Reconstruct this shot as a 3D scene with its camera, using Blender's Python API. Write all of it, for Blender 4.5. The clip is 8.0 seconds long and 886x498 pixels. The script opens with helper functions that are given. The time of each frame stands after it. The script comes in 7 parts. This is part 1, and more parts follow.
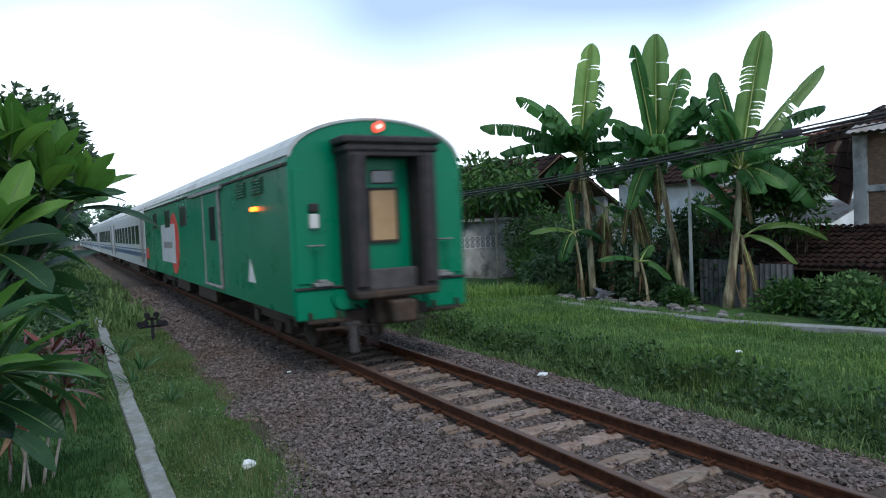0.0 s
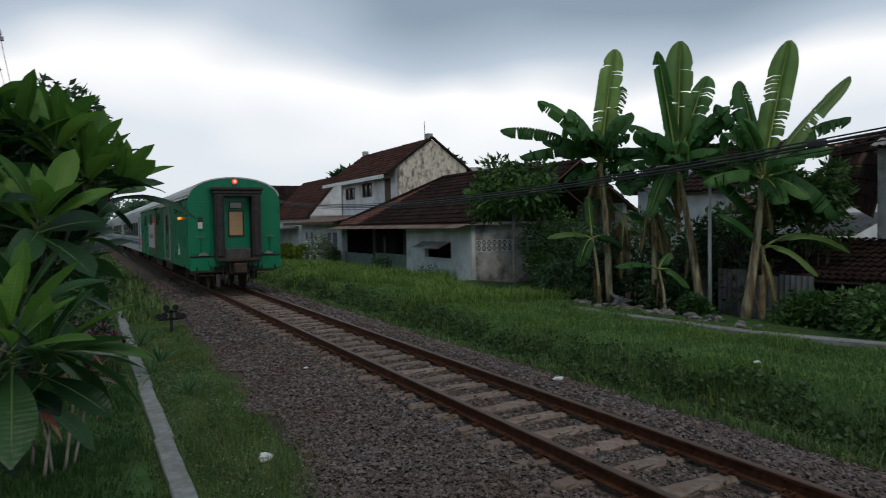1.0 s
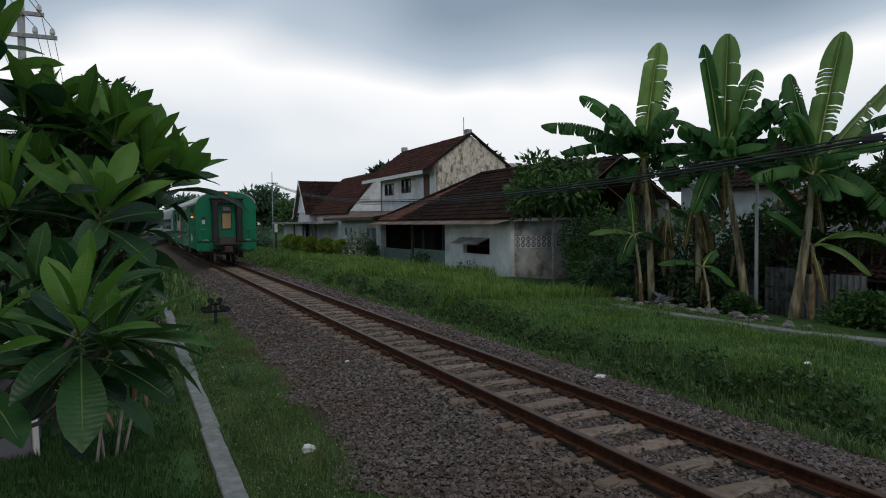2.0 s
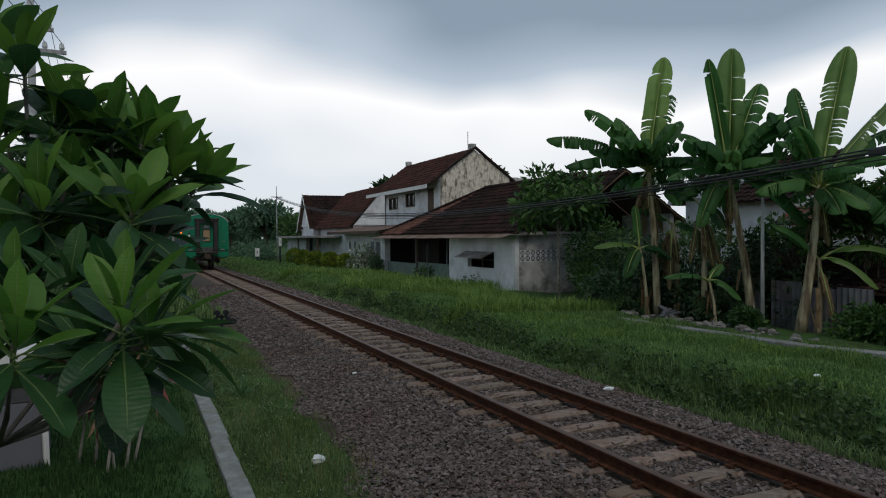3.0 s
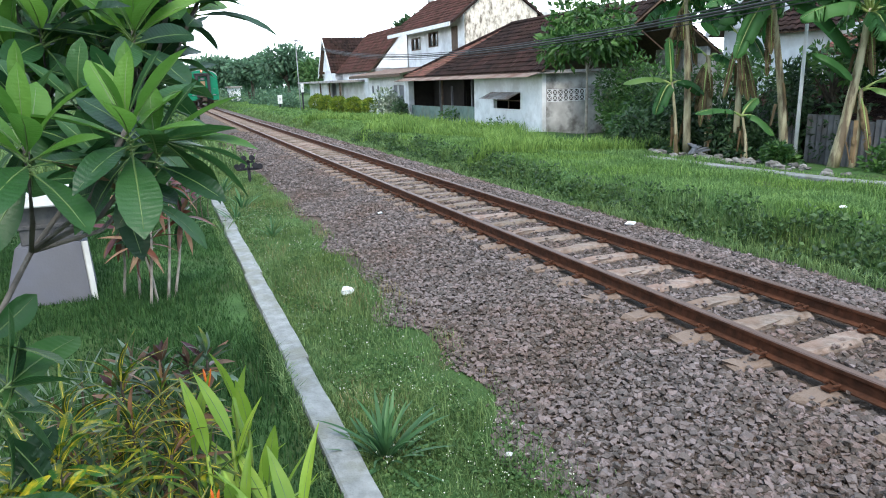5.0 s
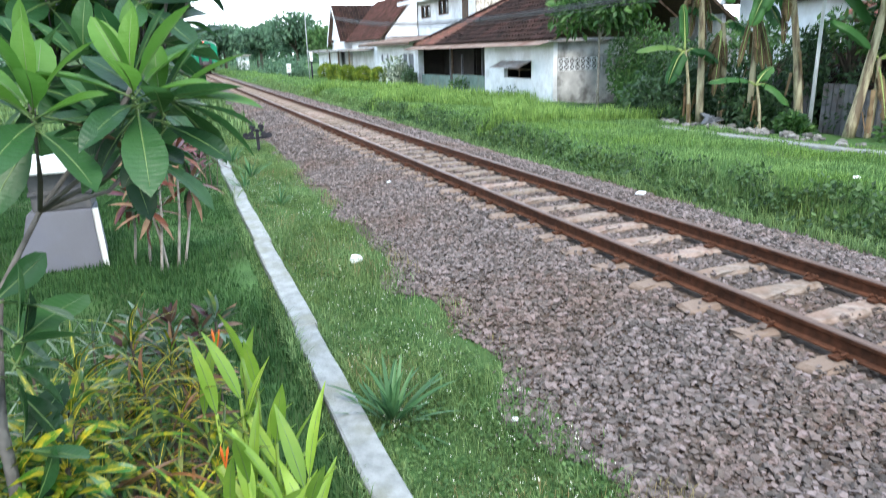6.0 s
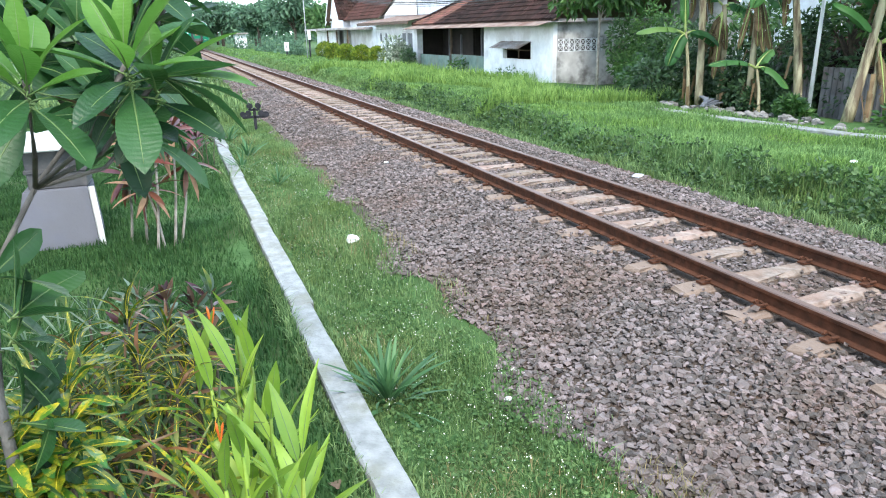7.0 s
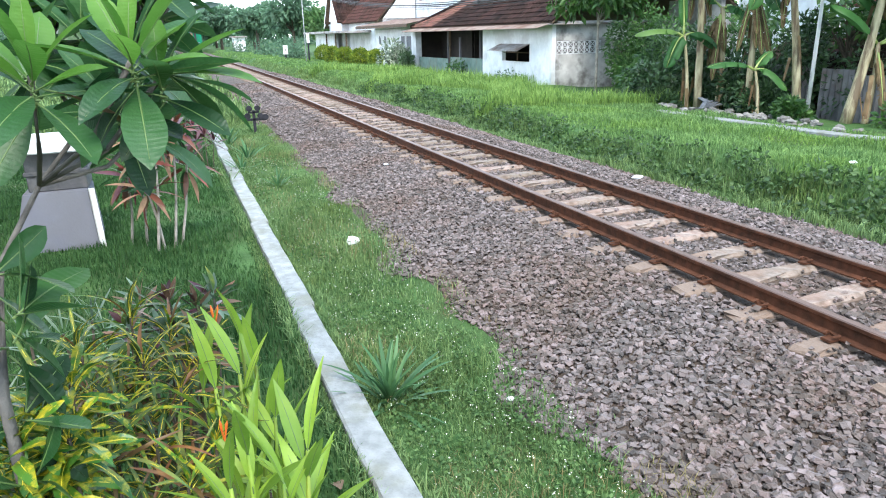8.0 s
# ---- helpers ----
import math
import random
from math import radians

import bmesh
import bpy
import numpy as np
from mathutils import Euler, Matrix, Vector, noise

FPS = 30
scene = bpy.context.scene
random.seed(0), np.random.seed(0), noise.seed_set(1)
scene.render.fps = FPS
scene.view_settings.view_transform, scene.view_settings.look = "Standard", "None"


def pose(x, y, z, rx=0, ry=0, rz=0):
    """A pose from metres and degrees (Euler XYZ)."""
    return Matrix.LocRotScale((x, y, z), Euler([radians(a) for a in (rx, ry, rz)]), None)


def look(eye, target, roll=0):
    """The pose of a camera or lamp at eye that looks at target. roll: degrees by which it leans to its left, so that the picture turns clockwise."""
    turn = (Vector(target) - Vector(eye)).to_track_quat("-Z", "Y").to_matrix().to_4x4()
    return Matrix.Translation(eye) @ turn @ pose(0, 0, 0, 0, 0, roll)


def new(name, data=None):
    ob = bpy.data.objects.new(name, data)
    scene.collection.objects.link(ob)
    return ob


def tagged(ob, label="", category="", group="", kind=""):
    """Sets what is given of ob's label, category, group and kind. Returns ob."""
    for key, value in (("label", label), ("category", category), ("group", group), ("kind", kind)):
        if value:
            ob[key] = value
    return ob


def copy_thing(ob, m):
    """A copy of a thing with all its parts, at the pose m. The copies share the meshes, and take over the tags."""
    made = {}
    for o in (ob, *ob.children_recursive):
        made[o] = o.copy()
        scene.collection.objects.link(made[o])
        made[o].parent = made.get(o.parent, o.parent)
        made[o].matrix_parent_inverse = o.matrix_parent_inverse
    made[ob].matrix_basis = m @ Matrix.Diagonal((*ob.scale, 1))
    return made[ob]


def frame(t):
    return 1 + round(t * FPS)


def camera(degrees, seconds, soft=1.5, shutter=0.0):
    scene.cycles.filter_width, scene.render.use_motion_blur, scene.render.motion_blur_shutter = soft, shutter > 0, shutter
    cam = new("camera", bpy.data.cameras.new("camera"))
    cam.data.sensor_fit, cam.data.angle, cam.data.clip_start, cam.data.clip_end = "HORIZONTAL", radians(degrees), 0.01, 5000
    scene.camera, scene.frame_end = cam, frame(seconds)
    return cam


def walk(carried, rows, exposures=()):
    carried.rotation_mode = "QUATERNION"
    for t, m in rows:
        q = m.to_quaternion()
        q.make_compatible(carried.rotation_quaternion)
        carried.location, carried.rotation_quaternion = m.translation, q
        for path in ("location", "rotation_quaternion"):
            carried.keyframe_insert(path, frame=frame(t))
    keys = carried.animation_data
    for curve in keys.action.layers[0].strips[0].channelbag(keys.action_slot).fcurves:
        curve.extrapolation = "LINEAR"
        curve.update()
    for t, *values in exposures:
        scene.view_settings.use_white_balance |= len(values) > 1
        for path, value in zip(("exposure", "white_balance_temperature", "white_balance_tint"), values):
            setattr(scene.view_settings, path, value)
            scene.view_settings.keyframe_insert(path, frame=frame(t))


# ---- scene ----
cam = camera(66.7, 8.0, soft=1.05, shutter=0.5)
# seconds, eye, target, lean
PATH = [
    (0, (-4.436, -4.044, 2.125), (-3.455, -2.304, 2.047), -2.5),
    (0.5, (-4.474, -4.066, 2.11), (-3.501, -2.32, 2.046), -1.3),
    (1, (-4.507, -4.049, 2.11), (-3.565, -2.286, 2.04), -0.9),
    (1.5, (-4.536, -4.01, 2.09), (-3.679, -2.205, 2.026), -0.6),
    (2, (-4.55, -4.01, 2.099), (-3.708, -2.198, 2.019), -0.6),
    (3.5, (-4.663, -4.001, 2.008), (-3.848, -2.175, 1.991), 0.1),
    (3.6, (-4.650, -4.019, 1.997), (-3.906, -2.170, 1.829), -0.6),
    (3.7, (-4.638, -4.036, 1.986), (-3.971, -2.174, 1.688), -1.4),
    (3.8, (-4.625, -4.054, 1.975), (-3.905, -2.222, 1.621), -2.1),
    (3.9, (-4.613, -4.071, 1.964), (-3.906, -2.245, 1.560), -2.9),
    (4, (-4.6, -4.089, 1.953), (-3.908, -2.269, 1.494), -3.6),
    (4.5, (-4.601, -4.048, 1.957), (-3.86, -2.256, 1.468), -2.1),
    (5.8, (-4.57, -4.068, 1.914), (-3.874, -2.256, 1.432), -1.7),
    (6, (-4.585, -4.064, 1.915), (-3.891, -2.276, 1.348), -1.8),
    (6.5, (-4.587, -4.08, 1.907), (-3.916, -2.303, 1.28), -1.7),
    (7, (-4.578, -4.087, 1.915), (-3.885, -2.316, 1.295), -1.3),
    (7.5, (-4.584, -4.083, 1.915), (-3.883, -2.311, 1.307), -1.2),
    (8, (-4.596, -4.084, 1.898), (-3.899, -2.312, 1.286), -1.4),
]
EXPOSURES = [(0.0, 0.44, 6300, 10), (0.3, 0.06, 6450, 10), (0.6, -0.50, 6800, 10), (1.0, -0.62, 7000, 10), (2.2, -0.68, 7000, 10), (3.7, -0.68, 7000, 10), (3.9, -0.45, 7600, 10), (4.0, -0.15, 7600, 10), (4.2, 0.80, 7200, 10), (4.5, 1.35, 6750, 10), (5.8, 2.00, 6580, 10), (6.5, 2.25, 6580, 10), (8.0, 2.27, 6580, 10)]
walk(cam, [(t, look(eye, target, roll)) for t, eye, target, roll in PATH], EXPOSURES)

# ---- world and sun: an overcast sky with broken cloud ----
SUN_UP, SUN_TURN = 53, 191


def make_world():
    world = bpy.data.worlds.new("overcast_sky")
    scene.world = world
    world.use_nodes = True
    nt = world.node_tree
    nt.nodes.clear()
    N, L = nt.nodes.new, nt.links.new
    out, bg = N("ShaderNodeOutputWorld"), N("ShaderNodeBackground")
    sky = N("ShaderNodeTexSky")
    sky.sky_type, sky.sun_disc = "NISHITA", False
    sky.sun_elevation, sky.sun_rotation = radians(SUN_UP), radians(SUN_TURN)
    dim = N("ShaderNodeMix")
    dim.data_type, dim.blend_type = "RGBA", "MULTIPLY"
    dim.inputs[0].default_value = 1
    dim.inputs[7].default_value = (0.1, 0.1, 0.1, 1)
    L(sky.outputs[0], dim.inputs[6])
    tc, sep = N("ShaderNodeTexCoord"), N("ShaderNodeSeparateXYZ")
    L(tc.outputs["Generated"], sep.inputs[0])
    # a flat cloud deck: direction over height
    up = N("ShaderNodeMath")
    up.operation = "ADD"
    up.inputs[1].default_value = 0.42
    L(sep.outputs[2], up.inputs[0])
    deck = N("ShaderNodeVectorMath")
    deck.operation = "DIVIDE"
    L(tc.outputs["Generated"], deck.inputs[0])
    comb = N("ShaderNodeCombineXYZ")
    for i in range(3):
        L(up.outputs[0], comb.inputs[i])
    L(comb.outputs[0], deck.inputs[1])
    noise_tex = N("ShaderNodeTexNoise")
    noise_tex.inputs["Scale"].default_value = 0.85
    noise_tex.inputs["Detail"].default_value = 3.0
    noise_tex.inputs["Roughness"].default_value = 0.45
    shift = N("ShaderNodeVectorMath")
    shift.operation = "ADD"
    shift.inputs[1].default_value = CLOUD_SHIFT
    L(deck.outputs[0], shift.inputs[0])
    L(shift.outputs[0], noise_tex.inputs["Vector"])
    # more grey cloud overhead, a bright rim low down
    lift = N("ShaderNodeMapRange")
    lift.inputs[1].default_value, lift.inputs[2].default_value = 0.05, 0.33
    lift.inputs[3].default_value, lift.inputs[4].default_value = -0.30, 0.33
    L(sep.outputs[2], lift.inputs[0])
    total = N("ShaderNodeMath")
    L(noise_tex.outputs[0], total.inputs[0])
    L(lift.outputs[0], total.inputs[1])
    ramp = N("ShaderNodeValToRGB")
    el = ramp.color_ramp.elements
    el[0].position, el[0].color = 0.24, (1.22, 1.36, 1.56, 1)
    el[1].position, el[1].color = 0.74, (0.42, 0.57, 0.76, 1)
    mid = el.new(0.45)
    mid.color = (1.72, 1.78, 1.9, 1)
    mid2 = el.new(0.58)
    mid2.color = (0.82, 1.0, 1.24, 1)
    L(total.outputs[0], ramp.inputs[0])
    mix = N("ShaderNodeMix")
    mix.data_type = "RGBA"
    mix.inputs[0].default_value = 0.88
    L(dim.outputs[2], mix.inputs[6])
    L(ramp.outputs[0], mix.inputs[7])
    L(mix.outputs[2], bg.inputs[0])
    bg.inputs[1].default_value = 1.0
    L(bg.outputs[0], out.inputs[0])


CLOUD_SHIFT = (3.1, 0.6, 0.0)
make_world()
sun_data = bpy.data.lights.new("sun", "SUN")
sun_data.energy, sun_data.angle, sun_data.color = 1.1, radians(25), (1.0, 0.95, 0.88)
sun = new("sun", sun_data)
sun.matrix_world = look((-6, -30, 40), (0, 0, 0))
# ---- materials ----


def material(name, dark, light, scale=6.0, rough=0.7, metal=0.0, bump=0.2, bump_scale=40.0, island=0.0, per_object=0.0,
             stain=None, stain_scale=0.8, stain_amount=0.5, thin=0.0, wave=0.0, wave_axis="Y", stretch=(1, 1, 1), spec=0.5, wave_depth=0.07):
    """A procedural surface: two tones by noise, stains at a larger scale, relief, and variation from piece to piece."""
    m = bpy.data.materials.new(name)
    m.use_nodes = True
    nt = m.node_tree
    N, L = nt.nodes.new, nt.links.new
    p = nt.nodes["Principled BSDF"]
    tc, mp = N("ShaderNodeTexCoord"), N("ShaderNodeMapping")
    mp.inputs["Scale"].default_value = stretch
    L(tc.outputs["Object"], mp.inputs[0])
    n1 = N("ShaderNodeTexNoise")
    n1.inputs["Scale"].default_value, n1.inputs["Detail"].default_value = scale, 6
    L(mp.outputs[0], n1.inputs["Vector"])
    ramp = N("ShaderNodeValToRGB")
    ramp.color_ramp.elements[0].position, ramp.color_ramp.elements[1].position = 0.33, 0.68
    ramp.color_ramp.elements[0].color, ramp.color_ramp.elements[1].color = (*dark, 1), (*light, 1)
    L(n1.outputs[0], ramp.inputs[0])
    colour = ramp.outputs[0]
    if stain:
        n2, r2, mx = N("ShaderNodeTexNoise"), N("ShaderNodeValToRGB"), N("ShaderNodeMix")
        n2.inputs["Scale"].default_value, n2.inputs["Detail"].default_value = stain_scale, 8
        n2.inputs["Roughness"].default_value = 0.65
        L(mp.outputs[0], n2.inputs["Vector"])
        r2.color_ramp.elements[0].position, r2.color_ramp.elements[1].position = 0.47, 0.62
        r2.color_ramp.elements[1].color = (stain_amount,) * 3 + (1,)
        L(n2.outputs[0], r2.inputs[0])
        mx.data_type = "RGBA"
        mx.inputs[7].default_value = (*stain, 1)
        L(r2.outputs[0], mx.inputs[0])
        L(colour, mx.inputs[6])
        colour = mx.outputs[2]
    if island or per_object:
        src = N("ShaderNodeNewGeometry").outputs["Random Per Island"] if island else N("ShaderNodeObjectInfo").outputs["Random"]
        amount = island or per_object
        hsv, mr = N("ShaderNodeHueSaturation"), N("ShaderNodeMapRange")
        mr.inputs[3].default_value, mr.inputs[4].default_value = 1 - amount, 1 + amount
        L(src, mr.inputs[0])
        L(mr.outputs[0], hsv.inputs["Value"])
        mh = N("ShaderNodeMapRange")
        mh.inputs[3].default_value, mh.inputs[4].default_value = 0.5 + 0.03 * amount, 0.5 - 0.05 * amount
        L(src, mh.inputs[0])
        L(mh.outputs[0], hsv.inputs["Hue"])
        L(colour, hsv.inputs["Color"])
        colour = hsv.outputs[0]
    L(colour, p.inputs["Base Color"])
    rr = N("ShaderNodeMapRange")
    rr.inputs[3].default_value, rr.inputs[4].default_value = max(rough - 0.12, 0.03), min(rough + 0.12, 1)
    L(n1.outputs[0], rr.inputs[0])
    L(rr.outputs[0], p.inputs["Roughness"])
    p.inputs["Metallic"].default_value = metal
    p.inputs["Specular IOR Level"].default_value = spec
    if bump:
        n3, b = N("ShaderNodeTexNoise"), N("ShaderNodeBump")
        n3.inputs["Scale"].default_value, n3.inputs["Detail"].default_value = bump_scale, 4
        L(mp.outputs[0], n3.inputs["Vector"])
        b.inputs["Strength"].default_value, b.inputs["Distance"].default_value = bump, 0.02
        L(n3.outputs[0], b.inputs["Height"])
        L(b.outputs[0], p.inputs["Normal"])
        if wave:
            w, b2 = N("ShaderNodeTexWave"), N("ShaderNodeBump")
            w.bands_direction = wave_axis
            w.inputs["Scale"].default_value = wave
            L(mp.outputs[0], w.inputs["Vector"])
            b2.inputs["Strength"].default_value, b2.inputs["Distance"].default_value = wave_depth, 0.02
            L(w.outputs[1], b2.inputs["Height"])
            L(b.outputs[0], b2.inputs["Normal"])
            L(b2.outputs[0], p.inputs["Normal"])
    if thin:
        tr, ms = N("ShaderNodeBsdfTranslucent"), N("ShaderNodeMixShader")
        L(colour, tr.inputs[0])
        ms.inputs[0].default_value = thin
        L(p.outputs[0], ms.inputs[1])
        L(tr.outputs[0], ms.inputs[2])
        L(ms.outputs[0], nt.nodes["Material Output"].inputs[0])
    return m


def glow(name, colour, strength):
    m = material(name, colour, colour, bump=0)
    p = m.node_tree.nodes["Principled BSDF"]
    p.inputs["Emission Color"].default_value = (*colour, 1)
    p.inputs["Emission Strength"].default_value = strength
    return m


def glass(name, tint=(0.03, 0.035, 0.04)):
    return material(name, tint, tuple(c * 1.6 for c in tint), rough=0.08, bump=0, scale=1.5, spec=0.8)


SOIL = material("soil_and_turf", (0.039, 0.084, 0.025), (0.066, 0.130, 0.042), 3, 0.95, spec=0.1, stain=(0.052, 0.052, 0.024), stain_scale=1.2, stain_amount=0.5, bump=0.6)
GRIT = material("ballast_grit", (0.034, 0.023, 0.017), (0.090, 0.064, 0.047), 24, 0.95, stain=(0.112, 0.064, 0.038), stain_scale=0.9, stain_amount=0.6, bump=0.9, bump_scale=60)
STONE = material("crushed_stone", (0.112, 0.092, 0.084), (0.188, 0.157, 0.145), 9, 0.9, spec=0.25, island=0.5, bump=0.5, bump_scale=110, stain=(0.125, 0.082, 0.056), stain_scale=0.55, stain_amount=0.5)
CONCRETE_SLEEPER = material("dusty_concrete", (0.152, 0.112, 0.084), (0.320, 0.264, 0.220), 13, 0.9, stain=(0.160, 0.080, 0.044), stain_scale=3, stain_amount=0.6, per_object=0.2, bump=0.5)

def dust_ends(m, colour, x0, x1):
    """Rust-brown dust over the outer ends of a sleeper, with a broken edge."""
    nt = m.node_tree
    N, L = nt.nodes.new, nt.links.new
    base = nt.nodes["Principled BSDF"].inputs["Base Color"]
    old = base.links[0].from_socket
    tc, sep, ab, mr, mx, nz, add = N("ShaderNodeTexCoord"), N("ShaderNodeSeparateXYZ"), N("ShaderNodeMath"), N("ShaderNodeMapRange"), N("ShaderNodeMix"), N("ShaderNodeTexNoise"), N("ShaderNodeMath")
    L(tc.outputs["Object"], sep.inputs[0])
    ab.operation = "ABSOLUTE"
    L(sep.outputs[0], ab.inputs[0])
    nz.inputs["Scale"].default_value = 14
    L(tc.outputs["Object"], nz.inputs["Vector"])
    add.operation = "MULTIPLY_ADD"
    add.inputs[1].default_value = 0.3
    L(nz.outputs[0], add.inputs[0])
    L(ab.outputs[0], add.inputs[2])
    mr.inputs[1].default_value, mr.inputs[2].default_value, mr.inputs[4].default_value = x0, x1, 0.85
    L(add.outputs[0], mr.inputs[0])
    mx.data_type = "RGBA"
    L(mr.outputs[0], mx.inputs[0])
    L(old, mx.inputs[6])
    mx.inputs[7].default_value = (*colour, 1)
    L(mx.outputs[2], base)


dust_ends(CONCRETE_SLEEPER, (0.190, 0.132, 0.098), 0.62, 0.82)
RAIL_RUST = material("rusty_rail", (0.056, 0.022, 0.011), (0.120, 0.045, 0.023), 12, 0.85, spec=0.2, stain=(0.035, 0.018, 0.012), stain_scale=2.5, bump=0.4)
RAIL_TOP = material("worn_rail_head", (0.085, 0.048, 0.034), (0.150, 0.090, 0.066), 9, 0.55, metal=0.2, bump=0.15, stretch=(6, 0.5, 1))
KERB = material("pale_concrete", (0.185, 0.192, 0.186), (0.290, 0.300, 0.290), 11, 0.9, stain=(0.162, 0.162, 0.123), stain_scale=2.4, stain_amount=0.75, per_object=0.06, bump=0.5)
GRASS = material("grass_blade", (0.098, 0.178, 0.062), (0.180, 0.280, 0.112), 2.2, 0.75, spec=0.2, island=0.45, bump=0, thin=0.35, stain=(0.116, 0.163, 0.041), stain_scale=0.7, stain_amount=0.6)
GARDEN_GRASS = material("garden_grass_blade", (0.023, 0.070, 0.020), (0.052, 0.125, 0.037), 2.2, 0.75, spec=0.2, island=0.4, bump=0, thin=0.3)
CLOVER = material("clover_leaf", (0.058, 0.126, 0.037), (0.116, 0.204, 0.075), 3, 0.7, island=0.4, bump=0, thin=0.3, spec=0.2)
LAWN = material("lush_grass_blade", (0.092, 0.180, 0.056), (0.165, 0.285, 0.092), 0.8, 0.75, spec=0.2, island=0.4, bump=0, thin=0.35, stain=(0.141, 0.252, 0.044), stain_scale=0.3, stain_amount=0.6)
TALL_GRASS = material("tall_grass_blade", (0.125, 0.225, 0.050), (0.215, 0.345, 0.090), 0.6, 0.75, spec=0.2, island=0.4, bump=0, thin=0.4)
WEED = material("weed_leaf", (0.025, 0.068, 0.016), (0.053, 0.115, 0.030), 3, 0.6, island=0.5, bump=0, thin=0.25)
LILY = material("strap_leaf", (0.045, 0.125, 0.045), (0.085, 0.19, 0.075), 4, 0.5, spec=0.3, per_object=0.3, bump=0.1, thin=0.3)
STRAW = material("dry_grass_blade", (0.16, 0.14, 0.06), (0.30, 0.26, 0.12), 3, 0.85, spec=0.2, island=0.4, bump=0, thin=0.25)
FLOWER = material("tiny_white_flower", (0.6, 0.6, 0.5), (0.8, 0.8, 0.7), 5, 0.8, bump=0)
PLUMERIA = material("plumeria_leaf", (0.018, 0.074, 0.021), (0.040, 0.118, 0.038), 4, 0.42, spec=0.45, per_object=0.5, bump=0.25, bump_scale=25, thin=0.38, wave=20)
PLUMERIA_NEW = material("young_plumeria_leaf", (0.074, 0.200, 0.026), (0.135, 0.285, 0.052), 4, 0.48, spec=0.35, per_object=0.25, bump=0.25, bump_scale=25, thin=0.45, wave=20)
RIB = material("leaf_midrib", (0.085, 0.155, 0.042), (0.145, 0.215, 0.070), 4, 0.5, bump=0)
BARK_PALE = material("pale_bark", (0.17, 0.15, 0.125), (0.33, 0.30, 0.26), 9, 0.85, bump=0.6, bump_scale=30)
BARK_GREY = material("grey_bark", (0.06, 0.055, 0.048), (0.14, 0.13, 0.115), 9, 0.85, bump=0.6, bump_scale=30)
BARK = material("dark_bark", (0.05, 0.038, 0.026), (0.12, 0.095, 0.07), 9, 0.9, bump=0.8, bump_scale=22)
FOLIAGE = material("tree_leaf", (0.022, 0.078, 0.014), (0.058, 0.150, 0.030), 0.7, 0.55, island=0.5, bump=0, thin=0.3)
FOLIAGE_DARK = material("dark_tree_leaf", (0.020, 0.056, 0.018), (0.046, 0.105, 0.034), 0.8, 0.5, island=0.5, bump=0, thin=0.2)
# Paler, bluer green: distance haze is put into the leaf colour.
FOLIAGE_HAZED = material("haze_tinted_tree_leaf", (0.060, 0.125, 0.072), (0.115, 0.21, 0.125), 0.3, 0.8, island=0.35, bump=0, thin=0.3)
FOLIAGE_LIGHT = material("light_tree_leaf", (0.055, 0.130, 0.040), (0.10, 0.20, 0.062), 0.6, 0.6, island=0.4, bump=0, thin=0.35)
TOPIARY = material("yellow_green_hedge_leaf", (0.06, 0.14, 0.015), (0.25, 0.32, 0.03), 3, 0.6, island=0.45, bump=0, thin=0.3)
PALE_STRIPE = material("pale_striped_leaf", (0.06, 0.13, 0.07), (0.26, 0.32, 0.24), 9, 0.6, per_object=0.35, bump=0, thin=0.2)
VARIEGATED = material("white_variegated_leaf", (0.04, 0.10, 0.035), (0.48, 0.52, 0.42), 5, 0.6, island=0.5, bump=0, thin=0.2)
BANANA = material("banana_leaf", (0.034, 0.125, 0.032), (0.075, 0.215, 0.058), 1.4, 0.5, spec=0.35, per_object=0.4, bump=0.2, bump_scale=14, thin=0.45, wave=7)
# Brighter copy for the pale leaves, with backlight put into the green.
BANANA_BACKLIT = material("backlit_banana_leaf", (0.13, 0.25, 0.06), (0.22, 0.37, 0.10), 1.4, 0.45, per_object=0.25, bump=0.2, bump_scale=14, thin=0.5, wave=7)
BANANA_DEAD = material("dry_banana_leaf", (0.10, 0.065, 0.03), (0.24, 0.17, 0.085), 4, 0.9, per_object=0.3, bump=0.4, thin=0.15)
BANANA_STEM = material("banana_stem", (0.22, 0.19, 0.10), (0.47, 0.42, 0.27), 3, 0.75, stain=(0.085, 0.05, 0.028), stain_scale=2.2, stain_amount=0.85, bump=0.4, stretch=(3, 3, 0.6))
BANANA_RIB = material("banana_midrib", (0.20, 0.27, 0.07), (0.34, 0.40, 0.13), 3, 0.5, bump=0)
CROTON = material("croton_leaf", (0.026, 0.072, 0.018), (0.080, 0.145, 0.032), 14, 0.45, spec=0.35, per_object=0.5, bump=0.1, thin=0.2, stain=(0.260, 0.211, 0.025), stain_scale=16, stain_amount=0.4)
CROTON_RED = material("red_croton_leaf", (0.085, 0.026, 0.014), (0.175, 0.058, 0.030), 8, 0.45, per_object=0.5, bump=0.1, thin=0.2)
CROTON_YELLOW = material("yellow_croton_leaf", (0.040, 0.136, 0.013), (0.160, 0.256, 0.021), 10, 0.45, spec=0.35, per_object=0.35, bump=0.1, thin=0.25, stain=(0.528, 0.416, 0.016), stain_scale=22, stain_amount=0.85)
GINGER = material("ginger_leaf", (0.15, 0.29, 0.030), (0.30, 0.44, 0.065), 5, 0.45, per_object=0.3, bump=0.15, thin=0.4, stain=(0.336, 0.320, 0.048), stain_scale=2.5, stain_amount=0.5)
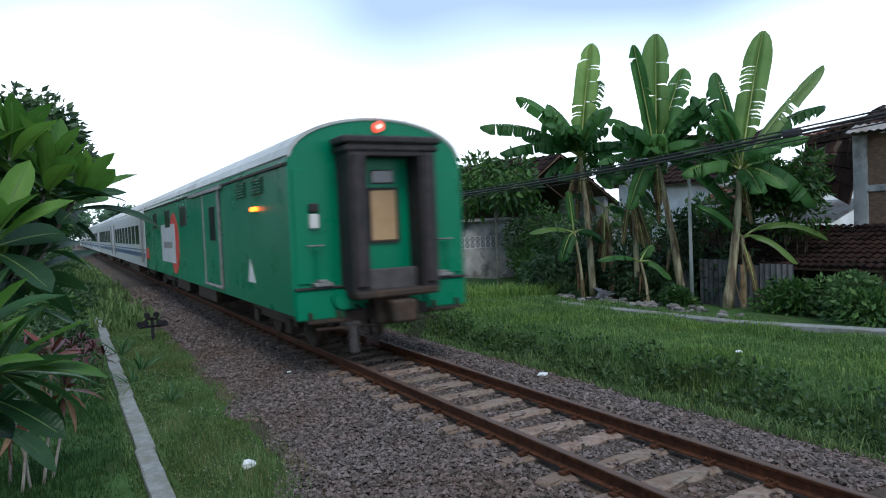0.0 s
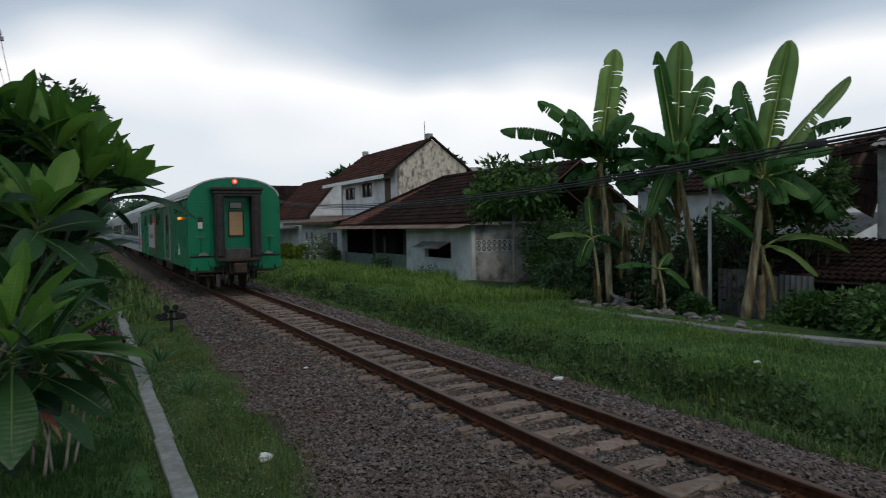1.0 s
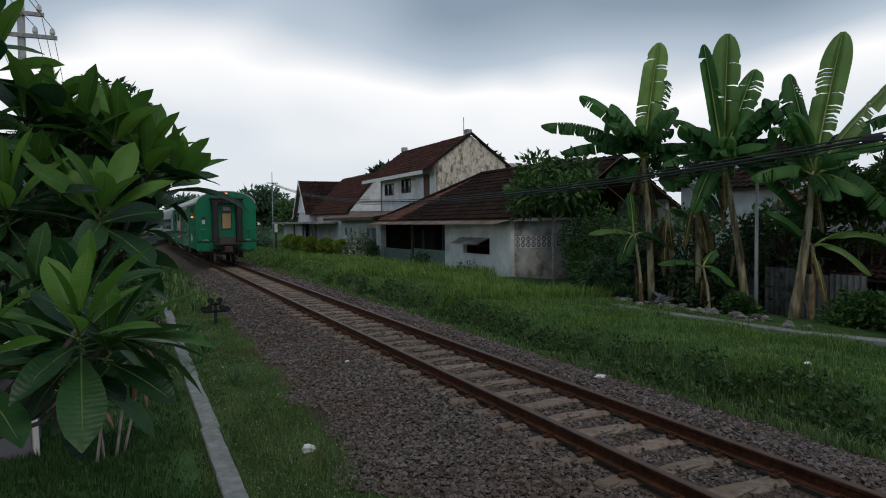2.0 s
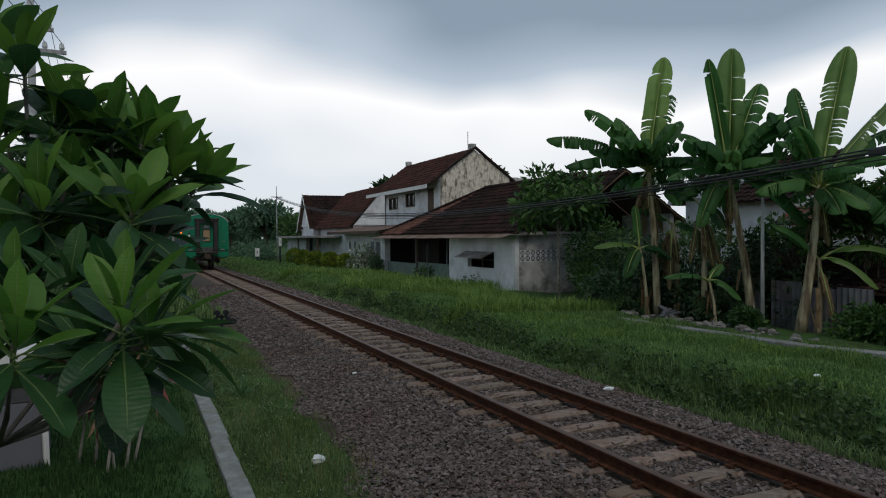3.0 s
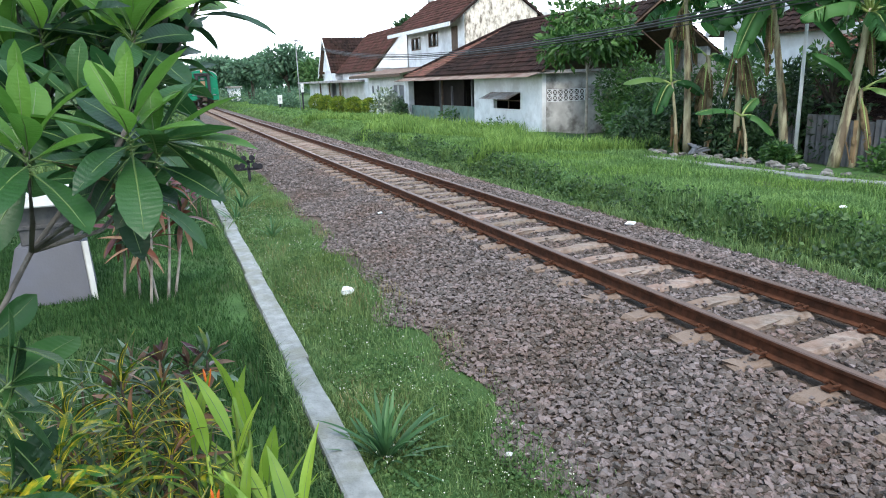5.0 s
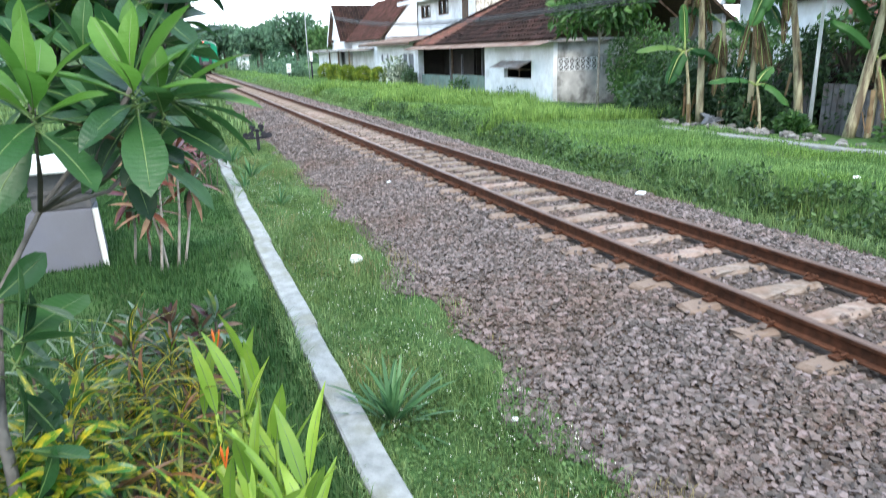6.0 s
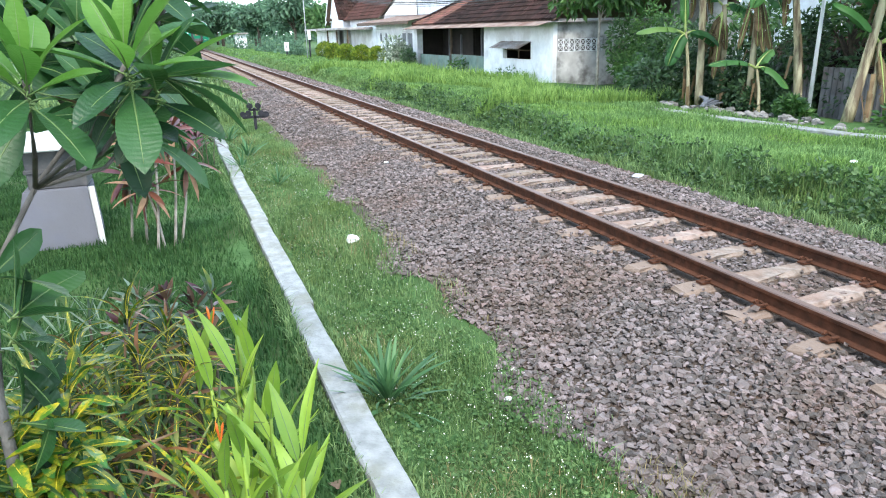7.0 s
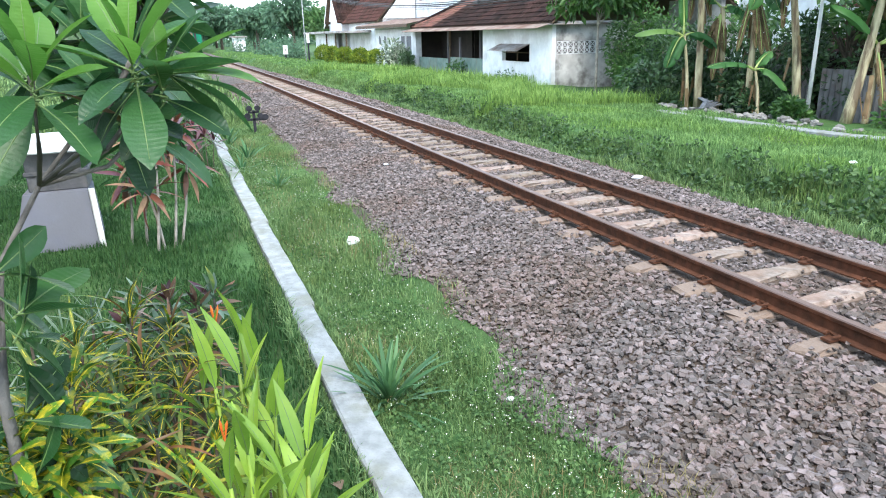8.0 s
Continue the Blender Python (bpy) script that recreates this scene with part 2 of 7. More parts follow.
YELLOW_RIB = material("yellow_midrib", (0.50, 0.40, 0.02), (0.66, 0.54, 0.05), 6, 0.5, bump=0)
CROTON_BROAD = material("green_croton_leaf", (0.020, 0.10, 0.018), (0.05, 0.17, 0.03), 8, 0.4, per_object=0.35, bump=0.1, thin=0.25, stain=(0.50, 0.42, 0.02), stain_scale=26, stain_amount=0.6)
CROTON_STRIPED = material("orange_striped_croton_leaf", (0.12, 0.055, 0.022), (0.30, 0.17, 0.04), 10, 0.45, per_object=0.4, bump=0.1, thin=0.2)
HELICONIA = material("orange_flower_bract", (0.62, 0.11, 0.02), (0.8, 0.22, 0.04), 6, 0.5, bump=0)
DRY_LEAF = material("dry_leaf", (0.12, 0.068, 0.036), (0.25, 0.15, 0.085), 8, 0.85, per_object=0.3, bump=0.3)
MAROON = material("maroon_leaf", (0.05, 0.012, 0.018), (0.12, 0.03, 0.035), 5, 0.5, per_object=0.3, bump=0)

TRAIN_GREEN = material("green_carriage_paint", (0.000, 0.185, 0.090), (0.000, 0.215, 0.108), 1.2, 0.3, spec=0.22, bump=0.03, bump_scale=3, stain=(0.002, 0.15, 0.075), stain_scale=0.6, stain_amount=0.4)
TRAIN_ROOF = material("grey_carriage_roof", (0.42, 0.44, 0.43), (0.55, 0.57, 0.56), 2, 0.5, bump=0.1, stain=(0.25, 0.24, 0.22), stain_scale=0.9)
TRAIN_SILVER = material("silver_carriage_paint", (0.55, 0.57, 0.6), (0.66, 0.68, 0.7), 2, 0.35, bump=0.05, metal=0.2)
TRAIN_BLUE = material("blue_carriage_stripe", (0.05, 0.09, 0.20), (0.08, 0.13, 0.27), 2, 0.35, bump=0)
BLACK_RUBBER = material("black_rubber", (0.018, 0.015, 0.016), (0.045, 0.036, 0.038), 6, 0.75, bump=0.3)
UNDERFRAME = material("grimy_underframe", (0.018, 0.014, 0.011), (0.055, 0.04, 0.03), 7, 0.85, stain=(0.10, 0.055, 0.03), stain_scale=2, bump=0.4)
FALL_PLATE = material("dull_steel_plate", (0.06, 0.055, 0.055), (0.11, 0.10, 0.10), 6, 0.7, metal=0.3, bump=0.2)
STEEL = material("grey_steel", (0.22, 0.21, 0.21), (0.36, 0.35, 0.34), 8, 0.5, metal=0.6, bump=0.15)
TAN_BLIND = material("tan_door_blind", (0.42, 0.27, 0.14), (0.50, 0.33, 0.18), 3, 0.7, bump=0.1)
RED_PAINT = material("red_paint", (0.50, 0.03, 0.02), (0.62, 0.05, 0.035), 4, 0.45, bump=0)
WHITE_PAINT = material("white_paint", (0.62, 0.62, 0.6), (0.76, 0.76, 0.74), 4, 0.6, bump=0.1)
DARK_GLASS = glass("dark_window_glass")
AMBER = glow("amber_side_lamp", (1.0, 0.13, 0.012), 5.0)
TAIL_RED = glow("red_tail_lamp", (1.0, 0.10, 0.06), 1.0)
TAIL_WHITE = glow("white_tail_lamp", (1.0, 0.7, 0.6), 1.2)

PLASTER = material("white_plaster", (0.70, 0.715, 0.73), (0.82, 0.83, 0.845), 2.2, 0.9, stain=(0.42, 0.41, 0.39), stain_scale=0.8, stain_amount=0.5, bump=0.35, bump_scale=25)
PLASTER_STAINED = material("mould_stained_plaster", (0.56, 0.49, 0.40), (0.76, 0.69, 0.58), 5, 0.95, stain=(0.10, 0.075, 0.052), stain_scale=2.6, stain_amount=0.9, bump=0.5, bump_scale=20, stretch=(1.6, 1.6, 0.7))
PLASTER_GREY = material("weathered_grey_plaster", (0.38, 0.37, 0.36), (0.60, 0.59, 0.57), 2, 0.95, stain=(0.10, 0.095, 0.085), stain_scale=0.9, stain_amount=0.8, bump=0.4)
ROOF_TILE = material("dark_clay_tile", (0.015, 0.010, 0.009), (0.036, 0.022, 0.018), 2.0, 0.95, spec=0.1, stain=(0.055, 0.027, 0.020), stain_scale=0.45, stain_amount=0.5, per_object=0.25, island=0.3, bump=0.5)
ROOF_RED = material("red_brown_clay_tile", (0.045, 0.020, 0.015), (0.085, 0.040, 0.030), 2.0, 0.95, spec=0.12, stain=(0.03, 0.018, 0.014), stain_scale=0.6, stain_amount=0.6, island=0.3, bump=0.5)
ROOF_ORANGE = material("orange_clay_tile", (0.12, 0.050, 0.032), (0.21, 0.088, 0.056), 3, 0.9, stain=(0.07, 0.035, 0.025), stain_scale=0.9, stain_amount=0.8, island=0.35, bump=0.5)
SHEET_METAL = material("weathered_roof_sheet", (0.24, 0.22, 0.21), (0.42, 0.40, 0.38), 3, 0.7, metal=0.2, stain=(0.16, 0.085, 0.05), stain_scale=1.1, stain_amount=0.7, bump=0.2)
SHEET_RUSTY = material("rusty_roof_sheet", (0.15, 0.105, 0.085), (0.27, 0.20, 0.165), 3, 0.8, metal=0.1, stain=(0.11, 0.05, 0.03), stain_scale=1.0, stain_amount=0.8, bump=0.2)
SHEET_GREEN = material("green_corrugated_sheet", (0.13, 0.20, 0.17), (0.21, 0.29, 0.25), 3, 0.7, stain=(0.20, 0.16, 0.11), stain_scale=1.1, bump=0.2)
SHEET_GREY = material("grey_corrugated_sheet", (0.10, 0.10, 0.105), (0.19, 0.19, 0.19), 3, 0.8, stain=(0.10, 0.06, 0.04), stain_scale=1.1, bump=0.2)
# Near-black interior: the shade inside rooms is put into the wall colour.
SHADED_ROOM = material("shade_dark_interior_wall", (0.022, 0.019, 0.017), (0.045, 0.038, 0.032), 2, 0.95)
GREY_WOOD = material("grey_painted_wood", (0.16, 0.165, 0.18), (0.24, 0.245, 0.26), 6, 0.8, bump=0.3, stretch=(4, 4, 0.5))
BROWN_WOOD = material("brown_wood", (0.06, 0.035, 0.022), (0.13, 0.08, 0.05), 6, 0.8, bump=0.3)
BRICKWORK = material("bare_brickwork", (0.17, 0.10, 0.068), (0.30, 0.185, 0.125), 7, 0.95, stain=(0.17, 0.13, 0.10), stain_scale=2, stain_amount=0.6, bump=0.6, bump_scale=18, stretch=(1, 1, 3))
BLUE_PAINT = material("faded_blue_wall", (0.22, 0.30, 0.40), (0.34, 0.42, 0.52), 2, 0.9, stain=(0.15, 0.15, 0.15), bump=0.3)
CABLE = material("black_cable", (0.012, 0.012, 0.013), (0.03, 0.03, 0.03), 5, 0.6, bump=0)
POLE = material("grey_concrete_pole", (0.30, 0.31, 0.32), (0.44, 0.45, 0.46), 5, 0.85, stain=(0.18, 0.18, 0.17), bump=0.3)
PORCELAIN = material("porcelain", (0.55, 0.55, 0.55), (0.66, 0.66, 0.66), 5, 0.3, bump=0)
GREY_PANEL = material("grey_painted_panel", (0.115, 0.118, 0.145), (0.150, 0.153, 0.182), 2, 0.75, bump=0.2, stain=(0.128, 0.128, 0.136), stain_scale=1.5)
DARK_STONE = material("dark_slate", (0.035, 0.035, 0.04), (0.085, 0.085, 0.09), 5, 0.7, stain=(0.2, 0.19, 0.17), stain_scale=1.6, stain_amount=0.4)
PLANTING_SOIL = material("dark_planting_soil", (0.022, 0.015, 0.010), (0.055, 0.038, 0.026), 9, 0.98, bump=0.9, bump_scale=35, spec=0.1)
RUBBLE = material("rubble_stone", (0.09, 0.085, 0.078), (0.24, 0.23, 0.21), 6, 0.95, per_object=0.4, bump=0.6)
BLACK_IRON = material("black_iron", (0.012, 0.012, 0.016), (0.035, 0.033, 0.04), 8, 0.6, metal=0.5, bump=0.3)
PLASTIC_BAG = material("white_plastic", (0.68, 0.7, 0.7), (0.82, 0.83, 0.83), 9, 0.5, bump=0.6, bump_scale=30)
# ---- building helpers ----
rng = np.random.default_rng(7)


def part(name, bm, mat, parent=None, label="", smooth=False):
    """Links a bmesh as one mesh object, under a thing or a part."""
    me = bpy.data.meshes.new(name)
    bm.to_mesh(me)
    bm.free()
    me.materials.append(mat)
    if smooth:
        me.shade_smooth()
    else:
        me.shade_flat()
    ob = new(name, me)
    ob.parent = parent
    if label:
        ob["label"] = label
    return ob


def piece(name, me, m, parent):
    """One more object on a shared mesh."""
    ob = new(name, me)
    ob.parent = parent
    ob.matrix_basis = m
    return ob


def soup(name, verts, faces, mat, parent=None, smooth=False):
    """A mesh from arrays of vertices and equal-sided faces."""
    verts, faces = np.asarray(verts, np.float32), np.asarray(faces, np.int32)
    me = bpy.data.meshes.new(name)
    k = faces.shape[1]
    me.vertices.add(len(verts))
    me.vertices.foreach_set("co", verts.ravel())
    me.loops.add(faces.size)
    me.loops.foreach_set("vertex_index", faces.ravel())
    me.polygons.add(len(faces))
    me.polygons.foreach_set("loop_start", np.arange(len(faces), dtype=np.int32) * k)
    me.update(calc_edges=True)
    me.materials.append(mat)
    if smooth:
        me.shade_smooth()
    else:
        me.shade_flat()
    ob = new(name, me)
    ob.parent = parent
    return ob


def thing(name, m=None, **tags):
    ob = new(name)
    ob.empty_display_size = 0.2
    if m is not None:
        ob.matrix_basis = m
    return tagged(ob, **tags)


def box(bm, x0, x1, y0, y1, z0, z1, bevel=0.0, m=None):
    made = bmesh.ops.create_cube(bm, size=1, matrix=Matrix.Translation(((x0 + x1) / 2, (y0 + y1) / 2, (z0 + z1) / 2)) @ Matrix.Diagonal((x1 - x0, y1 - y0, z1 - z0, 1)))
    vs = made["verts"]
    if bevel:
        edges = list({e for v in vs for e in v.link_edges})
        vs = [v for f in bmesh.ops.bevel(bm, geom=edges, offset=bevel, segments=1, affect="EDGES", profile=0.5)["faces"] for v in f.verts]
        vs = list({*vs})
    if m is not None:
        bmesh.ops.transform(bm, matrix=m, verts=vs)
    return bm


def boxes(*args, bevel=0.0):
    bm = bmesh.new()
    for a in args:
        box(bm, *a, bevel=bevel)
    return bm


def each(name, args, mat, parent, label="", bevel=0.0):
    """One part for each box."""
    return [part(name, boxes(a, bevel=bevel), mat, parent, label) for a in args]


def pierced_wall(x0, x1, y0, y1, z0, z1, holes, swap=False):
    """One wall slab, thick from x0 to x1, with openings (ya, yb, za, zb) through it. swap: the wall lies along x, thick in y."""
    ys = sorted({y0, y1, *[h[0] for h in holes], *[h[1] for h in holes]})
    zs = sorted({z0, z1, *[h[2] for h in holes], *[h[3] for h in holes]})

    def solid(i, k):
        if not (0 <= i < len(ys) - 1 and 0 <= k < len(zs) - 1):
            return False
        cy, cz = (ys[i] + ys[i + 1]) / 2, (zs[k] + zs[k + 1]) / 2
        return not any(a < cy < b and c < cz < d for a, b, c, d in holes)
    bm = bmesh.new()
    vs = {}

    def v(s, i, k):
        key = (s, i, k)
        if key not in vs:
            x = (x0, x1)[s]
            vs[key] = bm.verts.new((ys[i], x, zs[k]) if swap else (x, ys[i], zs[k]))
        return vs[key]
    for i in range(len(ys) - 1):
        for k in range(len(zs) - 1):
            if not solid(i, k):
                continue
            bm.faces.new((v(0, i, k), v(0, i, k + 1), v(0, i + 1, k + 1), v(0, i + 1, k)))
            bm.faces.new((v(1, i, k), v(1, i + 1, k), v(1, i + 1, k + 1), v(1, i, k + 1)))
            for di, dk, a, b in ((-1, 0, (i, k), (i, k + 1)), (1, 0, (i + 1, k + 1), (i + 1, k)), (0, -1, (i + 1, k), (i, k)), (0, 1, (i, k + 1), (i + 1, k + 1))):
                if not solid(i + di, k + dk):
                    bm.faces.new((v(0, *a), v(1, *a), v(1, *b), v(0, *b)))
    bmesh.ops.recalc_face_normals(bm, faces=bm.faces)
    return bm


def tube(bm, pts, radii, sides=8, cap=True):
    """A round bar along points, with a radius at each."""
    pts = [Vector(p) for p in pts]
    rings = []
    for i, p in enumerate(pts):
        d = (pts[min(i + 1, len(pts) - 1)] - pts[max(i - 1, 0)]).normalized()
        a = d.orthogonal().normalized() if abs(d.z) < 0.9 else Vector((1, 0, 0)).cross(d).normalized()
        b = d.cross(a)
        r = radii[i] if hasattr(radii, "__len__") else radii
        rings.append([bm.verts.new(p + r * (math.cos(2 * math.pi * k / sides) * a + math.sin(2 * math.pi * k / sides) * b)) for k in range(sides)])
    for r0, r1 in zip(rings, rings[1:]):
        for k in range(sides):
            bm.faces.new((r0[k], r0[(k + 1) % sides], r1[(k + 1) % sides], r1[k]))
    if cap:
        bm.faces.new(rings[0][::-1])
        bm.faces.new(rings[-1])
    return bm


def slab(bm, corners, thick):
    """A plate from a flat outline, with thickness down its normal."""
    vs = [Vector(c) for c in corners]
    n = (vs[1] - vs[0]).cross(vs[2] - vs[0]).normalized()
    top = [bm.verts.new(v) for v in vs]
    low = [bm.verts.new(v - n * thick) for v in vs]
    bm.faces.new(top)
    bm.faces.new(low[::-1])
    k = len(vs)
    for i in range(k):
        bm.faces.new((top[i], low[i], low[(i + 1) % k], top[(i + 1) % k]))
    return bm


def extrude_profile(bm, profile, y0, y1, cap=True):
    """A closed outline in x and z, drawn out along y."""
    a = [bm.verts.new((x, y0, z)) for x, z in profile]
    b = [bm.verts.new((x, y1, z)) for x, z in profile]
    k = len(profile)
    for i in range(k):
        bm.faces.new((a[i], b[i], b[(i + 1) % k], a[(i + 1) % k]))
    if cap:
        bm.faces.new(a[::-1])
        bm.faces.new(b)
    return bm


# ---- the ground's height ----
GX = [-400, -30, -6, -3.96, -3.66, -3.2, -2.75, -2.3, -1.25, 1.25, 1.7, 2.1, 2.5, 2.85, 3.25, 3.7, 5.5, 7.3, 8.2, 10, 13, 40, 400]
GZ = [-0.5, -0.4, -0.36, -0.36, -0.42, -0.44, -0.42, -0.35, -0.2, -0.2, -0.27, -0.36, -0.46, -0.44, -0.08, -0.02, -0.1, -0.28, -0.32, -0.42, -0.55, -0.7, -0.9]


def ground_z(x, y):
    x, y = np.asarray(x, float), np.asarray(y, float)
    z = np.interp(x, GX, GZ)
    rough = 0.03 * np.sin(1.3 * x + 0.9 * y) + 0.025 * np.sin(2.9 * y - 1.7 * x + 1) + 0.05 * np.sin(0.35 * y + 0.6 * x)
    off_track = np.clip((np.abs(x + 0.2) - 2.2) / 0.8, 0, 1) * (x > -3.6) + 0.4 * (x < -4.0)
    return z + rough * off_track


def make_ground():
    xs = np.unique(np.concatenate([GX, np.arange(-8, 14, 0.25), [-200, -120, -60, -45, -20, -14, -10, 17, 22, 30, 60, 100, 200]]))
    ys = np.unique(np.concatenate([np.arange(-6, 40, 0.4), np.arange(40, 130, 2.5), [-400, -150, -60, -30, -15, -10, 150, 200, 300, 450, 700, 1200]]))
    X, Y = np.meshgrid(xs, ys)
    V = np.stack([X, Y, ground_z(X, Y)], -1).reshape(-1, 3)
    nx, ny = len(xs), len(ys)
    i = (np.arange(ny - 1)[:, None] * nx + np.arange(nx - 1)[None]).ravel()
    F = np.stack([i, i + 1, i + nx + 1, i + nx], -1)
    g = soup("ground", V, F, SOIL, smooth=True)
    # gravel bed where the ballast lies
    g.data.materials.append(GRIT)
    mid = (V[F[:, 0], 0] + V[F[:, 1], 0]) / 2
    g.data.polygons.foreach_set("material_index", ((mid > -2.6) & (mid < 2.45)).astype(np.int32))
    tagged(g, "uneven grassy ground with a raised gravel track bed", "ground", kind="structure")


def scatter_grass(name, n, xr, yr, height, width, mat, label, lean=0.5, mask=None, power=1.0):
    """Many bent blades on the ground; denser towards the near end where power is over 1."""
    x = rng.uniform(*xr, n)
    y = yr[0] + (yr[1] - yr[0]) * rng.uniform(0, 1, n) ** power
    if mask is not None:
        keep = mask(x, y)
        x, y = x[keep], y[keep]
    n = len(x)
    clump = 0.65 + 0.5 * np.sin(x * 2.1 + 1.3 * np.sin(y * 0.9)) * np.sin(y * 1.7 + x)
    far = 1 + np.clip((y - 6) / 14, 0, 2.2)
    h = rng.uniform(*height, n) * np.clip(clump + 0.35, 0.35, 1.3)
    w = rng.uniform(*width, n) * far
    a = rng.uniform(0, 2 * math.pi, n)
    d = np.stack([np.cos(a), np.sin(a), 0 * a], -1)
    s = np.stack([-np.sin(a), np.cos(a), 0 * a], -1) * w[:, None] / 2
    base = np.stack([x, y, ground_z(x, y) - 0.01], -1)
    ln = rng.uniform(0.1, 1, n) * lean
    up = np.array([0, 0, 1.0])
    midp = base + up * (h * 0.6)[:, None] + d * (h * ln * 0.35)[:, None]
    tip = base + up * (h * (1 - 0.3 * ln))[:, None] + d * (h * ln)[:, None]
    V = np.stack([base - s, base + s, midp + s * 0.8, midp - s * 0.8, tip + s * 0.12, tip - s * 0.12], 1).reshape(-1, 3)
    i = np.arange(n)[:, None] * 6
    F = np.concatenate([i + np.array([[0, 1, 2, 3]]), i + np.array([[3, 2, 4, 5]])])
    return tagged(soup(name, V, F, mat), label, "grass", kind="stuff")




def stones(name, P, size, mat, flat=0.7):
    """Angular crushed stones at the points P."""
    base = np.array([(x, y, z) for x in (-0.7, 0.7) for y in (-0.7, 0.7) for z in (-0.7, 0.7)])
    tri = np.array([(0, 1, 3), (0, 3, 2), (4, 6, 7), (4, 7, 5), (0, 4, 5), (0, 5, 1), (2, 3, 7), (2, 7, 6), (0, 2, 6), (0, 6, 4), (1, 5, 7), (1, 7, 3)])
    n = len(P)
    q = rng.normal(size=(n, 4))
    q /= np.linalg.norm(q, axis=1)[:, None]
    w, x, y, z = q.T
    R = np.stack([1 - 2 * (y * y + z * z), 2 * (x * y - z * w), 2 * (x * z + y * w), 2 * (x * y + z * w), 1 - 2 * (x * x + z * z), 2 * (y * z - x * w),
                  2 * (x * z - y * w), 2 * (y * z + x * w), 1 - 2 * (x * x + y * y)], -1).reshape(n, 3, 3)
    S = rng.uniform(0.55, 1.25, (n, 1, 3)) * size[:, None, None]
    low = base
    # chop: pull vertices to random planes for a broken look
    V = low[None] * (1 + rng.uniform(-0.62, 0.25, (n, len(low), 3)))
    for _ in range(2):
        pn = rng.normal(size=(n, 3))
        pn /= np.linalg.norm(pn, axis=1)[:, None]
        dist = np.einsum("nvi,ni->nv", V, pn)
        V = V - np.clip(dist - 0.62, 0, None)[..., None] * pn[:, None]
    V = np.einsum("nij,nvj->nvi", R, V * S)
    V[..., 2] *= flat
    V = V + P[:, None]
    F = (np.arange(n)[:, None, None] * len(low) + tri[None]).reshape(-1, 3)
    return soup(name, V.reshape(-1, 3), F, mat)


def leaf_cloud(name, centres, radii, n, size, mat, parent=None, hollow=0.55, label="", kind="", droop=0.3, aspect=0.45):
    """Small leaves thrown over clumps (centre, radius), thicker towards their shells."""
    C, R = np.array(centres, float), np.array(radii, float)
    if R.ndim == 1:
        R = np.repeat(R[:, None], 3, 1)
    k = rng.choice(len(C), n, p=R.prod(1) ** (2 / 3) / (R.prod(1) ** (2 / 3)).sum())
    d = rng.normal(size=(n, 3))
    d /= np.linalg.norm(d, axis=1)[:, None]
    r = rng.uniform(hollow, 1.08, n) ** 0.8
    P = C[k] + d * R[k] * r[:, None]
    L = rng.uniform(0.6, 1.3, n) * size
    out = d + rng.normal(scale=0.6, size=(n, 3)) - np.array([0, 0, droop])
    out /= np.linalg.norm(out, axis=1)[:, None]
    sidev = np.cross(out, rng.normal(size=(n, 3)))
    sidev /= np.linalg.norm(sidev, axis=1)[:, None] + 1e-9
    nrm = np.cross(sidev, out)
    tip = P + out * L[:, None] - nrm * (0.15 * L)[:, None]
    m1 = P + out * (0.45 * L)[:, None] + sidev * (aspect * 0.5 * L)[:, None]
    m2 = P + out * (0.45 * L)[:, None] - sidev * (aspect * 0.5 * L)[:, None]
    V = np.stack([P, m1, tip, m2], 1).reshape(-1, 3)
    F = np.arange(n)[:, None] * 4 + np.arange(4)[None]
    ob = soup(name, V, F, mat, parent)
    return tagged(ob, label=label, kind=kind)


def leaf_mesh(name, length, width, mat, droop=0.3, fold=0.25, steps=7, shape="obovate", rib=None, wavy=0.0):
    """A leaf along +y from the origin, facing up: a folded blade with a raised midrib."""
    bm = bmesh.new()
    rows = []
    for i in range(steps + 1):
        t = i / steps
        if shape == "obovate":
            w = width / 2 * (max(math.sin(math.pi * min(t ** 1.3, 1.0)), 0) ** 0.66) + (0.006 if t < 0.12 else 0)
        elif shape == "strap":
            w = width / 2 * min(1, 6 * t + 0.25) * (1 - t ** 3) ** 0.6
        else:
            w = width / 2 * max(math.sin(math.pi * t ** 0.8), 0) ** 0.9
        w = max(w, 0.0015)
        y, z = length * (t - 0.12 * droop * t * t), -droop * length * t * t
        jig = wavy * width * math.sin(9 * t)
        rows.append([bm.verts.new((-w, y, z + fold * w + jig)), bm.verts.new((-w * 0.5, y, z + fold * w * 0.35)), bm.verts.new((0, y, z)),
                     bm.verts.new((w * 0.5, y, z + fold * w * 0.35)), bm.verts.new((w, y, z + fold * w - jig))])
    for a, b in zip(rows, rows[1:]):
        for k in range(4):
            bm.faces.new((a[k], a[k + 1], b[k + 1], b[k]))
    nblade = len(bm.faces)
    if rib:
        rr = max(width * 0.022, 0.0015)
        tube(bm, [(0, length * (t - 0.12 * droop * t * t), -droop * length * t * t + rr * 0.4) for t in (-0.14, 0, 0.3, 0.6, 0.9)], [rr * 1.6, rr * 1.5, rr * 1.1, rr * 0.8, rr * 0.3], 5)
    me = bpy.data.meshes.new(name)
    bm.to_mesh(me)
    bm.free()
    me.materials.append(mat)
    if rib:
        me.materials.append(rib)
        me.polygons.foreach_set("material_index", [0 if i < nblade else 1 for i in range(len(me.polygons))])
    me.shade_smooth()
    return me


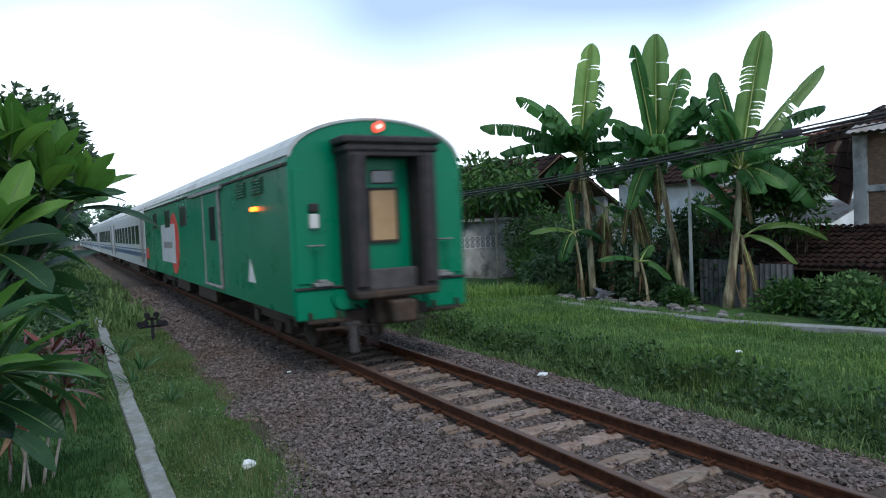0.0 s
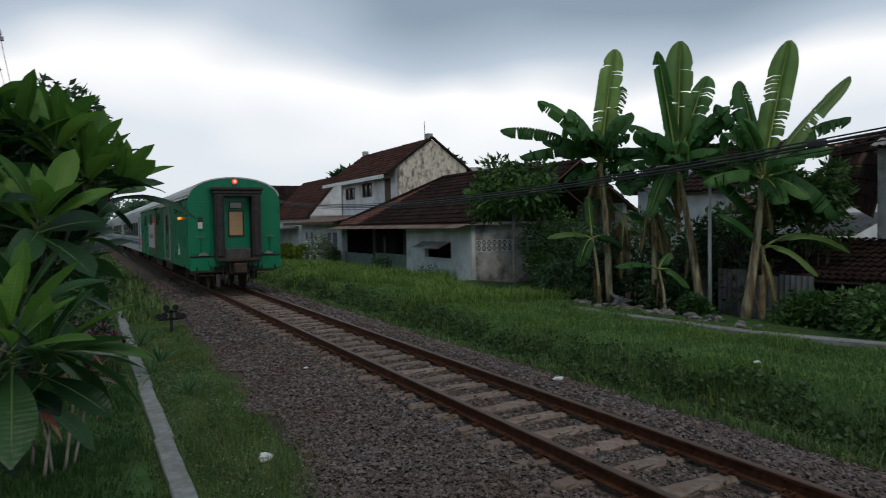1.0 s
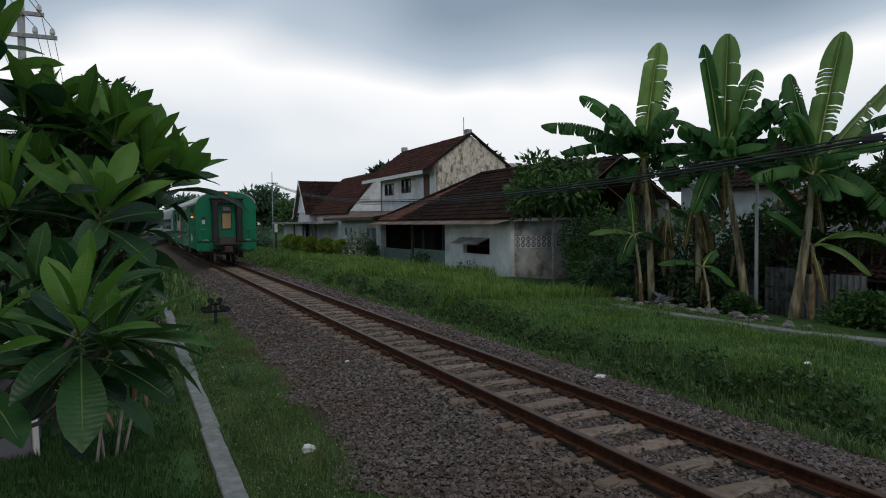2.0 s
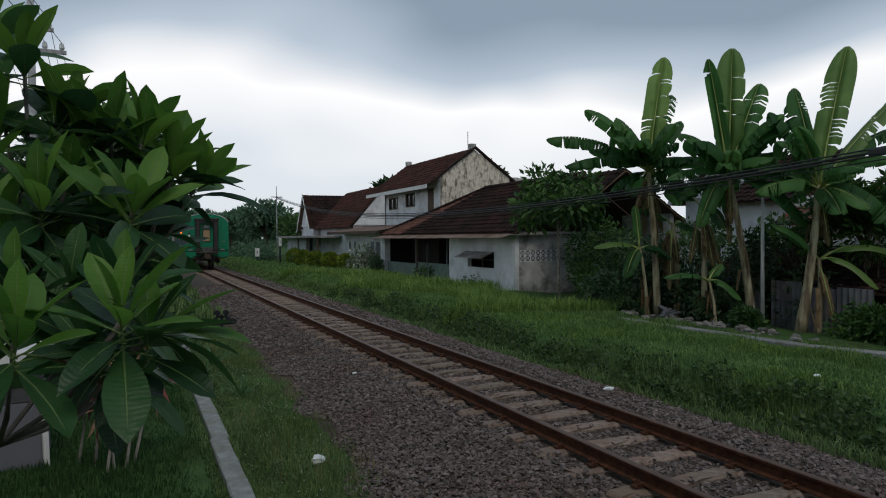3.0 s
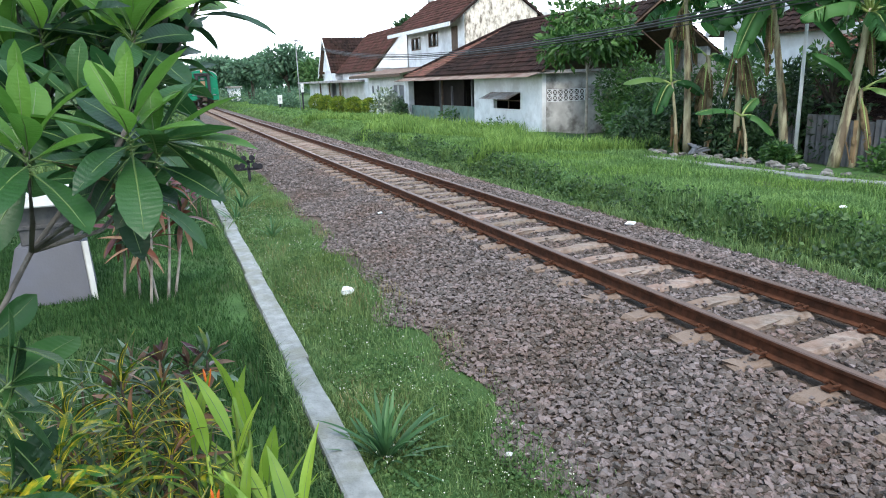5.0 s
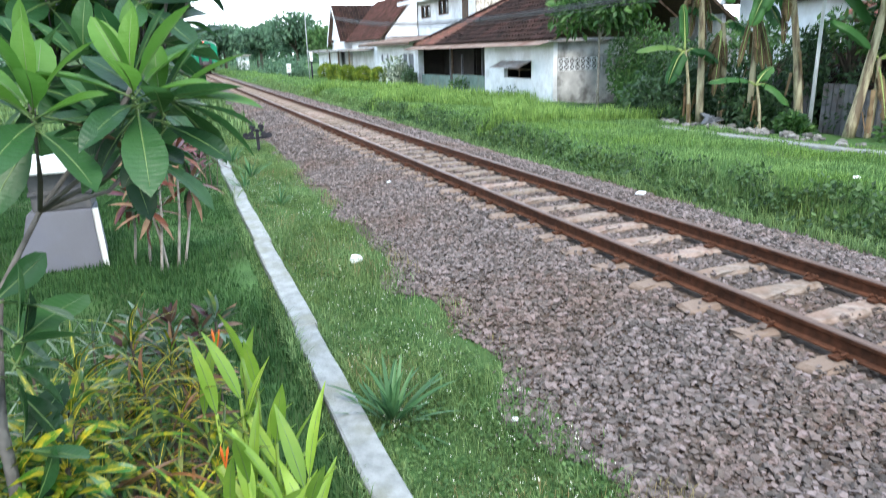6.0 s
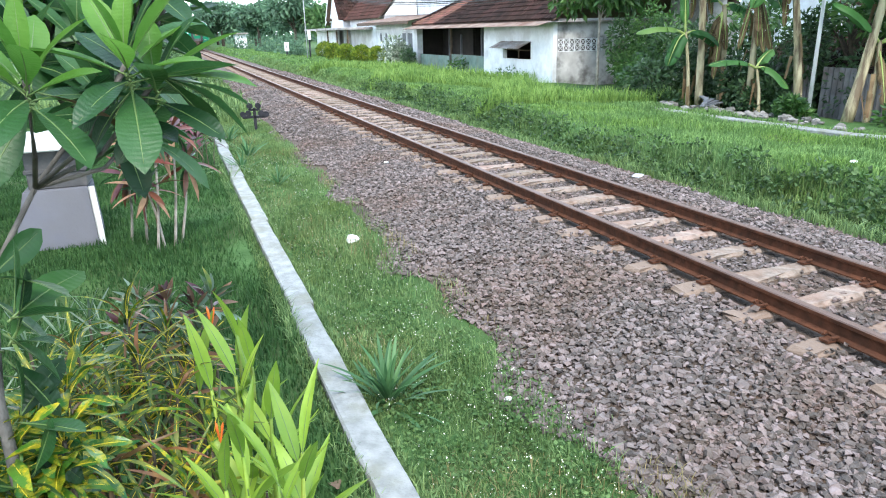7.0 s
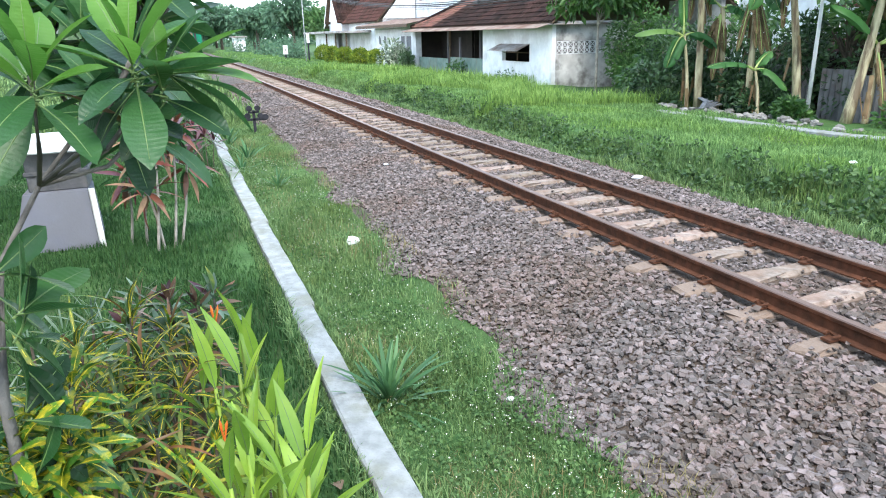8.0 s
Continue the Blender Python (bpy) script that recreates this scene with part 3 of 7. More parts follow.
def leaf_pose(base, azimuth, elevation, roll=0.0, scale=1.0):
    """Leaf along a compass azimuth (degrees from +y to the left) and elevation."""
    return Matrix.Translation(base) @ Euler((0, 0, radians(azimuth))).to_matrix().to_4x4() @ Euler((radians(elevation), 0, 0)).to_matrix().to_4x4() @ Euler((0, radians(roll), 0)).to_matrix().to_4x4() @ Matrix.Scale(scale, 4)
# ---- ground, track bed, kerbs ----
make_ground()


def make_ballast():
    def sample(n, xr, yr, power):
        x = rng.uniform(*xr, n)
        y = yr[0] + (yr[1] - yr[0]) * rng.uniform(0, 1, n) ** power
        return x, y
    X, Y = [], []
    for n, xr, yr, power in ((34000, (-2.85, -0.68), (-2.5, 9), 1.15), (13000, (-2.7, -0.68), (9, 30), 1.3), (11000, (-0.5, 0.5), (-1.5, 16), 1.3), (19000, (0.66, 2.55), (-1.0, 14), 1.3), (8000, (0.66, 2.5), (14, 40), 1.3), (9000, (-2.7, 1.7), (-9, -1.2), 1.0)):
        x, y = sample(n, xr, yr, power)
        X.append(x), Y.append(y)
    x, y = np.concatenate(X), np.concatenate(Y)
    # ragged toe on the garden side, sleepers left bare
    toe = -2.64 + 0.03 * np.clip(y, 0, 12) + 0.13 * np.sin(y * 1.9) + 0.1 * np.sin(y * 4.3 + 1)
    phase = np.abs((y / 0.6) - np.round(y / 0.6)) * 0.6
    bare = (np.abs(x) < 0.98) & (phase < 0.085) & (rng.uniform(0, 1, len(x)) < 0.9)
    half = (np.abs(x) < 0.98) & (phase < 0.12) & (rng.uniform(0, 1, len(x)) < 0.6)
    keep = (x > toe) & ~bare & ~half & ((x < 2.2 + 0.12 * np.sin(y * 1.7)) | (rng.uniform(0, 1, len(x)) < 0.45))
    x, y = x[keep], y[keep]
    size = (0.017 + 0.023 * rng.uniform(0, 1, len(x)) ** 1.6) * (1 + np.clip((y - 8) / 20, 0, 0.8))
    lift = np.where(np.abs(x) < 0.55, -0.012, 0.0) + np.where((np.abs(x) < 0.98) & (phase[keep] < 0.1), 0.04, 0.0)
    z = ground_z(x, y) + size * rng.uniform(0.1, 0.9, len(x)) + lift
    ob = stones("ballast_stones", np.stack([x, y, z], -1), size, STONE)
    tagged(ob, "grey-brown crushed stone ballast heaped along the railway track", "ballast", kind="stuff")
    # strays on the grass at the toe
    n = 90
    x, y = rng.uniform(-3.0, -2.45, n), rng.uniform(-2, 14, n)
    size = rng.uniform(0.012, 0.026, n)
    tagged(stones("stray_stones", np.stack([x, y, ground_z(x, y) + 0.01], -1), size, STONE), "loose stones strewn along the grass edge", "stones", kind="stuff")


make_ballast()

RAIL_PROFILE = [(-0.055, -0.14), (0.055, -0.14), (0.055, -0.13), (0.012, -0.115), (0.009, -0.045), (0.034, -0.032), (0.035, -0.008), (0.028, 0.0), (-0.028, 0.0), (-0.035, -0.008), (-0.034, -0.032), (-0.009, -0.045), (-0.012, -0.115), (-0.055, -0.13)]


def make_track():
    track = thing("railway_track", label="rusty single railway track on weathered concrete sleepers", category="railway track", kind="structure")
    for x in (-0.57, 0.57):
        rail = part("rail", extrude_profile(bmesh.new(), RAIL_PROFILE, -60, 600), RAIL_RUST, track, "brown rusty steel rail")
        rail.location.x = x
        rail.data.materials.append(RAIL_TOP)
        rail.data.polygons.foreach_set("material_index", [1 if p.normal.z > 0.5 and p.center.z > -0.02 else 0 for p in rail.data.polygons])
    # three sleeper variants with worn edges, and a curled spring clip
    variants = []
    for k in range(3):
        bm = box(bmesh.new(), -0.95, 0.95, -0.105, 0.105, -0.34, -0.15, bevel=0.025)
        bmesh.ops.subdivide_edges(bm, edges=[e for e in bm.edges if abs(e.verts[0].co.x - e.verts[1].co.x) > 1], cuts=9)
        for v in bm.verts:
            if v.co.z > -0.2:
                v.co.z += random.uniform(-0.012, 0.006)
                v.co.x += random.uniform(-0.03, 0.03)
                v.co.y += random.uniform(-0.02, 0.02)
        me = bpy.data.meshes.new("sleeper")
        bm.to_mesh(me)
        bm.free()
        me.materials.append(CONCRETE_SLEEPER)
        variants.append(me)
    bm = bmesh.new()
    tube(bm, [(0.052 * math.cos(a) * 0.7, 0.05 * math.sin(a), 0.012 + 0.02 * abs(math.sin(a))) for a in [radians(d) for d in range(-140, 141, 35)]], 0.011, 6)
    box(bm, -0.06, 0.03, -0.035, 0.035, -0.012, 0.006)
    clip = bpy.data.meshes.new("rail_clip")
    bm.to_mesh(clip)
    bm.free()
    clip.materials.append(RAIL_RUST)
    for i in range(-40, 150):
        y = 0.6 * i
        s = piece("sleeper", variants[i % 3], pose(random.uniform(-0.02, 0.02), y + random.uniform(-0.02, 0.02), random.uniform(-0.006, 0.006), 0, 0, random.uniform(-0.8, 0.8)), track)
        if -3 <= i < 26:
            for x, turn in ((-0.655, 0), (-0.485, 180), (0.485, 0), (0.655, 180)):
                piece("rail_clip", clip, pose(x, 0, -0.128, 0, 0, turn), s)


make_track()


def make_kerbs():
    kerb = thing("garden_kerb", label="pale worn concrete kerb between garden lawn and grass verge", category="kerb", kind="structure")
    edges = [-9.0, -5.2, -1.9, 1.35, 4.3, 7.3, 10.6, 14.5, 19.0]
    for k, (a, b) in enumerate(zip(edges, edges[1:])):
        bm = box(bmesh.new(), -0.1, 0.1, a + 0.004, b - 0.004, -0.55, -0.295, bevel=0.012)
        bmesh.ops.subdivide_edges(bm, edges=[e for e in bm.edges if abs(e.verts[0].co.y - e.verts[1].co.y) > 1], cuts=9)
        for v in bm.verts:
            if v.co.z > -0.32:
                v.co.x += random.uniform(-0.005, 0.005)
                v.co.z += random.uniform(-0.007, 0.003)
        ob = part("kerb_stone", bm, KERB, kerb)
        ob.location = (-3.775 + 0.008 * ((a + b) / 2 - 1), 0, 0.004 * math.sin(k * 2.3))
    # low concrete edging of the footpath beyond the lawn
    path = thing("path_edging", label="low grey concrete edging at the far side of the lawn", category="edging", kind="structure")
    spots = [(8.75, 2.5), (7.75, 5.3), (7.55, 8.2), (7.5, 10.2), (7.48, 12.2), (7.6, 15.5)]
    for (x0, y0), (x1, y1) in zip(spots, spots[1:]):
        d = Vector((x1 - x0, y1 - y0, 0))
        m = Matrix.Translation((x0, y0, 0)) @ Euler((0, 0, math.atan2(d.y, d.x))).to_matrix().to_4x4()
        bm = box(bmesh.new(), 0.02, d.length - 0.02, -0.16, 0.16, -0.5, -0.2, bevel=0.015, m=m)
        part("edging_stone", bm, KERB, path)


make_kerbs()


def make_shade_walls():
    """Plain two-storey walls beside and behind the eye, unseen, added to block sky light."""
    part_of = {"shade_wall_west": (-9.2, -9.0, -12, 9.5, -0.6, 7.2), "shade_wall_north_west": (-16, -9.2, 9.3, 9.5, -0.6, 7.2)}
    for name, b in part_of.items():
        tagged(part(name, boxes(b), PLASTER_GREY), "plain weathered grey wall, unseen, added to shade the garden side", "wall", kind="structure")


make_shade_walls()
# ---- grass ----
scatter_grass("verge_grass", 105000, (-3.66, -2.3), (-3.0, 22), (0.03, 0.11), (0.004, 0.009), GRASS, "short weedy green grass beside the ballast", 0.7, lambda x, y: rng.uniform(0, 1, len(x)) < np.clip((-2.42 + 0.03 * np.clip(y, 0, 12) + 0.12 * np.sin(y * 2) + 0.1 * np.sin(y * 5.3 + 1) - x) / 0.5, 0.01, 1), 1.6)
scatter_grass("garden_grass", 110000, (-7.5, -3.87), (-2.0, 16), (0.04, 0.13), (0.006, 0.011), GARDEN_GRASS, "thick green garden grass", 0.7, lambda x, y: ~((x > -5.5) & (x < -4.28) & (y < -0.75)), 1.4)
scatter_grass("lawn_grass", 120000, (2.9, 8.4), (-1.5, 42), (0.05, 0.15), (0.010, 0.02), LAWN, "lush bright green grass beyond the track", 0.8, None, 1.5)
scatter_grass("tall_grass", 36000, (2.8, 10.2), (12, 37), (0.2, 0.55), (0.012, 0.022), TALL_GRASS, "tall unmown grass in front of the houses", 0.9, lambda x, y: (np.sin(x * 0.9 + 2) + np.sin(y * 0.55 + 1.5) > -0.1) & (x > 2.2 + 0.02 * y), 1.2)
scatter_grass("ditch_grass", 26000, (2.25, 3.2), (-1.5, 60), (0.08, 0.24), (0.009, 0.016), GRASS, "green grass in the ditch beside the ballast", 0.8, None, 1.6)
scatter_grass("far_grass", 30000, (-14, -2.2), (16, 110), (0.15, 0.45), (0.02, 0.04), GRASS, "rough grass beside the far track", 0.8, lambda x, y: x < -2.0 - 0.006 * y, 1.2)
scatter_grass("meadow_grass", 26000, (2.4, 11), (34, 110), (0.06, 0.16), (0.02, 0.04), LAWN, "rough green meadow before the far houses", 0.8, None, 1.4)
scatter_grass("verge_grass", 12000, (-3.66, -2.5), (-9, -3.0), (0.03, 0.11), (0.006, 0.011), GRASS, "short weedy green grass beside the ballast", 0.7, None, 1.0)
scatter_grass("garden_grass", 26000, (-7.5, -3.87), (-8, -2.0), (0.04, 0.12), (0.008, 0.014), GARDEN_GRASS, "thick green garden grass", 0.7, lambda x, y: ~((x > -5.5) & (x < -4.28) & (y > -3.0)), 1.0)
scatter_grass("kerb_grass", 6000, (-3.98, -3.87), (-3.0, 14), (0.05, 0.13), (0.006, 0.012), GRASS, "grass growing over the kerb edge", 0.9, None, 1.3)
scatter_grass("kerb_grass", 4500, (-3.68, -3.6), (-3.0, 14), (0.06, 0.15), (0.006, 0.012), GRASS, "grass growing over the kerb edge", 0.9, None, 1.3)

scatter_grass("dry_grass", 7000, (-3.6, -2.35), (-2.0, 12), (0.06, 0.16), (0.003, 0.006), STRAW, "dry straw-coloured grass in the verge", 1.0, lambda x, y: np.sin(x * 3 + y * 1.1) + np.sin(y * 2.3) > 0.2, 1.5)
scatter_grass("tall_verge_grass", 5000, (-3.6, -2.6), (-2.0, 10), (0.12, 0.26), (0.004, 0.007), GRASS, "taller grass stalks among the verge weeds", 0.8, lambda x, y: np.sin(x * 4 + y * 1.7 + 1) + np.sin(y * 1.3 - x) > 0.5, 1.4)


def make_bed():
    """A low mound of dark soil under the foreground plants."""
    bm = bmesh.new()
    bmesh.ops.create_grid(bm, x_segments=16, y_segments=24, size=1)
    for v in bm.verts:
        edge = max(abs(v.co.x), abs(v.co.y))
        x, y = -4.89 + 0.66 * v.co.x, -1.85 + 1.2 * v.co.y
        v.co = Vector((x, y, -0.31 + 0.02 * math.sin(9 * x + 4 * y) + 0.02 * math.sin(13 * y) - 0.12 * max(0, edge - 0.82) / 0.18))
    tagged(part("planting_bed", bm, PLANTING_SOIL, smooth=True), "dark bare soil of the planting bed", "soil", kind="structure")


make_bed()
# ---- the train ----
CARS = []
HALF, SKIRT, EAVE, CROWN = 1.495, 0.82, 3.08, 3.82


def car_outline(half=HALF, skirt=SKIRT, eave=EAVE, crown=CROWN, steps=14):
    """Half-round roof over straight sides, in x and z, anticlockwise from low left."""
    pts = [(-half, skirt), (half, skirt), (half, eave)]
    for i in range(1, steps):
        a = math.pi * i / steps
        pts.append((half * math.cos(a), eave + (crown - eave) * math.sin(a) ** 0.85))
    pts.append((-half, eave))
    return pts


def roof_shell(half, eave, crown, y0, y1, lift=0.012, steps=16, low=8):
    bm = bmesh.new()
    outer, inner = [], []
    for i in range(steps + 1):
        a = math.radians(low) + (math.pi - 2 * math.radians(low)) * i / steps
        z = eave + (crown - eave) * math.sin(a) ** 0.85
        outer.append(((half + lift) * math.cos(a), z + lift))
        inner.append(((half - 0.03) * math.cos(a), z - 0.03))
    extrude_profile(bm, outer + inner[::-1], y0, y1)
    return bm


def add_bogie(car, y):
    frame_bm = bmesh.new()
    for x in (-0.95, 0.95):
        box(frame_bm, x - 0.06, x + 0.06, y - 1.5, y + 1.5, 0.42, 0.62, bevel=0.02)
        for dy in (-1.1, 1.1):
            box(frame_bm, x - 0.11, x + 0.11, y + dy - 0.17, y + dy + 0.17, 0.28, 0.55, bevel=0.02)
    box(frame_bm, -0.95, 0.95, y - 0.25, y + 0.25, 0.42, 0.8)
    bogie = part("bogie", frame_bm, UNDERFRAME, car)
    for dy in (-1.1, 1.1):
        for x in (-0.57, 0.57):
            bm = bmesh.new()
            tube(bm, [(x - 0.065, y + dy, 0.39), (x + 0.065, y + dy, 0.39)], 0.39, 24)
            tube(bm, [(x + (0.045 if x < 0 else -0.045), y + dy, 0.39), (x + (0.075 if x < 0 else -0.075), y + dy, 0.39)], 0.42, 24)
            part("wheel", bm, UNDERFRAME, bogie)


def make_power_car():
    """The green end vehicle; its open gangway end stands at y = 0, the rest ahead of it."""
    car = thing("green_baggage_car", label="green painted railway baggage car with a black gangway at its end", category="railway car")
    length = 20.0
    prof = car_outline()
    part("body", extrude_profile(bmesh.new(), prof, 0.04, length), TRAIN_GREEN, car, "glossy dark green bodywork")
    part("roof", roof_shell(HALF, EAVE, CROWN, 0.02, length), TRAIN_ROOF, car, "pale grey curved roof")
    # end wall: recess panels, cantrail and corner steps
    each("end_panel", ((-1.43, -0.80, 0.015, 0.05, 1.28, 3.02), (0.80, 1.43, 0.015, 0.05, 1.28, 3.02)), TRAIN_GREEN, car, bevel=0.012)
    for s in (-1, 1):
        part("end_ledge", boxes((min(s * 0.62, s * 1.47), max(s * 0.62, s * 1.47), -0.06, 0.06, 1.2, 1.235), bevel=0.006), BLACK_RUBBER, car, "dark ledge across the end wall")
        part("lower_panel", boxes((min(s * 0.72, s * 1.47), max(s * 0.72, s * 1.47), -0.03, 0.05, 0.74, 1.19), bevel=0.015), TRAIN_GREEN, car)
        part("lamp_bracket", boxes((s * 1.05 - 0.15, s * 1.05 + 0.15, -0.1, 0.04, 1.24, 1.3), (s * 1.05 - 0.09, s * 1.05 + 0.09, -0.05, 0.04, 1.3, 1.34), bevel=0.01), STEEL, car, "pale steel lamp bracket")
        part("buffer_step", boxes((s * 1.05 - 0.28, s * 1.05 + 0.28, -0.14, 0.02, 0.70, 0.735), (s * 1.05 - 0.24, s * 1.05 - 0.2, -0.1, 0.02, 0.735, 0.86), (s * 1.05 + 0.2, s * 1.05 + 0.24, -0.1, 0.02, 0.735, 0.86)), UNDERFRAME, car, "rusty steel step")
    bm = bmesh.new()
    tube(bm, [(-0.76, -0.02, 1.02), (-0.76, -0.12, 1.02)], 0.15, 18)
    part("end_drum", bm, TRAIN_GREEN, car)
    # lamps of the left corner: a white sign plate, a handrail
    part("end_lamp", boxes((-1.2, -1.06, -0.05, 0.03, 2.12, 2.34), bevel=0.012), WHITE_PAINT, car, "small white plate with a dark lamp above")
    part("lamp_hood", boxes((-1.2, -1.06, -0.07, 0.03, 2.36, 2.5), bevel=0.02), BLACK_RUBBER, car)
    for x in (-1.13, 1.12):
        bm = bmesh.new()
        tube(bm, [(x - 0.12, 0.0, 1.86), (x - 0.12, -0.06, 1.86), (x + 0.12, -0.06, 1.86), (x + 0.12, 0.0, 1.86)], 0.014, 6)
        part("handrail", bm, STEEL, car)
        bm = bmesh.new()
        tube(bm, [(x, 0.0, 1.82), (x, -0.07, 1.8), (x, -0.07, 1.36), (x, 0.0, 1.34)], 0.014, 6)
        part("handrail", bm, TRAIN_GREEN, car)
    # gangway: black portal with rubber cheeks, header, floor plate
    gate = part("gangway", pierced_wall(-0.5, 0.03, -0.72, 0.72, 1.12, 3.42, [(-0.45, 0.45, 1.15, 3.18)], True), BLACK_RUBBER, car, "black rubber gangway portal")
    part("header", boxes((-0.82, 0.82, -0.56, 0.0, 3.36, 3.47), (-0.78, 0.78, -0.53, 0.0, 3.24, 3.34), bevel=0.025), BLACK_RUBBER, gate)
    for x in (-0.585, 0.585):
        part("cheek", boxes((x - 0.10, x + 0.10, -0.56, -0.49, 1.2, 3.22), bevel=0.03), BLACK_RUBBER, gate)
    part("fall_plate", boxes((-0.42, 0.42, -0.3, -0.24, 1.12, 1.46), bevel=0.02), FALL_PLATE, gate, "dull grey fall plate")
    part("sill", boxes((-0.7, 0.7, -0.54, 0.03, 1.03, 1.15), bevel=0.03), UNDERFRAME, gate)
    door = part("end_door", boxes((-0.45, 0.45, -0.05, 0.02, 1.15, 3.2), bevel=0.01), TRAIN_GREEN, car, "green end door")
    part("door_blind", boxes((-0.22, 0.22, -0.085, -0.045, 1.88, 2.68), bevel=0.02), TAN_BLIND, door, "tan blind filling the door window")
    part("door_light", boxes((-0.2, 0.2, -0.08, -0.045, 2.78, 3.0), bevel=0.02), DARK_GLASS, door)
    part("window_frame", boxes((-0.255, -0.225, -0.09, -0.04, 1.85, 2.72), (0.225, 0.255, -0.09, -0.04, 1.85, 2.72), (-0.255, 0.255, -0.09, -0.04, 2.69, 2.72), (-0.255, 0.255, -0.09, -0.04, 1.85, 1.88)), BLACK_RUBBER, door)
    # tail lamp under the crown of the roof
    bm = bmesh.new()
    tube(bm, [(0, 0.03, 3.68), (0, -0.05, 3.68)], 0.085, 20)
    lamp = part("tail_lamp", bm, TAIL_RED, car, "round red and white tail lamp")
    bm = bmesh.new()
    tube(bm, [(0, -0.05, 3.68), (0, -0.07, 3.68)], 0.035, 16)
    part("lens", bm, TAIL_WHITE, lamp)
    # coupler, buffer beam, hoses
    part("buffer_beam", boxes((-1.25, 1.25, -0.02, 0.25, 0.66, 0.84), bevel=0.02), UNDERFRAME, car)
    part("coupler", boxes((-0.13, 0.13, -0.62, 0.1, 0.7, 0.95), (-0.2, 0.2, -0.72, -0.5, 0.66, 0.99), (-0.3, 0.3, -0.3, 0.0, 0.6, 1.02), bevel=0.03), UNDERFRAME, car, "grimy knuckle coupler")
    for x in (-0.5, -0.36, 0.36, 0.52):
        bm = bmesh.new()
        tube(bm, [(x, 0.0, 0.9), (x, -0.2, 0.85), (x * 0.95, -0.28, 0.5), (x * 0.85, -0.2, 0.3), (x * 0.7, -0.14, 0.42)], 0.027, 8)
        part("brake_hose", bm, BLACK_RUBBER, car)
    bm = bmesh.new()
    tube(bm, [(-0.62, -0.12, 0.62), (-0.62, -0.12, 0.2)], 0.07, 12)
    part("hose_coupling", bm, FALL_PLATE, car, "grey end of a cable coupling")
    bm = bmesh.new()
    tube(bm, [(-1.2, -0.08, 0.6), (0.2, -0.08, 0.57), (0.9, -0.08, 0.6)], 0.018, 6)
    part("lever_bar", bm, UNDERFRAME, car)
    # side towards the garden: sliding door, louvres, lamp, emblem
    x0 = -HALF
    sd = part("sliding_door", boxes((x0 - 0.04, x0 - 0.005, 5.0, 6.7, 1.0, 3.0), bevel=0.01), TRAIN_GREEN, car, "green sliding door")
    part("door_frame", boxes((x0 - 0.06, x0 - 0.004, 4.93, 5.0, 0.95, 3.05), (x0 - 0.06, x0 - 0.004, 6.7, 6.77, 0.95, 3.05), (x0 - 0.07, x0 - 0.004, 4.6, 8.6, 3.02, 3.1), (x0 - 0.07, x0 - 0.004, 4.9, 6.8, 0.92, 0.98), bevel=0.008), STEEL, car, "pale steel door frame and track")
    part("door_window", boxes((x0 - 0.06, x0 - 0.035, 5.35, 5.95, 1.95, 2.7), bevel=0.01), DARK_GLASS, sd)
    for y in (1.4, 2.6):
        louvre = part("louvre", boxes((x0 - 0.02, x0 - 0.004, y, y + 0.75, 2.74, 3.02)), UNDERFRAME, car)
        for k in range(5):
            part("slat", boxes((x0 - 0.05, x0 - 0.018, y + 0.02, y + 0.73, 2.76 + 0.052 * k, 2.785 + 0.052 * k)), TRAIN_GREEN, louvre)
    for k in range(3):
        y = 9.4 + 3.2 * k
        part("side_window", boxes((x0 - 0.02, x0 - 0.003, y, y + 1.1, 2.35, 2.9), bevel=0.01), DARK_GLASS, car)
    part("side_lamp", boxes((x0 - 0.07, x0 - 0.003, 1.78, 1.9, 2.46, 2.54), bevel=0.02), AMBER, car, "glowing amber side lamp")
    part("side_lamp", boxes((x0 - 0.07, x0 - 0.003, 2.02, 2.14, 2.46, 2.54), bevel=0.02), AMBER, car, "glowing amber side lamp")
    bm = bmesh.new()
    slab(bm, [(x0 - 0.006, 2.2, 1.2), (x0 - 0.006, 2.75, 1.2), (x0 - 0.006, 2.55, 1.62)][::-1], 0.004)
    part("side_mark", bm, WHITE_PAINT, car, "white painted mark")
    bm = bmesh.new()
    tube(bm, [(x0 - 0.008, 11.9, 1.85), (x0 + 0.02, 11.9, 1.85)], 0.92, 32)
    emblem = part("emblem", bm, RED_PAINT, car, "round red emblem with a pale panel")
    part("emblem_panel", boxes((x0 - 0.014, x0 - 0.006, 11.7, 14.8, 1.25, 2.45), bevel=0.002), TRAIN_SILVER, emblem)
    part("emblem_bar", boxes((x0 - 0.02, x0 - 0.012, 12.3, 14.2, 1.7, 1.9), bevel=0.002), STEEL, emblem)
    part("end_band", boxes((x0 - 0.012, x0 - 0.003, 18.9, 19.99, 1.2, 1.62)), RED_PAINT, car, "red band near the car's front")
    part("gutter", boxes((x0 - 0.035, x0 + 0.02, 0.03, length, 3.075, 3.125), bevel=0.008), UNDERFRAME, car, "dark gutter under the roof edge")
    for y in (7.5, 11.5):
        part("underfloor_box", boxes((-1.2, 1.2, y, y + 2.4, 0.38, 0.84), bevel=0.03), UNDERFRAME, car)
    add_bogie(car, 3.0)
    add_bogie(car, 17.0)
    return car


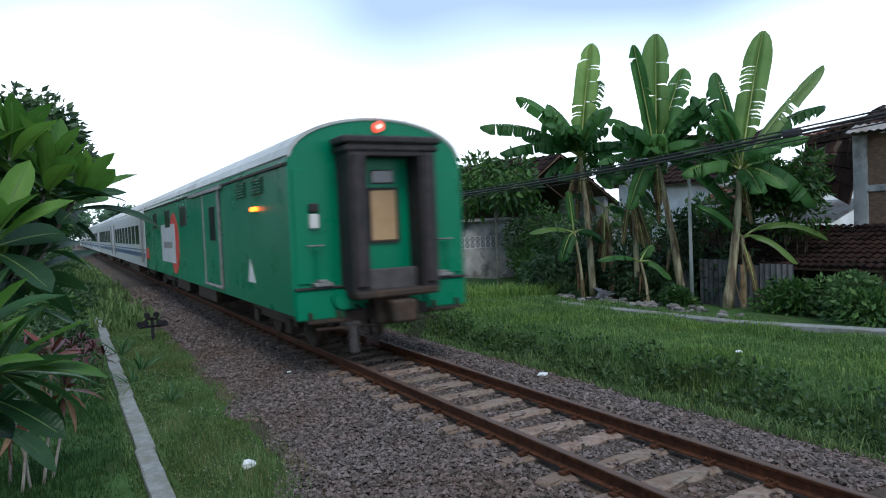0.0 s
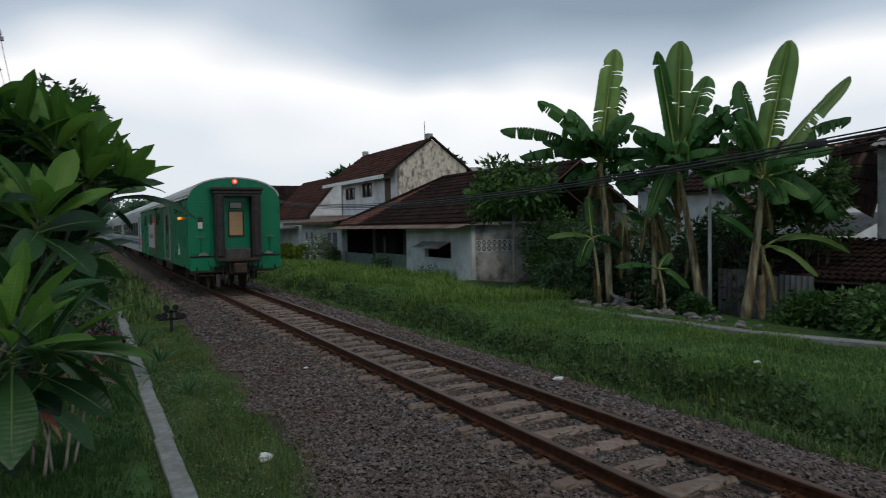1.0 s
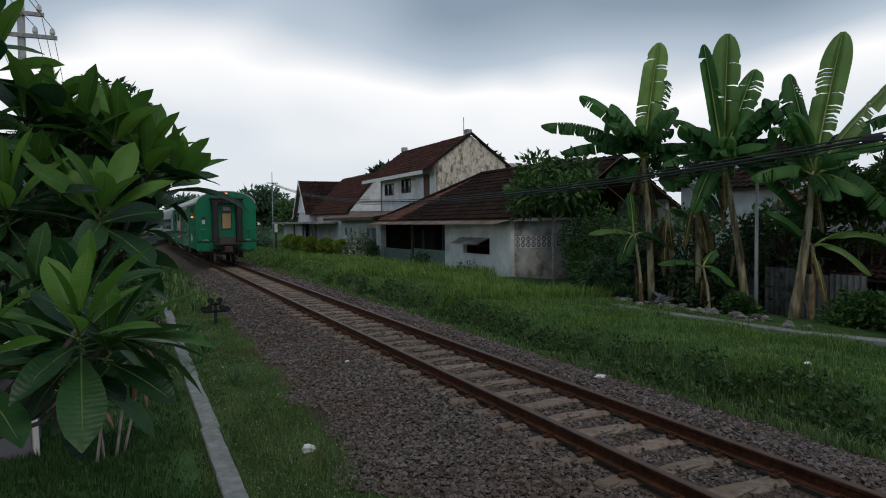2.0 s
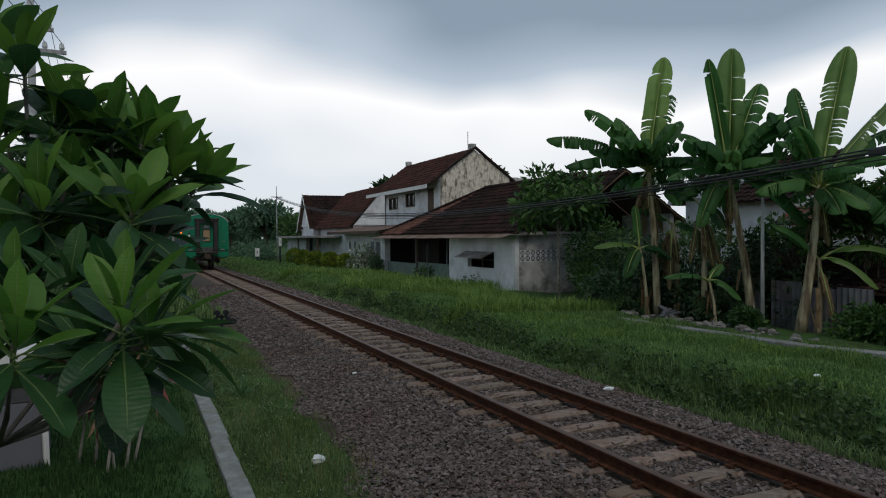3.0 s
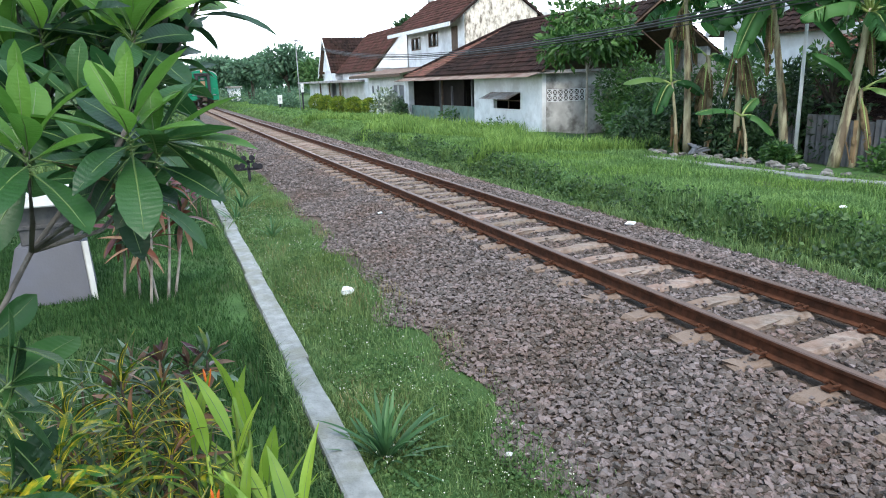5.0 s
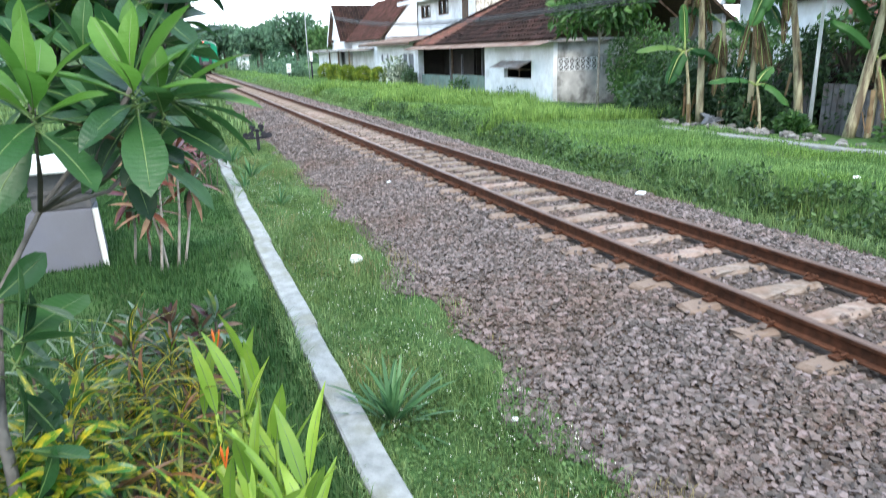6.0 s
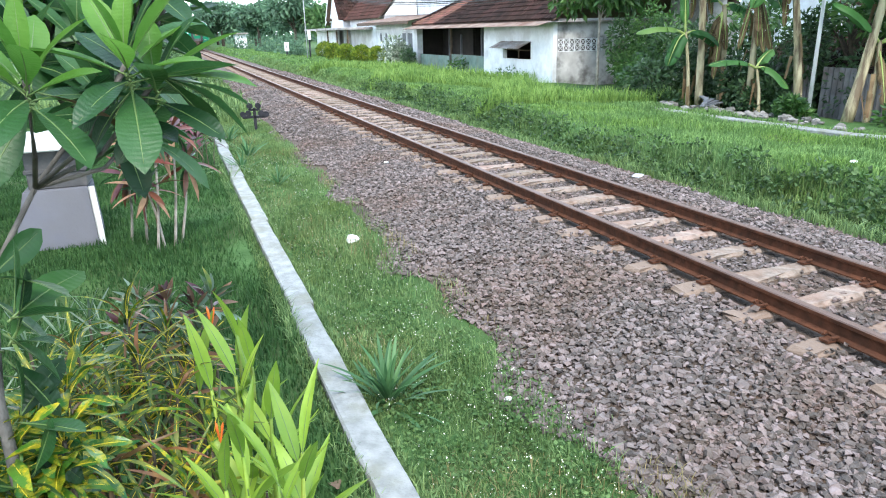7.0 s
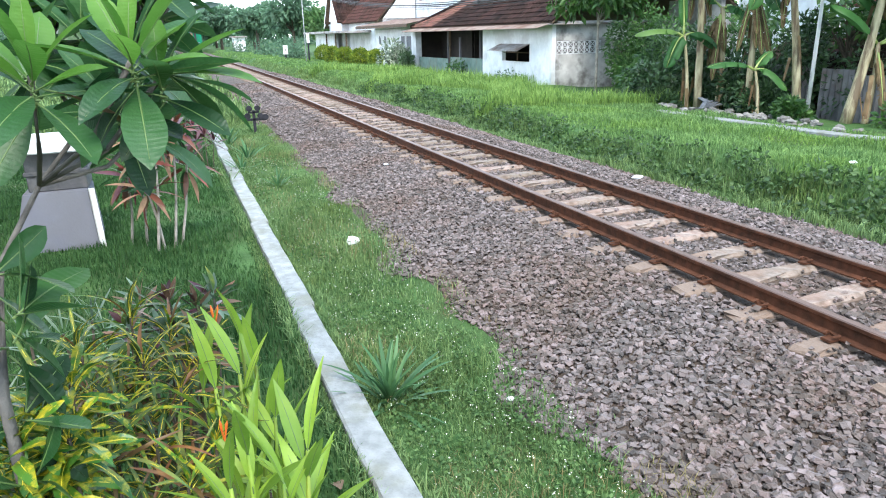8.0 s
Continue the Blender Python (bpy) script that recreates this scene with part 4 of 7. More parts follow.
def make_coach():
    car = thing("silver_passenger_coach", label="silver passenger coach with dark windows and a blue stripe", category="railway car", group="coaches of the train")
    length = 20.0
    part("body", extrude_profile(bmesh.new(), car_outline(), 0.3, length), TRAIN_SILVER, car, "silver painted bodywork")
    part("roof", roof_shell(HALF, EAVE, CROWN, 0.28, length), TRAIN_ROOF, car, "pale grey curved roof")
    part("gangway", boxes((-0.7, 0.7, -0.3, 0.35, 1.05, 3.3), bevel=0.05), BLACK_RUBBER, car)
    for x in (-HALF, HALF):
        a, b = (x - 0.012, x - 0.003) if x < 0 else (x + 0.003, x + 0.012)
        part("stripe", boxes((a, b, 0.4, length - 0.1, 1.22, 1.42)), TRAIN_BLUE, car, "dark blue stripe")
        part("stripe", boxes((a, b, 0.4, length - 0.1, 1.5, 1.56)), TRAIN_BLUE, car, "dark blue stripe")
        a, b = (x - 0.02, x - 0.003) if x < 0 else (x + 0.003, x + 0.02)
        for k in range(8):
            y = 2.6 + 1.95 * k
            part("window", boxes((a, b, y, y + 1.4, 1.75, 2.6), bevel=0.006), DARK_GLASS, car)
        for y in (0.9, 18.2):
            part("coach_door", boxes((a, b, y, y + 0.75, 1.0, 2.9), bevel=0.006), STEEL, car)
    part("underfloor_box", boxes((-1.2, 1.2, 7, 12.5, 0.35, 0.84), bevel=0.03), UNDERFRAME, car)
    add_bogie(car, 3.0)
    add_bogie(car, 17.0)
    return car


CARS.append(make_power_car())
first = make_coach()
CARS.append(first)
for k in range(5):
    CARS.append(copy_thing(first, pose(0, 40 + 20.4 * k, 0)))

START, SPEED = 5.75, 13.3


def motions():
    """The train draws away down the track at a steady pace."""
    for k, car in enumerate(CARS):
        y = START + (20.0 + 20.35 * (k - 1) if k else 0.0)
        walk(car, [(t, pose(0, y + SPEED * t, 0)) for t in (0.0, 2.0, 4.0, 6.0, 8.0)])
# ---- houses beyond the track ----


def tiled_slope(name, a, b, c, d, mat, parent, course=0.36, wide=0.3, label=""):
    """A roof slope of overlapping tile courses: a-b the eave, d-c the ridge (same direction). One mesh of many tiles."""
    a, b, c, d = (Vector(v) for v in (a, b, c, d))
    rise = ((d - a).length + (c - b).length) / 2
    rows = max(2, int(rise / course))
    n = (b - a).cross(d - a).normalized()
    if n.z < 0:
        n = -n
    V, F = [], []
    for i in range(rows):
        t0, t1 = i / rows, min((i + 1.15) / rows, 1.0)
        p0, p1 = a.lerp(d, t0), b.lerp(c, t0)
        q0, q1 = a.lerp(d, t1), b.lerp(c, t1)
        cols = max(1, int((p1 - p0).length / wide))
        for k in range(cols):
            s0, s1 = k / cols, (k + 0.94) / cols
            j = rng.uniform(-0.015, 0.015)
            up0, up1 = n * (0.055 + j), n * (0.012 + j)
            low0, low1, hi1, hi0 = p0.lerp(p1, s0), p0.lerp(p1, s1), q0.lerp(q1, s1), q0.lerp(q1, s0)
            mid_low, mid_hi = low0.lerp(low1, 0.5) + n * 0.045, hi0.lerp(hi1, 0.5) + n * 0.045
            i0 = len(V)
            V += [low0 + up0, mid_low + up0, low1 + up0, hi1 + up1, mid_hi + up1, hi0 + up1, low0 - n * 0.02, mid_low, low1 - n * 0.02]
            F += [(i0, i0 + 1, i0 + 4, i0 + 5), (i0 + 1, i0 + 2, i0 + 3, i0 + 4), (i0 + 6, i0 + 7, i0 + 1, i0), (i0 + 7, i0 + 8, i0 + 2, i0 + 1)]
    ob = soup(name, [v[:] for v in V], F, mat, parent)
    under = bmesh.new()
    slab(under, [v - n * 0.03 for v in ((a, b, c, d) if (b - a).cross(d - a).z > 0 else (d, c, b, a))], 0.05)
    part("roof_deck", under, BROWN_WOOD, ob)
    if label:
        ob["label"] = label
    return ob


def corrugated(bm, a, along, up, width, height, pitch=0.16, depth=0.025):
    """A wavy sheet from corner a, of that width along and height up."""
    a, along, up = Vector(a), Vector(along).normalized(), Vector(up).normalized()
    n = along.cross(up)
    cols = int(width / pitch * 4)
    lo, hi, lo2, hi2 = [], [], [], []
    for i in range(cols + 1):
        p = a + along * (width * i / cols) + n * depth * math.sin(i * math.pi / 2)
        lo.append(bm.verts.new(p)), hi.append(bm.verts.new(p + up * height))
        lo2.append(bm.verts.new(p - n * 0.006)), hi2.append(bm.verts.new(p + up * height - n * 0.006))
    for i in range(cols):
        bm.faces.new((lo[i], lo[i + 1], hi[i + 1], hi[i]))
        bm.faces.new((lo2[i + 1], lo2[i], hi2[i], hi2[i + 1]))
        bm.faces.new((hi[i], hi[i + 1], hi2[i + 1], hi2[i]))
        bm.faces.new((lo[i + 1], lo[i], lo2[i], lo2[i + 1]))
    return bm


def gable_wall(bm, y, x0, x1, z0, ze, xp, zp, thick=0.2):
    slab(bm, [(x0, y, z0), (x1, y, z0), (x1, y, ze), (xp, y, zp), (x0, y, ze)], -thick)
    return bm


GZ0 = -0.75
VENT0, VENTW = 11.15, 0.28


def make_front_house():
    h = thing("front_house", label="low white plastered house with a dark tiled roof and open carport", category="house")
    # store room with a hatch: walls round an opening that goes through
    y0, y1, w0, w1 = 22.05, 29.0, 24.0, 26.75
    part("front_wall", pierced_wall(10.9, 11.1, y0, y1, GZ0, 2.1, [(w0, w1, 0.52, 1.3)]), PLASTER, h, "stained white plaster wall")
    # side wall with a row of pierced blocks
    part("side_wall", pierced_wall(y0, y0 + 0.2, 11.1, 17.5, GZ0, 2.25, [(VENT0, VENT0 + 8 * VENTW, 0.88, 1.44)], True), PLASTER_GREY, h, "weathered grey side wall with mould stains")
    for k in range(8):
        xa, w, d = VENT0 + VENTW * k, VENTW, (y0 + 0.005, y0 + 0.045)
        block = part("pierced_block", pierced_wall(*d, xa, xa + w, 0.89, 1.43, [(xa + 0.02, xa + w - 0.02, 0.92, 1.147), (xa + 0.02, xa + w - 0.02, 1.173, 1.4)], True), PLASTER, h, "white pierced ventilation block")
        for zc in (1.037, 1.283):
            for ang, dy in ((43, 0.0), (-43, 0.006)):
                part("cross_bar", box(bmesh.new(), -0.15, 0.15, -0.012, 0.012, -0.013, 0.013, m=Matrix.Translation((xa + w / 2, y0 + 0.022 + dy, zc)) @ Euler((0, radians(ang), 0)).to_matrix().to_4x4()), PLASTER, block)
    part("back_wall", boxes((17.3, 17.5, y0, 39.6, GZ0, 2.3)), SHADED_ROOM, h)
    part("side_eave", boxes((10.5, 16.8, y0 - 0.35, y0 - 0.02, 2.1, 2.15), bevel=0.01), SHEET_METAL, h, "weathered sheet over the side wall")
    # two dark sheets added behind the vents, so the holes look shaded
    part("vent_shade_backing", boxes((11.12, 13.6, y0 + 0.23, y0 + 0.3, 0.7, 1.6)), SHADED_ROOM, h)
    part("inner_shade_backing", boxes((11.2, 16.0, y0 + 1.2, y0 + 1.3, -0.5, 2.0)), SHADED_ROOM, h)
    part("party_wall", boxes((11.1, 17.3, 28.8, 29.0, GZ0, 2.2)), SHADED_ROOM, h)
    part("party_wall", boxes((11.2, 17.3, 39.45, 39.6, GZ0, 2.2)), SHADED_ROOM, h)
    part("carport_ceiling", boxes((10.9, 17.3, 29.0, 39.45, 2.06, 2.12)), SHADED_ROOM, h)
    part("room_floor", boxes((11.1, 17.3, y0 + 0.2, 39.4, GZ0, -0.5)), SHADED_ROOM, h)
    # lining added over the tall house's walls, in the carport's painted shade
    each("carport_shade_lining", ((12.78, 12.92, 34.5, 39.45, GZ0, 2.06), (12.92, 17.3, 34.42, 34.56, GZ0, 2.06)), SHADED_ROOM, h)
    hatch = part("hatch", corrugated(bmesh.new(), (10.86, w0 - 0.1, 1.32), (0, 1, 0), (-0.78, 0, -0.34), w1 - w0 + 0.25, 0.75, 0.2, 0.012), SHEET_METAL, h, "propped open sheet metal hatch")
    part("window_bar", boxes((10.98, 11.02, w0, w1, 0.9, 0.94), (10.98, 11.02, 25.3, 25.36, 0.52, 1.3)), BROWN_WOOD, h)
    # carport: posts, low corrugated gate, clutter boards
    part("corner_column", boxes((10.75, 11.15, 38.85, 39.75, GZ0, 2.35), bevel=0.015), PLASTER, h, "white plaster column")
    part("post", boxes((10.95, 11.05, 33.6, 33.72, GZ0, 2.0)), BROWN_WOOD, h)
    part("gate_sheet", corrugated(bmesh.new(), (10.92, 29.05, -0.65), (0, 1, 0), (0, 0, 1), 4.4, 1.2), SHEET_GREEN, h, "green corrugated metal gate")
    part("gate_sheet", corrugated(bmesh.new(), (10.92, 33.8, -0.65), (0, 1, 0), (0, 0, 1), 4.9, 1.1), SHEET_GREEN, h, "green corrugated metal gate")
    for y, z in ((30.2, 1.0), (32.5, 1.5), (35.5, 0.9), (37.4, 1.3)):
        part("inner_post", boxes((12.4, 12.5, y, y + 0.12, -0.5, z + 0.7)), GREY_WOOD, h)
    # roof: eave strip, main slope, hip, far slope
    e, r = 10.25, 14.3
    ze, zr = 2.02, 4.85
    part("eave_sheet", corrugated(bmesh.new(), (9.95, 21.7, 1.98), (0, 1, 0), (0.95, 0, 0.25), 17.6, 1.15, 0.2, 0.02), SHEET_RUSTY, h, "weathered corrugated eave sheets")
    tiled_slope("main_roof", (e + 0.35, 21.6, 2.22), (e + 0.35, 33.4, 2.22), (r, 31.0, zr), (r, 21.6, zr), ROOF_TILE, h, label="mossy dark brown clay tile slope")
    tiled_slope("hip_roof", (e + 0.35, 33.4, 2.22), (e + 0.35, 35.4, 2.22), (r, 31.25, zr - 0.05), (r, 31.0, zr), ROOF_TILE, h, label="dark clay tiles")
    tiled_slope("hip_roof", (e + 0.35, 35.4, 2.22), (e + 0.35, 39.4, 2.22), (r, 31.6, zr - 0.15), (r, 31.25, zr - 0.05), ROOF_ORANGE, h, label="orange brown patched clay tiles")
    tiled_slope("far_roof", (18.6, 21.6, 2.0), (18.6, 36, 2.0), (r, 31.0, zr), (r, 21.6, zr), ROOF_TILE, h)
    bm = bmesh.new()
    tube(bm, [(r, 21.5, zr + 0.06), (r, 31.1, zr + 0.06)], 0.13, 8)
    tube(bm, [(r, 31.1, zr + 0.06), (e + 0.4, 39.3, 2.3)], 0.11, 8)
    part("ridge_tiles", bm, ROOF_TILE, h)
    tiled_slope("main_roof", (12.0, 18.6, 3.2), (12.0, 21.58, 3.2), (r, 21.58, zr), (r, 18.6, zr), ROOF_TILE, h, label="mossy dark brown clay tile slope")
    tiled_slope("far_roof", (18.6, 18.6, 2.0), (18.6, 21.5, 2.0), (r, 21.5, zr), (r, 18.6, zr), ROOF_TILE, h)
    each("rear_side_wall", ((16.9, 17.1, 18.8, 22.0, GZ0, 3.0), (17.1, 18.2, 18.8, 19.0, GZ0, 2.4)), PLASTER_GREY, h)


make_front_house()


def make_middle_house():
    h = thing("middle_house", label="white plastered house with grey shutters under a sheet metal roof", category="house")
    part("front_wall", pierced_wall(11.3, 11.5, 39.8, 50.0, GZ0, 2.6, [(41.0, 42.4, GZ0 - 0.01 + 0.02, 1.75), (42.65, 43.6, 0.05, 1.75)]), PLASTER, h, "white plaster front")
    each("end_wall", ((11.5, 17, 49.8, 50.0, GZ0, 2.6), (11.5, 17, 39.8, 40.0, GZ0, 2.6), (16.8, 17, 40, 49.8, GZ0, 2.6)), PLASTER, h)
    door = part("shutter_door", boxes((11.34, 11.42, 41.05, 42.3, GZ0, 1.72), bevel=0.01), GREY_WOOD, h, "grey painted shutter door")
    for k in range(7):
        part("slat", boxes((11.31, 11.35, 41.15, 42.2, 0.2 + 0.2 * k, 0.32 + 0.2 * k)), GREY_WOOD, door)
    part("shutter_window", boxes((11.34, 11.42, 42.7, 43.55, 0.1, 1.72), bevel=0.01), GREY_WOOD, h, "grey painted shutter")
    for y in (47.2, 48.6):
        bm = bmesh.new()
        tube(bm, [(11.24, y, 1.45), (11.32, y, 1.45)], 0.3, 14)
        bmesh.ops.scale(bm, vec=(1, 0.55, 1), space=Matrix.Translation((0, -y, 0)), verts=bm.verts)
        part("oval_vent", bm, GREY_WOOD, h, "dark oval vent")
    part("porch_roof", corrugated(bmesh.new(), (10.2, 38.9, 2.5), (0, 1, 0), (0.99, 0, 0.16), 12.6, 3.0, 0.25, 0.02), SHEET_RUSTY, h, "rusty brown sheet roof")
    part("roof_fascia", boxes((10.15, 10.2, 38.9, 51.5, 2.3, 2.5)), BROWN_WOOD, h)


make_middle_house()


def make_tall_house():
    h = thing("two_storey_house", label="two-storey white house with a mould-streaked gable and brown tile roof", category="house")
    y0, y1 = 34.7, 45.0
    part("upper_wall", pierced_wall(13.0, 13.2, y0, y1, GZ0, 5.8, [(38.9, 40.6, 4.15, 5.1), (42.2, 44.0, 4.1, 4.95)]), PLASTER, h, "white upper wall")
    for a, b, za, zb in ((38.9, 40.6, 4.15, 5.1), (42.2, 44.0, 4.1, 4.95)):
        win = part("window", boxes((13.07, 13.10, a, b, za, zb)), DARK_GLASS, h, "dark window")
        part("window_frame", boxes((12.97, 13.12, a, a + 0.08, za, zb), (12.97, 13.12, b - 0.08, b, za, zb), (12.97, 13.12, (a + b) / 2 - 0.04, (a + b) / 2 + 0.04, za, zb), (12.97, 13.12, a, b, zb - 0.07, zb), (12.97, 13.12, a, b, za, za + 0.07)), BROWN_WOOD, win)
    part("balcony_door", boxes((12.96, 13.01, 35.7, 36.6, 3.5, 5.2), bevel=0.01), BROWN_WOOD, h, "dark wooden door")
    bm = gable_wall(bmesh.new(), y0 - 0.02, 13.0, 17.9, GZ0, 5.85, 15.4, 7.6)
    part("gable", bm, PLASTER_STAINED, h, "pale gable wall streaked with black mould")
    part("far_gable", gable_wall(bmesh.new(), y1, 13.0, 17.9, GZ0, 5.85, 15.4, 7.6), PLASTER, h)
    part("rear_wall", boxes((17.7, 17.9, y0 + 0.2, y1, GZ0, 5.8)), PLASTER, h)
    tiled_slope("roof_slope", (12.2, y0 + 0.1, 5.36), (12.2, y1 + 1.6, 5.36), (15.4, y1 + 1.2, 7.72), (15.4, y0 + 0.1, 7.72), ROOF_RED, h, label="brown clay tile slope")
    tiled_slope("roof_slope", (18.6, y0 + 0.1, 5.4), (18.6, y1 + 1.6, 5.4), (15.4, y1 + 1.2, 7.72), (15.4, y0 + 0.1, 7.72), ROOF_TILE, h)
    bm = bmesh.new()
    slab(bm, [(12.1, y0 + 0.05, 5.12), (12.1, y1 + 1.7, 5.12), (12.1, y1 + 1.7, 5.36), (12.1, y0 + 0.05, 5.36)], 0.05)
    part("eave_board", bm, WHITE_PAINT, h, "white eave board")
    part("verge", slab(slab(bmesh.new(), [(12.1, y0 - 0.1, 5.25), (15.4, y0 - 0.1, 7.7), (15.4, y0 - 0.1, 7.84), (12.1, y0 - 0.1, 5.42)], -0.25), [(18.7, y0 - 0.1, 5.25), (18.7, y0 - 0.1, 5.42), (15.4, y0 - 0.1, 7.84), (15.4, y0 - 0.1, 7.7)], -0.25), ROOF_TILE, h)
    for y in (y0 + 0.2, y1 + 1.0):
        part("finial", boxes((15.2, 15.6, y - 0.2, y + 0.2, 7.7, 8.05), bevel=0.03), PLASTER_GREY, h)
    part("finial", boxes((18.3, 18.7, y0 - 0.1, y0 + 0.3, 5.5, 5.95), bevel=0.03), PLASTER_GREY, h)
    part("parapet_block", boxes((18.0, 23.5, 36.5, 44, GZ0, 6.1), bevel=0.03), PLASTER_GREY, h, "grey parapet block behind")
    bm = bmesh.new()
    tube(bm, [(15.9, 36.5, 7.5), (15.9, 36.5, 9.1)], 0.025, 6)
    part("aerial", bm, STEEL, h, "thin roof aerial")


make_tall_house()


def small_house(name, label, x0, x1, y0, y1, ze, zr, front_gable=False, roof=ROOF_TILE):
    h = thing(name, label=label, category="house")
    each("wall", ((x0, x0 + 0.2, y0, y1, GZ0, ze), (x0 + 0.2, x1, y0, y0 + 0.2, GZ0, ze), (x0 + 0.2, x1, y1 - 0.2, y1, GZ0, ze), (x1, x1 + 0.2, y0, y1, GZ0, ze)), PLASTER, h, "white plaster wall")
    if front_gable:
        ym = (y0 + y1) / 2
        bm = slab(bmesh.new(), [(x0 + 0.03, y0, ze), (x0 + 0.03, ym, zr - 0.1), (x0 + 0.03, y1, ze)], -0.2)
        part("gable", bm, PLASTER, h, "white triangular gable")
        tiled_slope("roof_slope", (x0 - 0.5, y0 - 0.5, ze - 0.2), (x1, y0 - 0.5, ze - 0.2), (x1, ym, zr), (x0 - 0.5, ym, zr), roof, h)
        tiled_slope("roof_slope", (x0 - 0.5, y1 + 0.5, ze - 0.2), (x1, y1 + 0.5, ze - 0.2), (x1, ym, zr), (x0 - 0.5, ym, zr), roof, h)
        for s in (y0 - 0.5, y1 + 0.5):
            part("barge_board", slab(bmesh.new(), [(x0 - 0.56, s, ze - 0.35), (x0 - 0.56, ym, zr - 0.1), (x0 - 0.56, ym, zr + 0.12), (x0 - 0.56, s, ze - 0.1)], 0.05), WHITE_PAINT, h, "white barge board")
    else:
        xm = (x0 + x1) / 2
        tiled_slope("roof_slope", (x0 - 0.6, y0 - 0.3, ze - 0.2), (x0 - 0.6, y1 + 0.3, ze - 0.2), (xm, y1 + 0.3, zr), (xm, y0 - 0.3, zr), roof, h)
        tiled_slope("roof_slope", (x1 + 0.6, y0 - 0.3, ze - 0.2), (x1 + 0.6, y1 + 0.3, ze - 0.2), (xm, y1 + 0.3, zr), (xm, y0 - 0.3, zr), roof, h)
        for y in (y0, y1):
            part("gable", slab(bmesh.new(), [(x0, y, ze), (x1 + 0.2, y, ze), (xm, y, zr - 0.1)], -0.2), PLASTER, h, "white gable")
    return h


small_house("tiled_house", "white house with a steep red-brown tile roof", 12.2, 17.8, 50.6, 61.5, 3.1, 6.5, roof=ROOF_RED)
small_house("gabled_house", "white house with a steep gable facing the railway", 11.6, 18, 62, 66.5, 3.2, 6.4, True)
far_house = small_house("far_gabled_house", "small far house with white barge boards", 13.5, 19, 69, 75.5, 2.9, 4.6, True)
verandah = thing("low_verandah", label="low dark verandah with a flat grey roof and white wall", category="house")
part("roof_slab", boxes((9.8, 13.4, 54.0, 72.0, 2.05, 2.25), bevel=0.02), SHEET_METAL, verandah)
each("wall", ((11.0, 11.2, 62.0, 71.5, GZ0, 2.05), (11.2, 13.3, 71.3, 71.5, GZ0, 2.05)), PLASTER, verandah)
part("back_wall", boxes((13.2, 13.4, 54, 62, GZ0, 2.05)), SHADED_ROOM, verandah)
for y in (54.3, 58.2, 61.9):
    part("post", boxes((10.0, 10.12, y, y + 0.12, GZ0, 2.05)), BROWN_WOOD, verandah)
hut = thing("white_hut", label="small white hut far down the line", category="hut")
part("wall", boxes((5.9, 7.6, 108, 111, -0.8, 1.9)), PLASTER, hut)
part("roof", boxes((5.6, 7.9, 107.6, 111.4, 1.9, 2.1), bevel=0.03), SHEET_METAL, hut)
part("doorway", boxes((5.82, 5.91, 109, 110, -0.7, 1.2)), BROWN_WOOD, hut)


def make_brick_house():
    h = thing("brick_house", label="unplastered brick house with a sagging dark tile lean-to", category="house")
    part("lower_wall", boxes((14.0, 14.2, -6, 12.2, GZ0, 1.2), bevel=0.0), BLUE_PAINT, h, "faded blue lower wall")
    part("brick_wall", boxes((14.02, 14.2, -6, 6.15, 1.2, 3.95)), BRICKWORK, h, "bare brick upper wall")
    part("concrete_frame", boxes((13.94, 14.2, 5.85, 6.2, 1.15, 4.0), (13.95, 14.2, -6, 6.2, 2.45, 2.62), (13.95, 14.2, 4.6, 4.75, 1.2, 4.0), bevel=0.01), PLASTER_GREY, h, "grey concrete frame")
    tiled_slope("lean_to_roof", (11.7, -6, 0.72), (11.7, 12.4, 0.55), (14.0, 12.2, 1.55), (14.0, -6, 1.6), ROOF_TILE, h, 0.24, 0.2, label="dark mossy tile lean-to")
    for y in (-2, 1.2, 4.4, 7.4, 10.2, 12.2):
        part("lean_to_post", boxes((11.85, 11.97, y, y + 0.12, GZ0, 0.75)), BROWN_WOOD, h)
    part("lean_to_wall", boxes((12.9, 13.0, 3.2, 12.2, GZ0, 0.95)), SHADED_ROOM, h)
    part("blue_panel", boxes((11.9, 11.96, 3.3, 4.2, GZ0, 0.5)), BLUE_PAINT, h, "pale blue panel")
    tiled_slope("upper_roof", (13.55, -6, 3.98), (13.55, 6.2, 3.98), (15.2, 6.2, 4.75), (15.2, -6, 4.75), ROOF_TILE, h, label="dark tile slope")
    tiled_slope("hip_roof", (13.7, 6.2, 2.15), (13.8, 7.6, 2.95), (14.6, 7.9, 4.1), (14.6, 6.15, 4.4), ROOF_TILE, h, label="dark sagging tile slope at the house end")["kind"] = "stuff"
    tiled_slope("red_roof", (14.45, 6.2, 4.32), (14.45, 8.2, 4.02), (15.3, 8.2, 4.3), (15.3, 6.2, 4.62), ROOF_ORANGE, h, label="strip of newer red tiles")["kind"] = "stuff"
    part("eave_sheet", corrugated(bmesh.new(), (13.2, -6, 3.95), (0, 1, 0), (0.9, 0, 0.4), 12.0, 0.55, 0.2, 0.02), SHEET_METAL, h, "pale sheet along the eave")


make_brick_house()


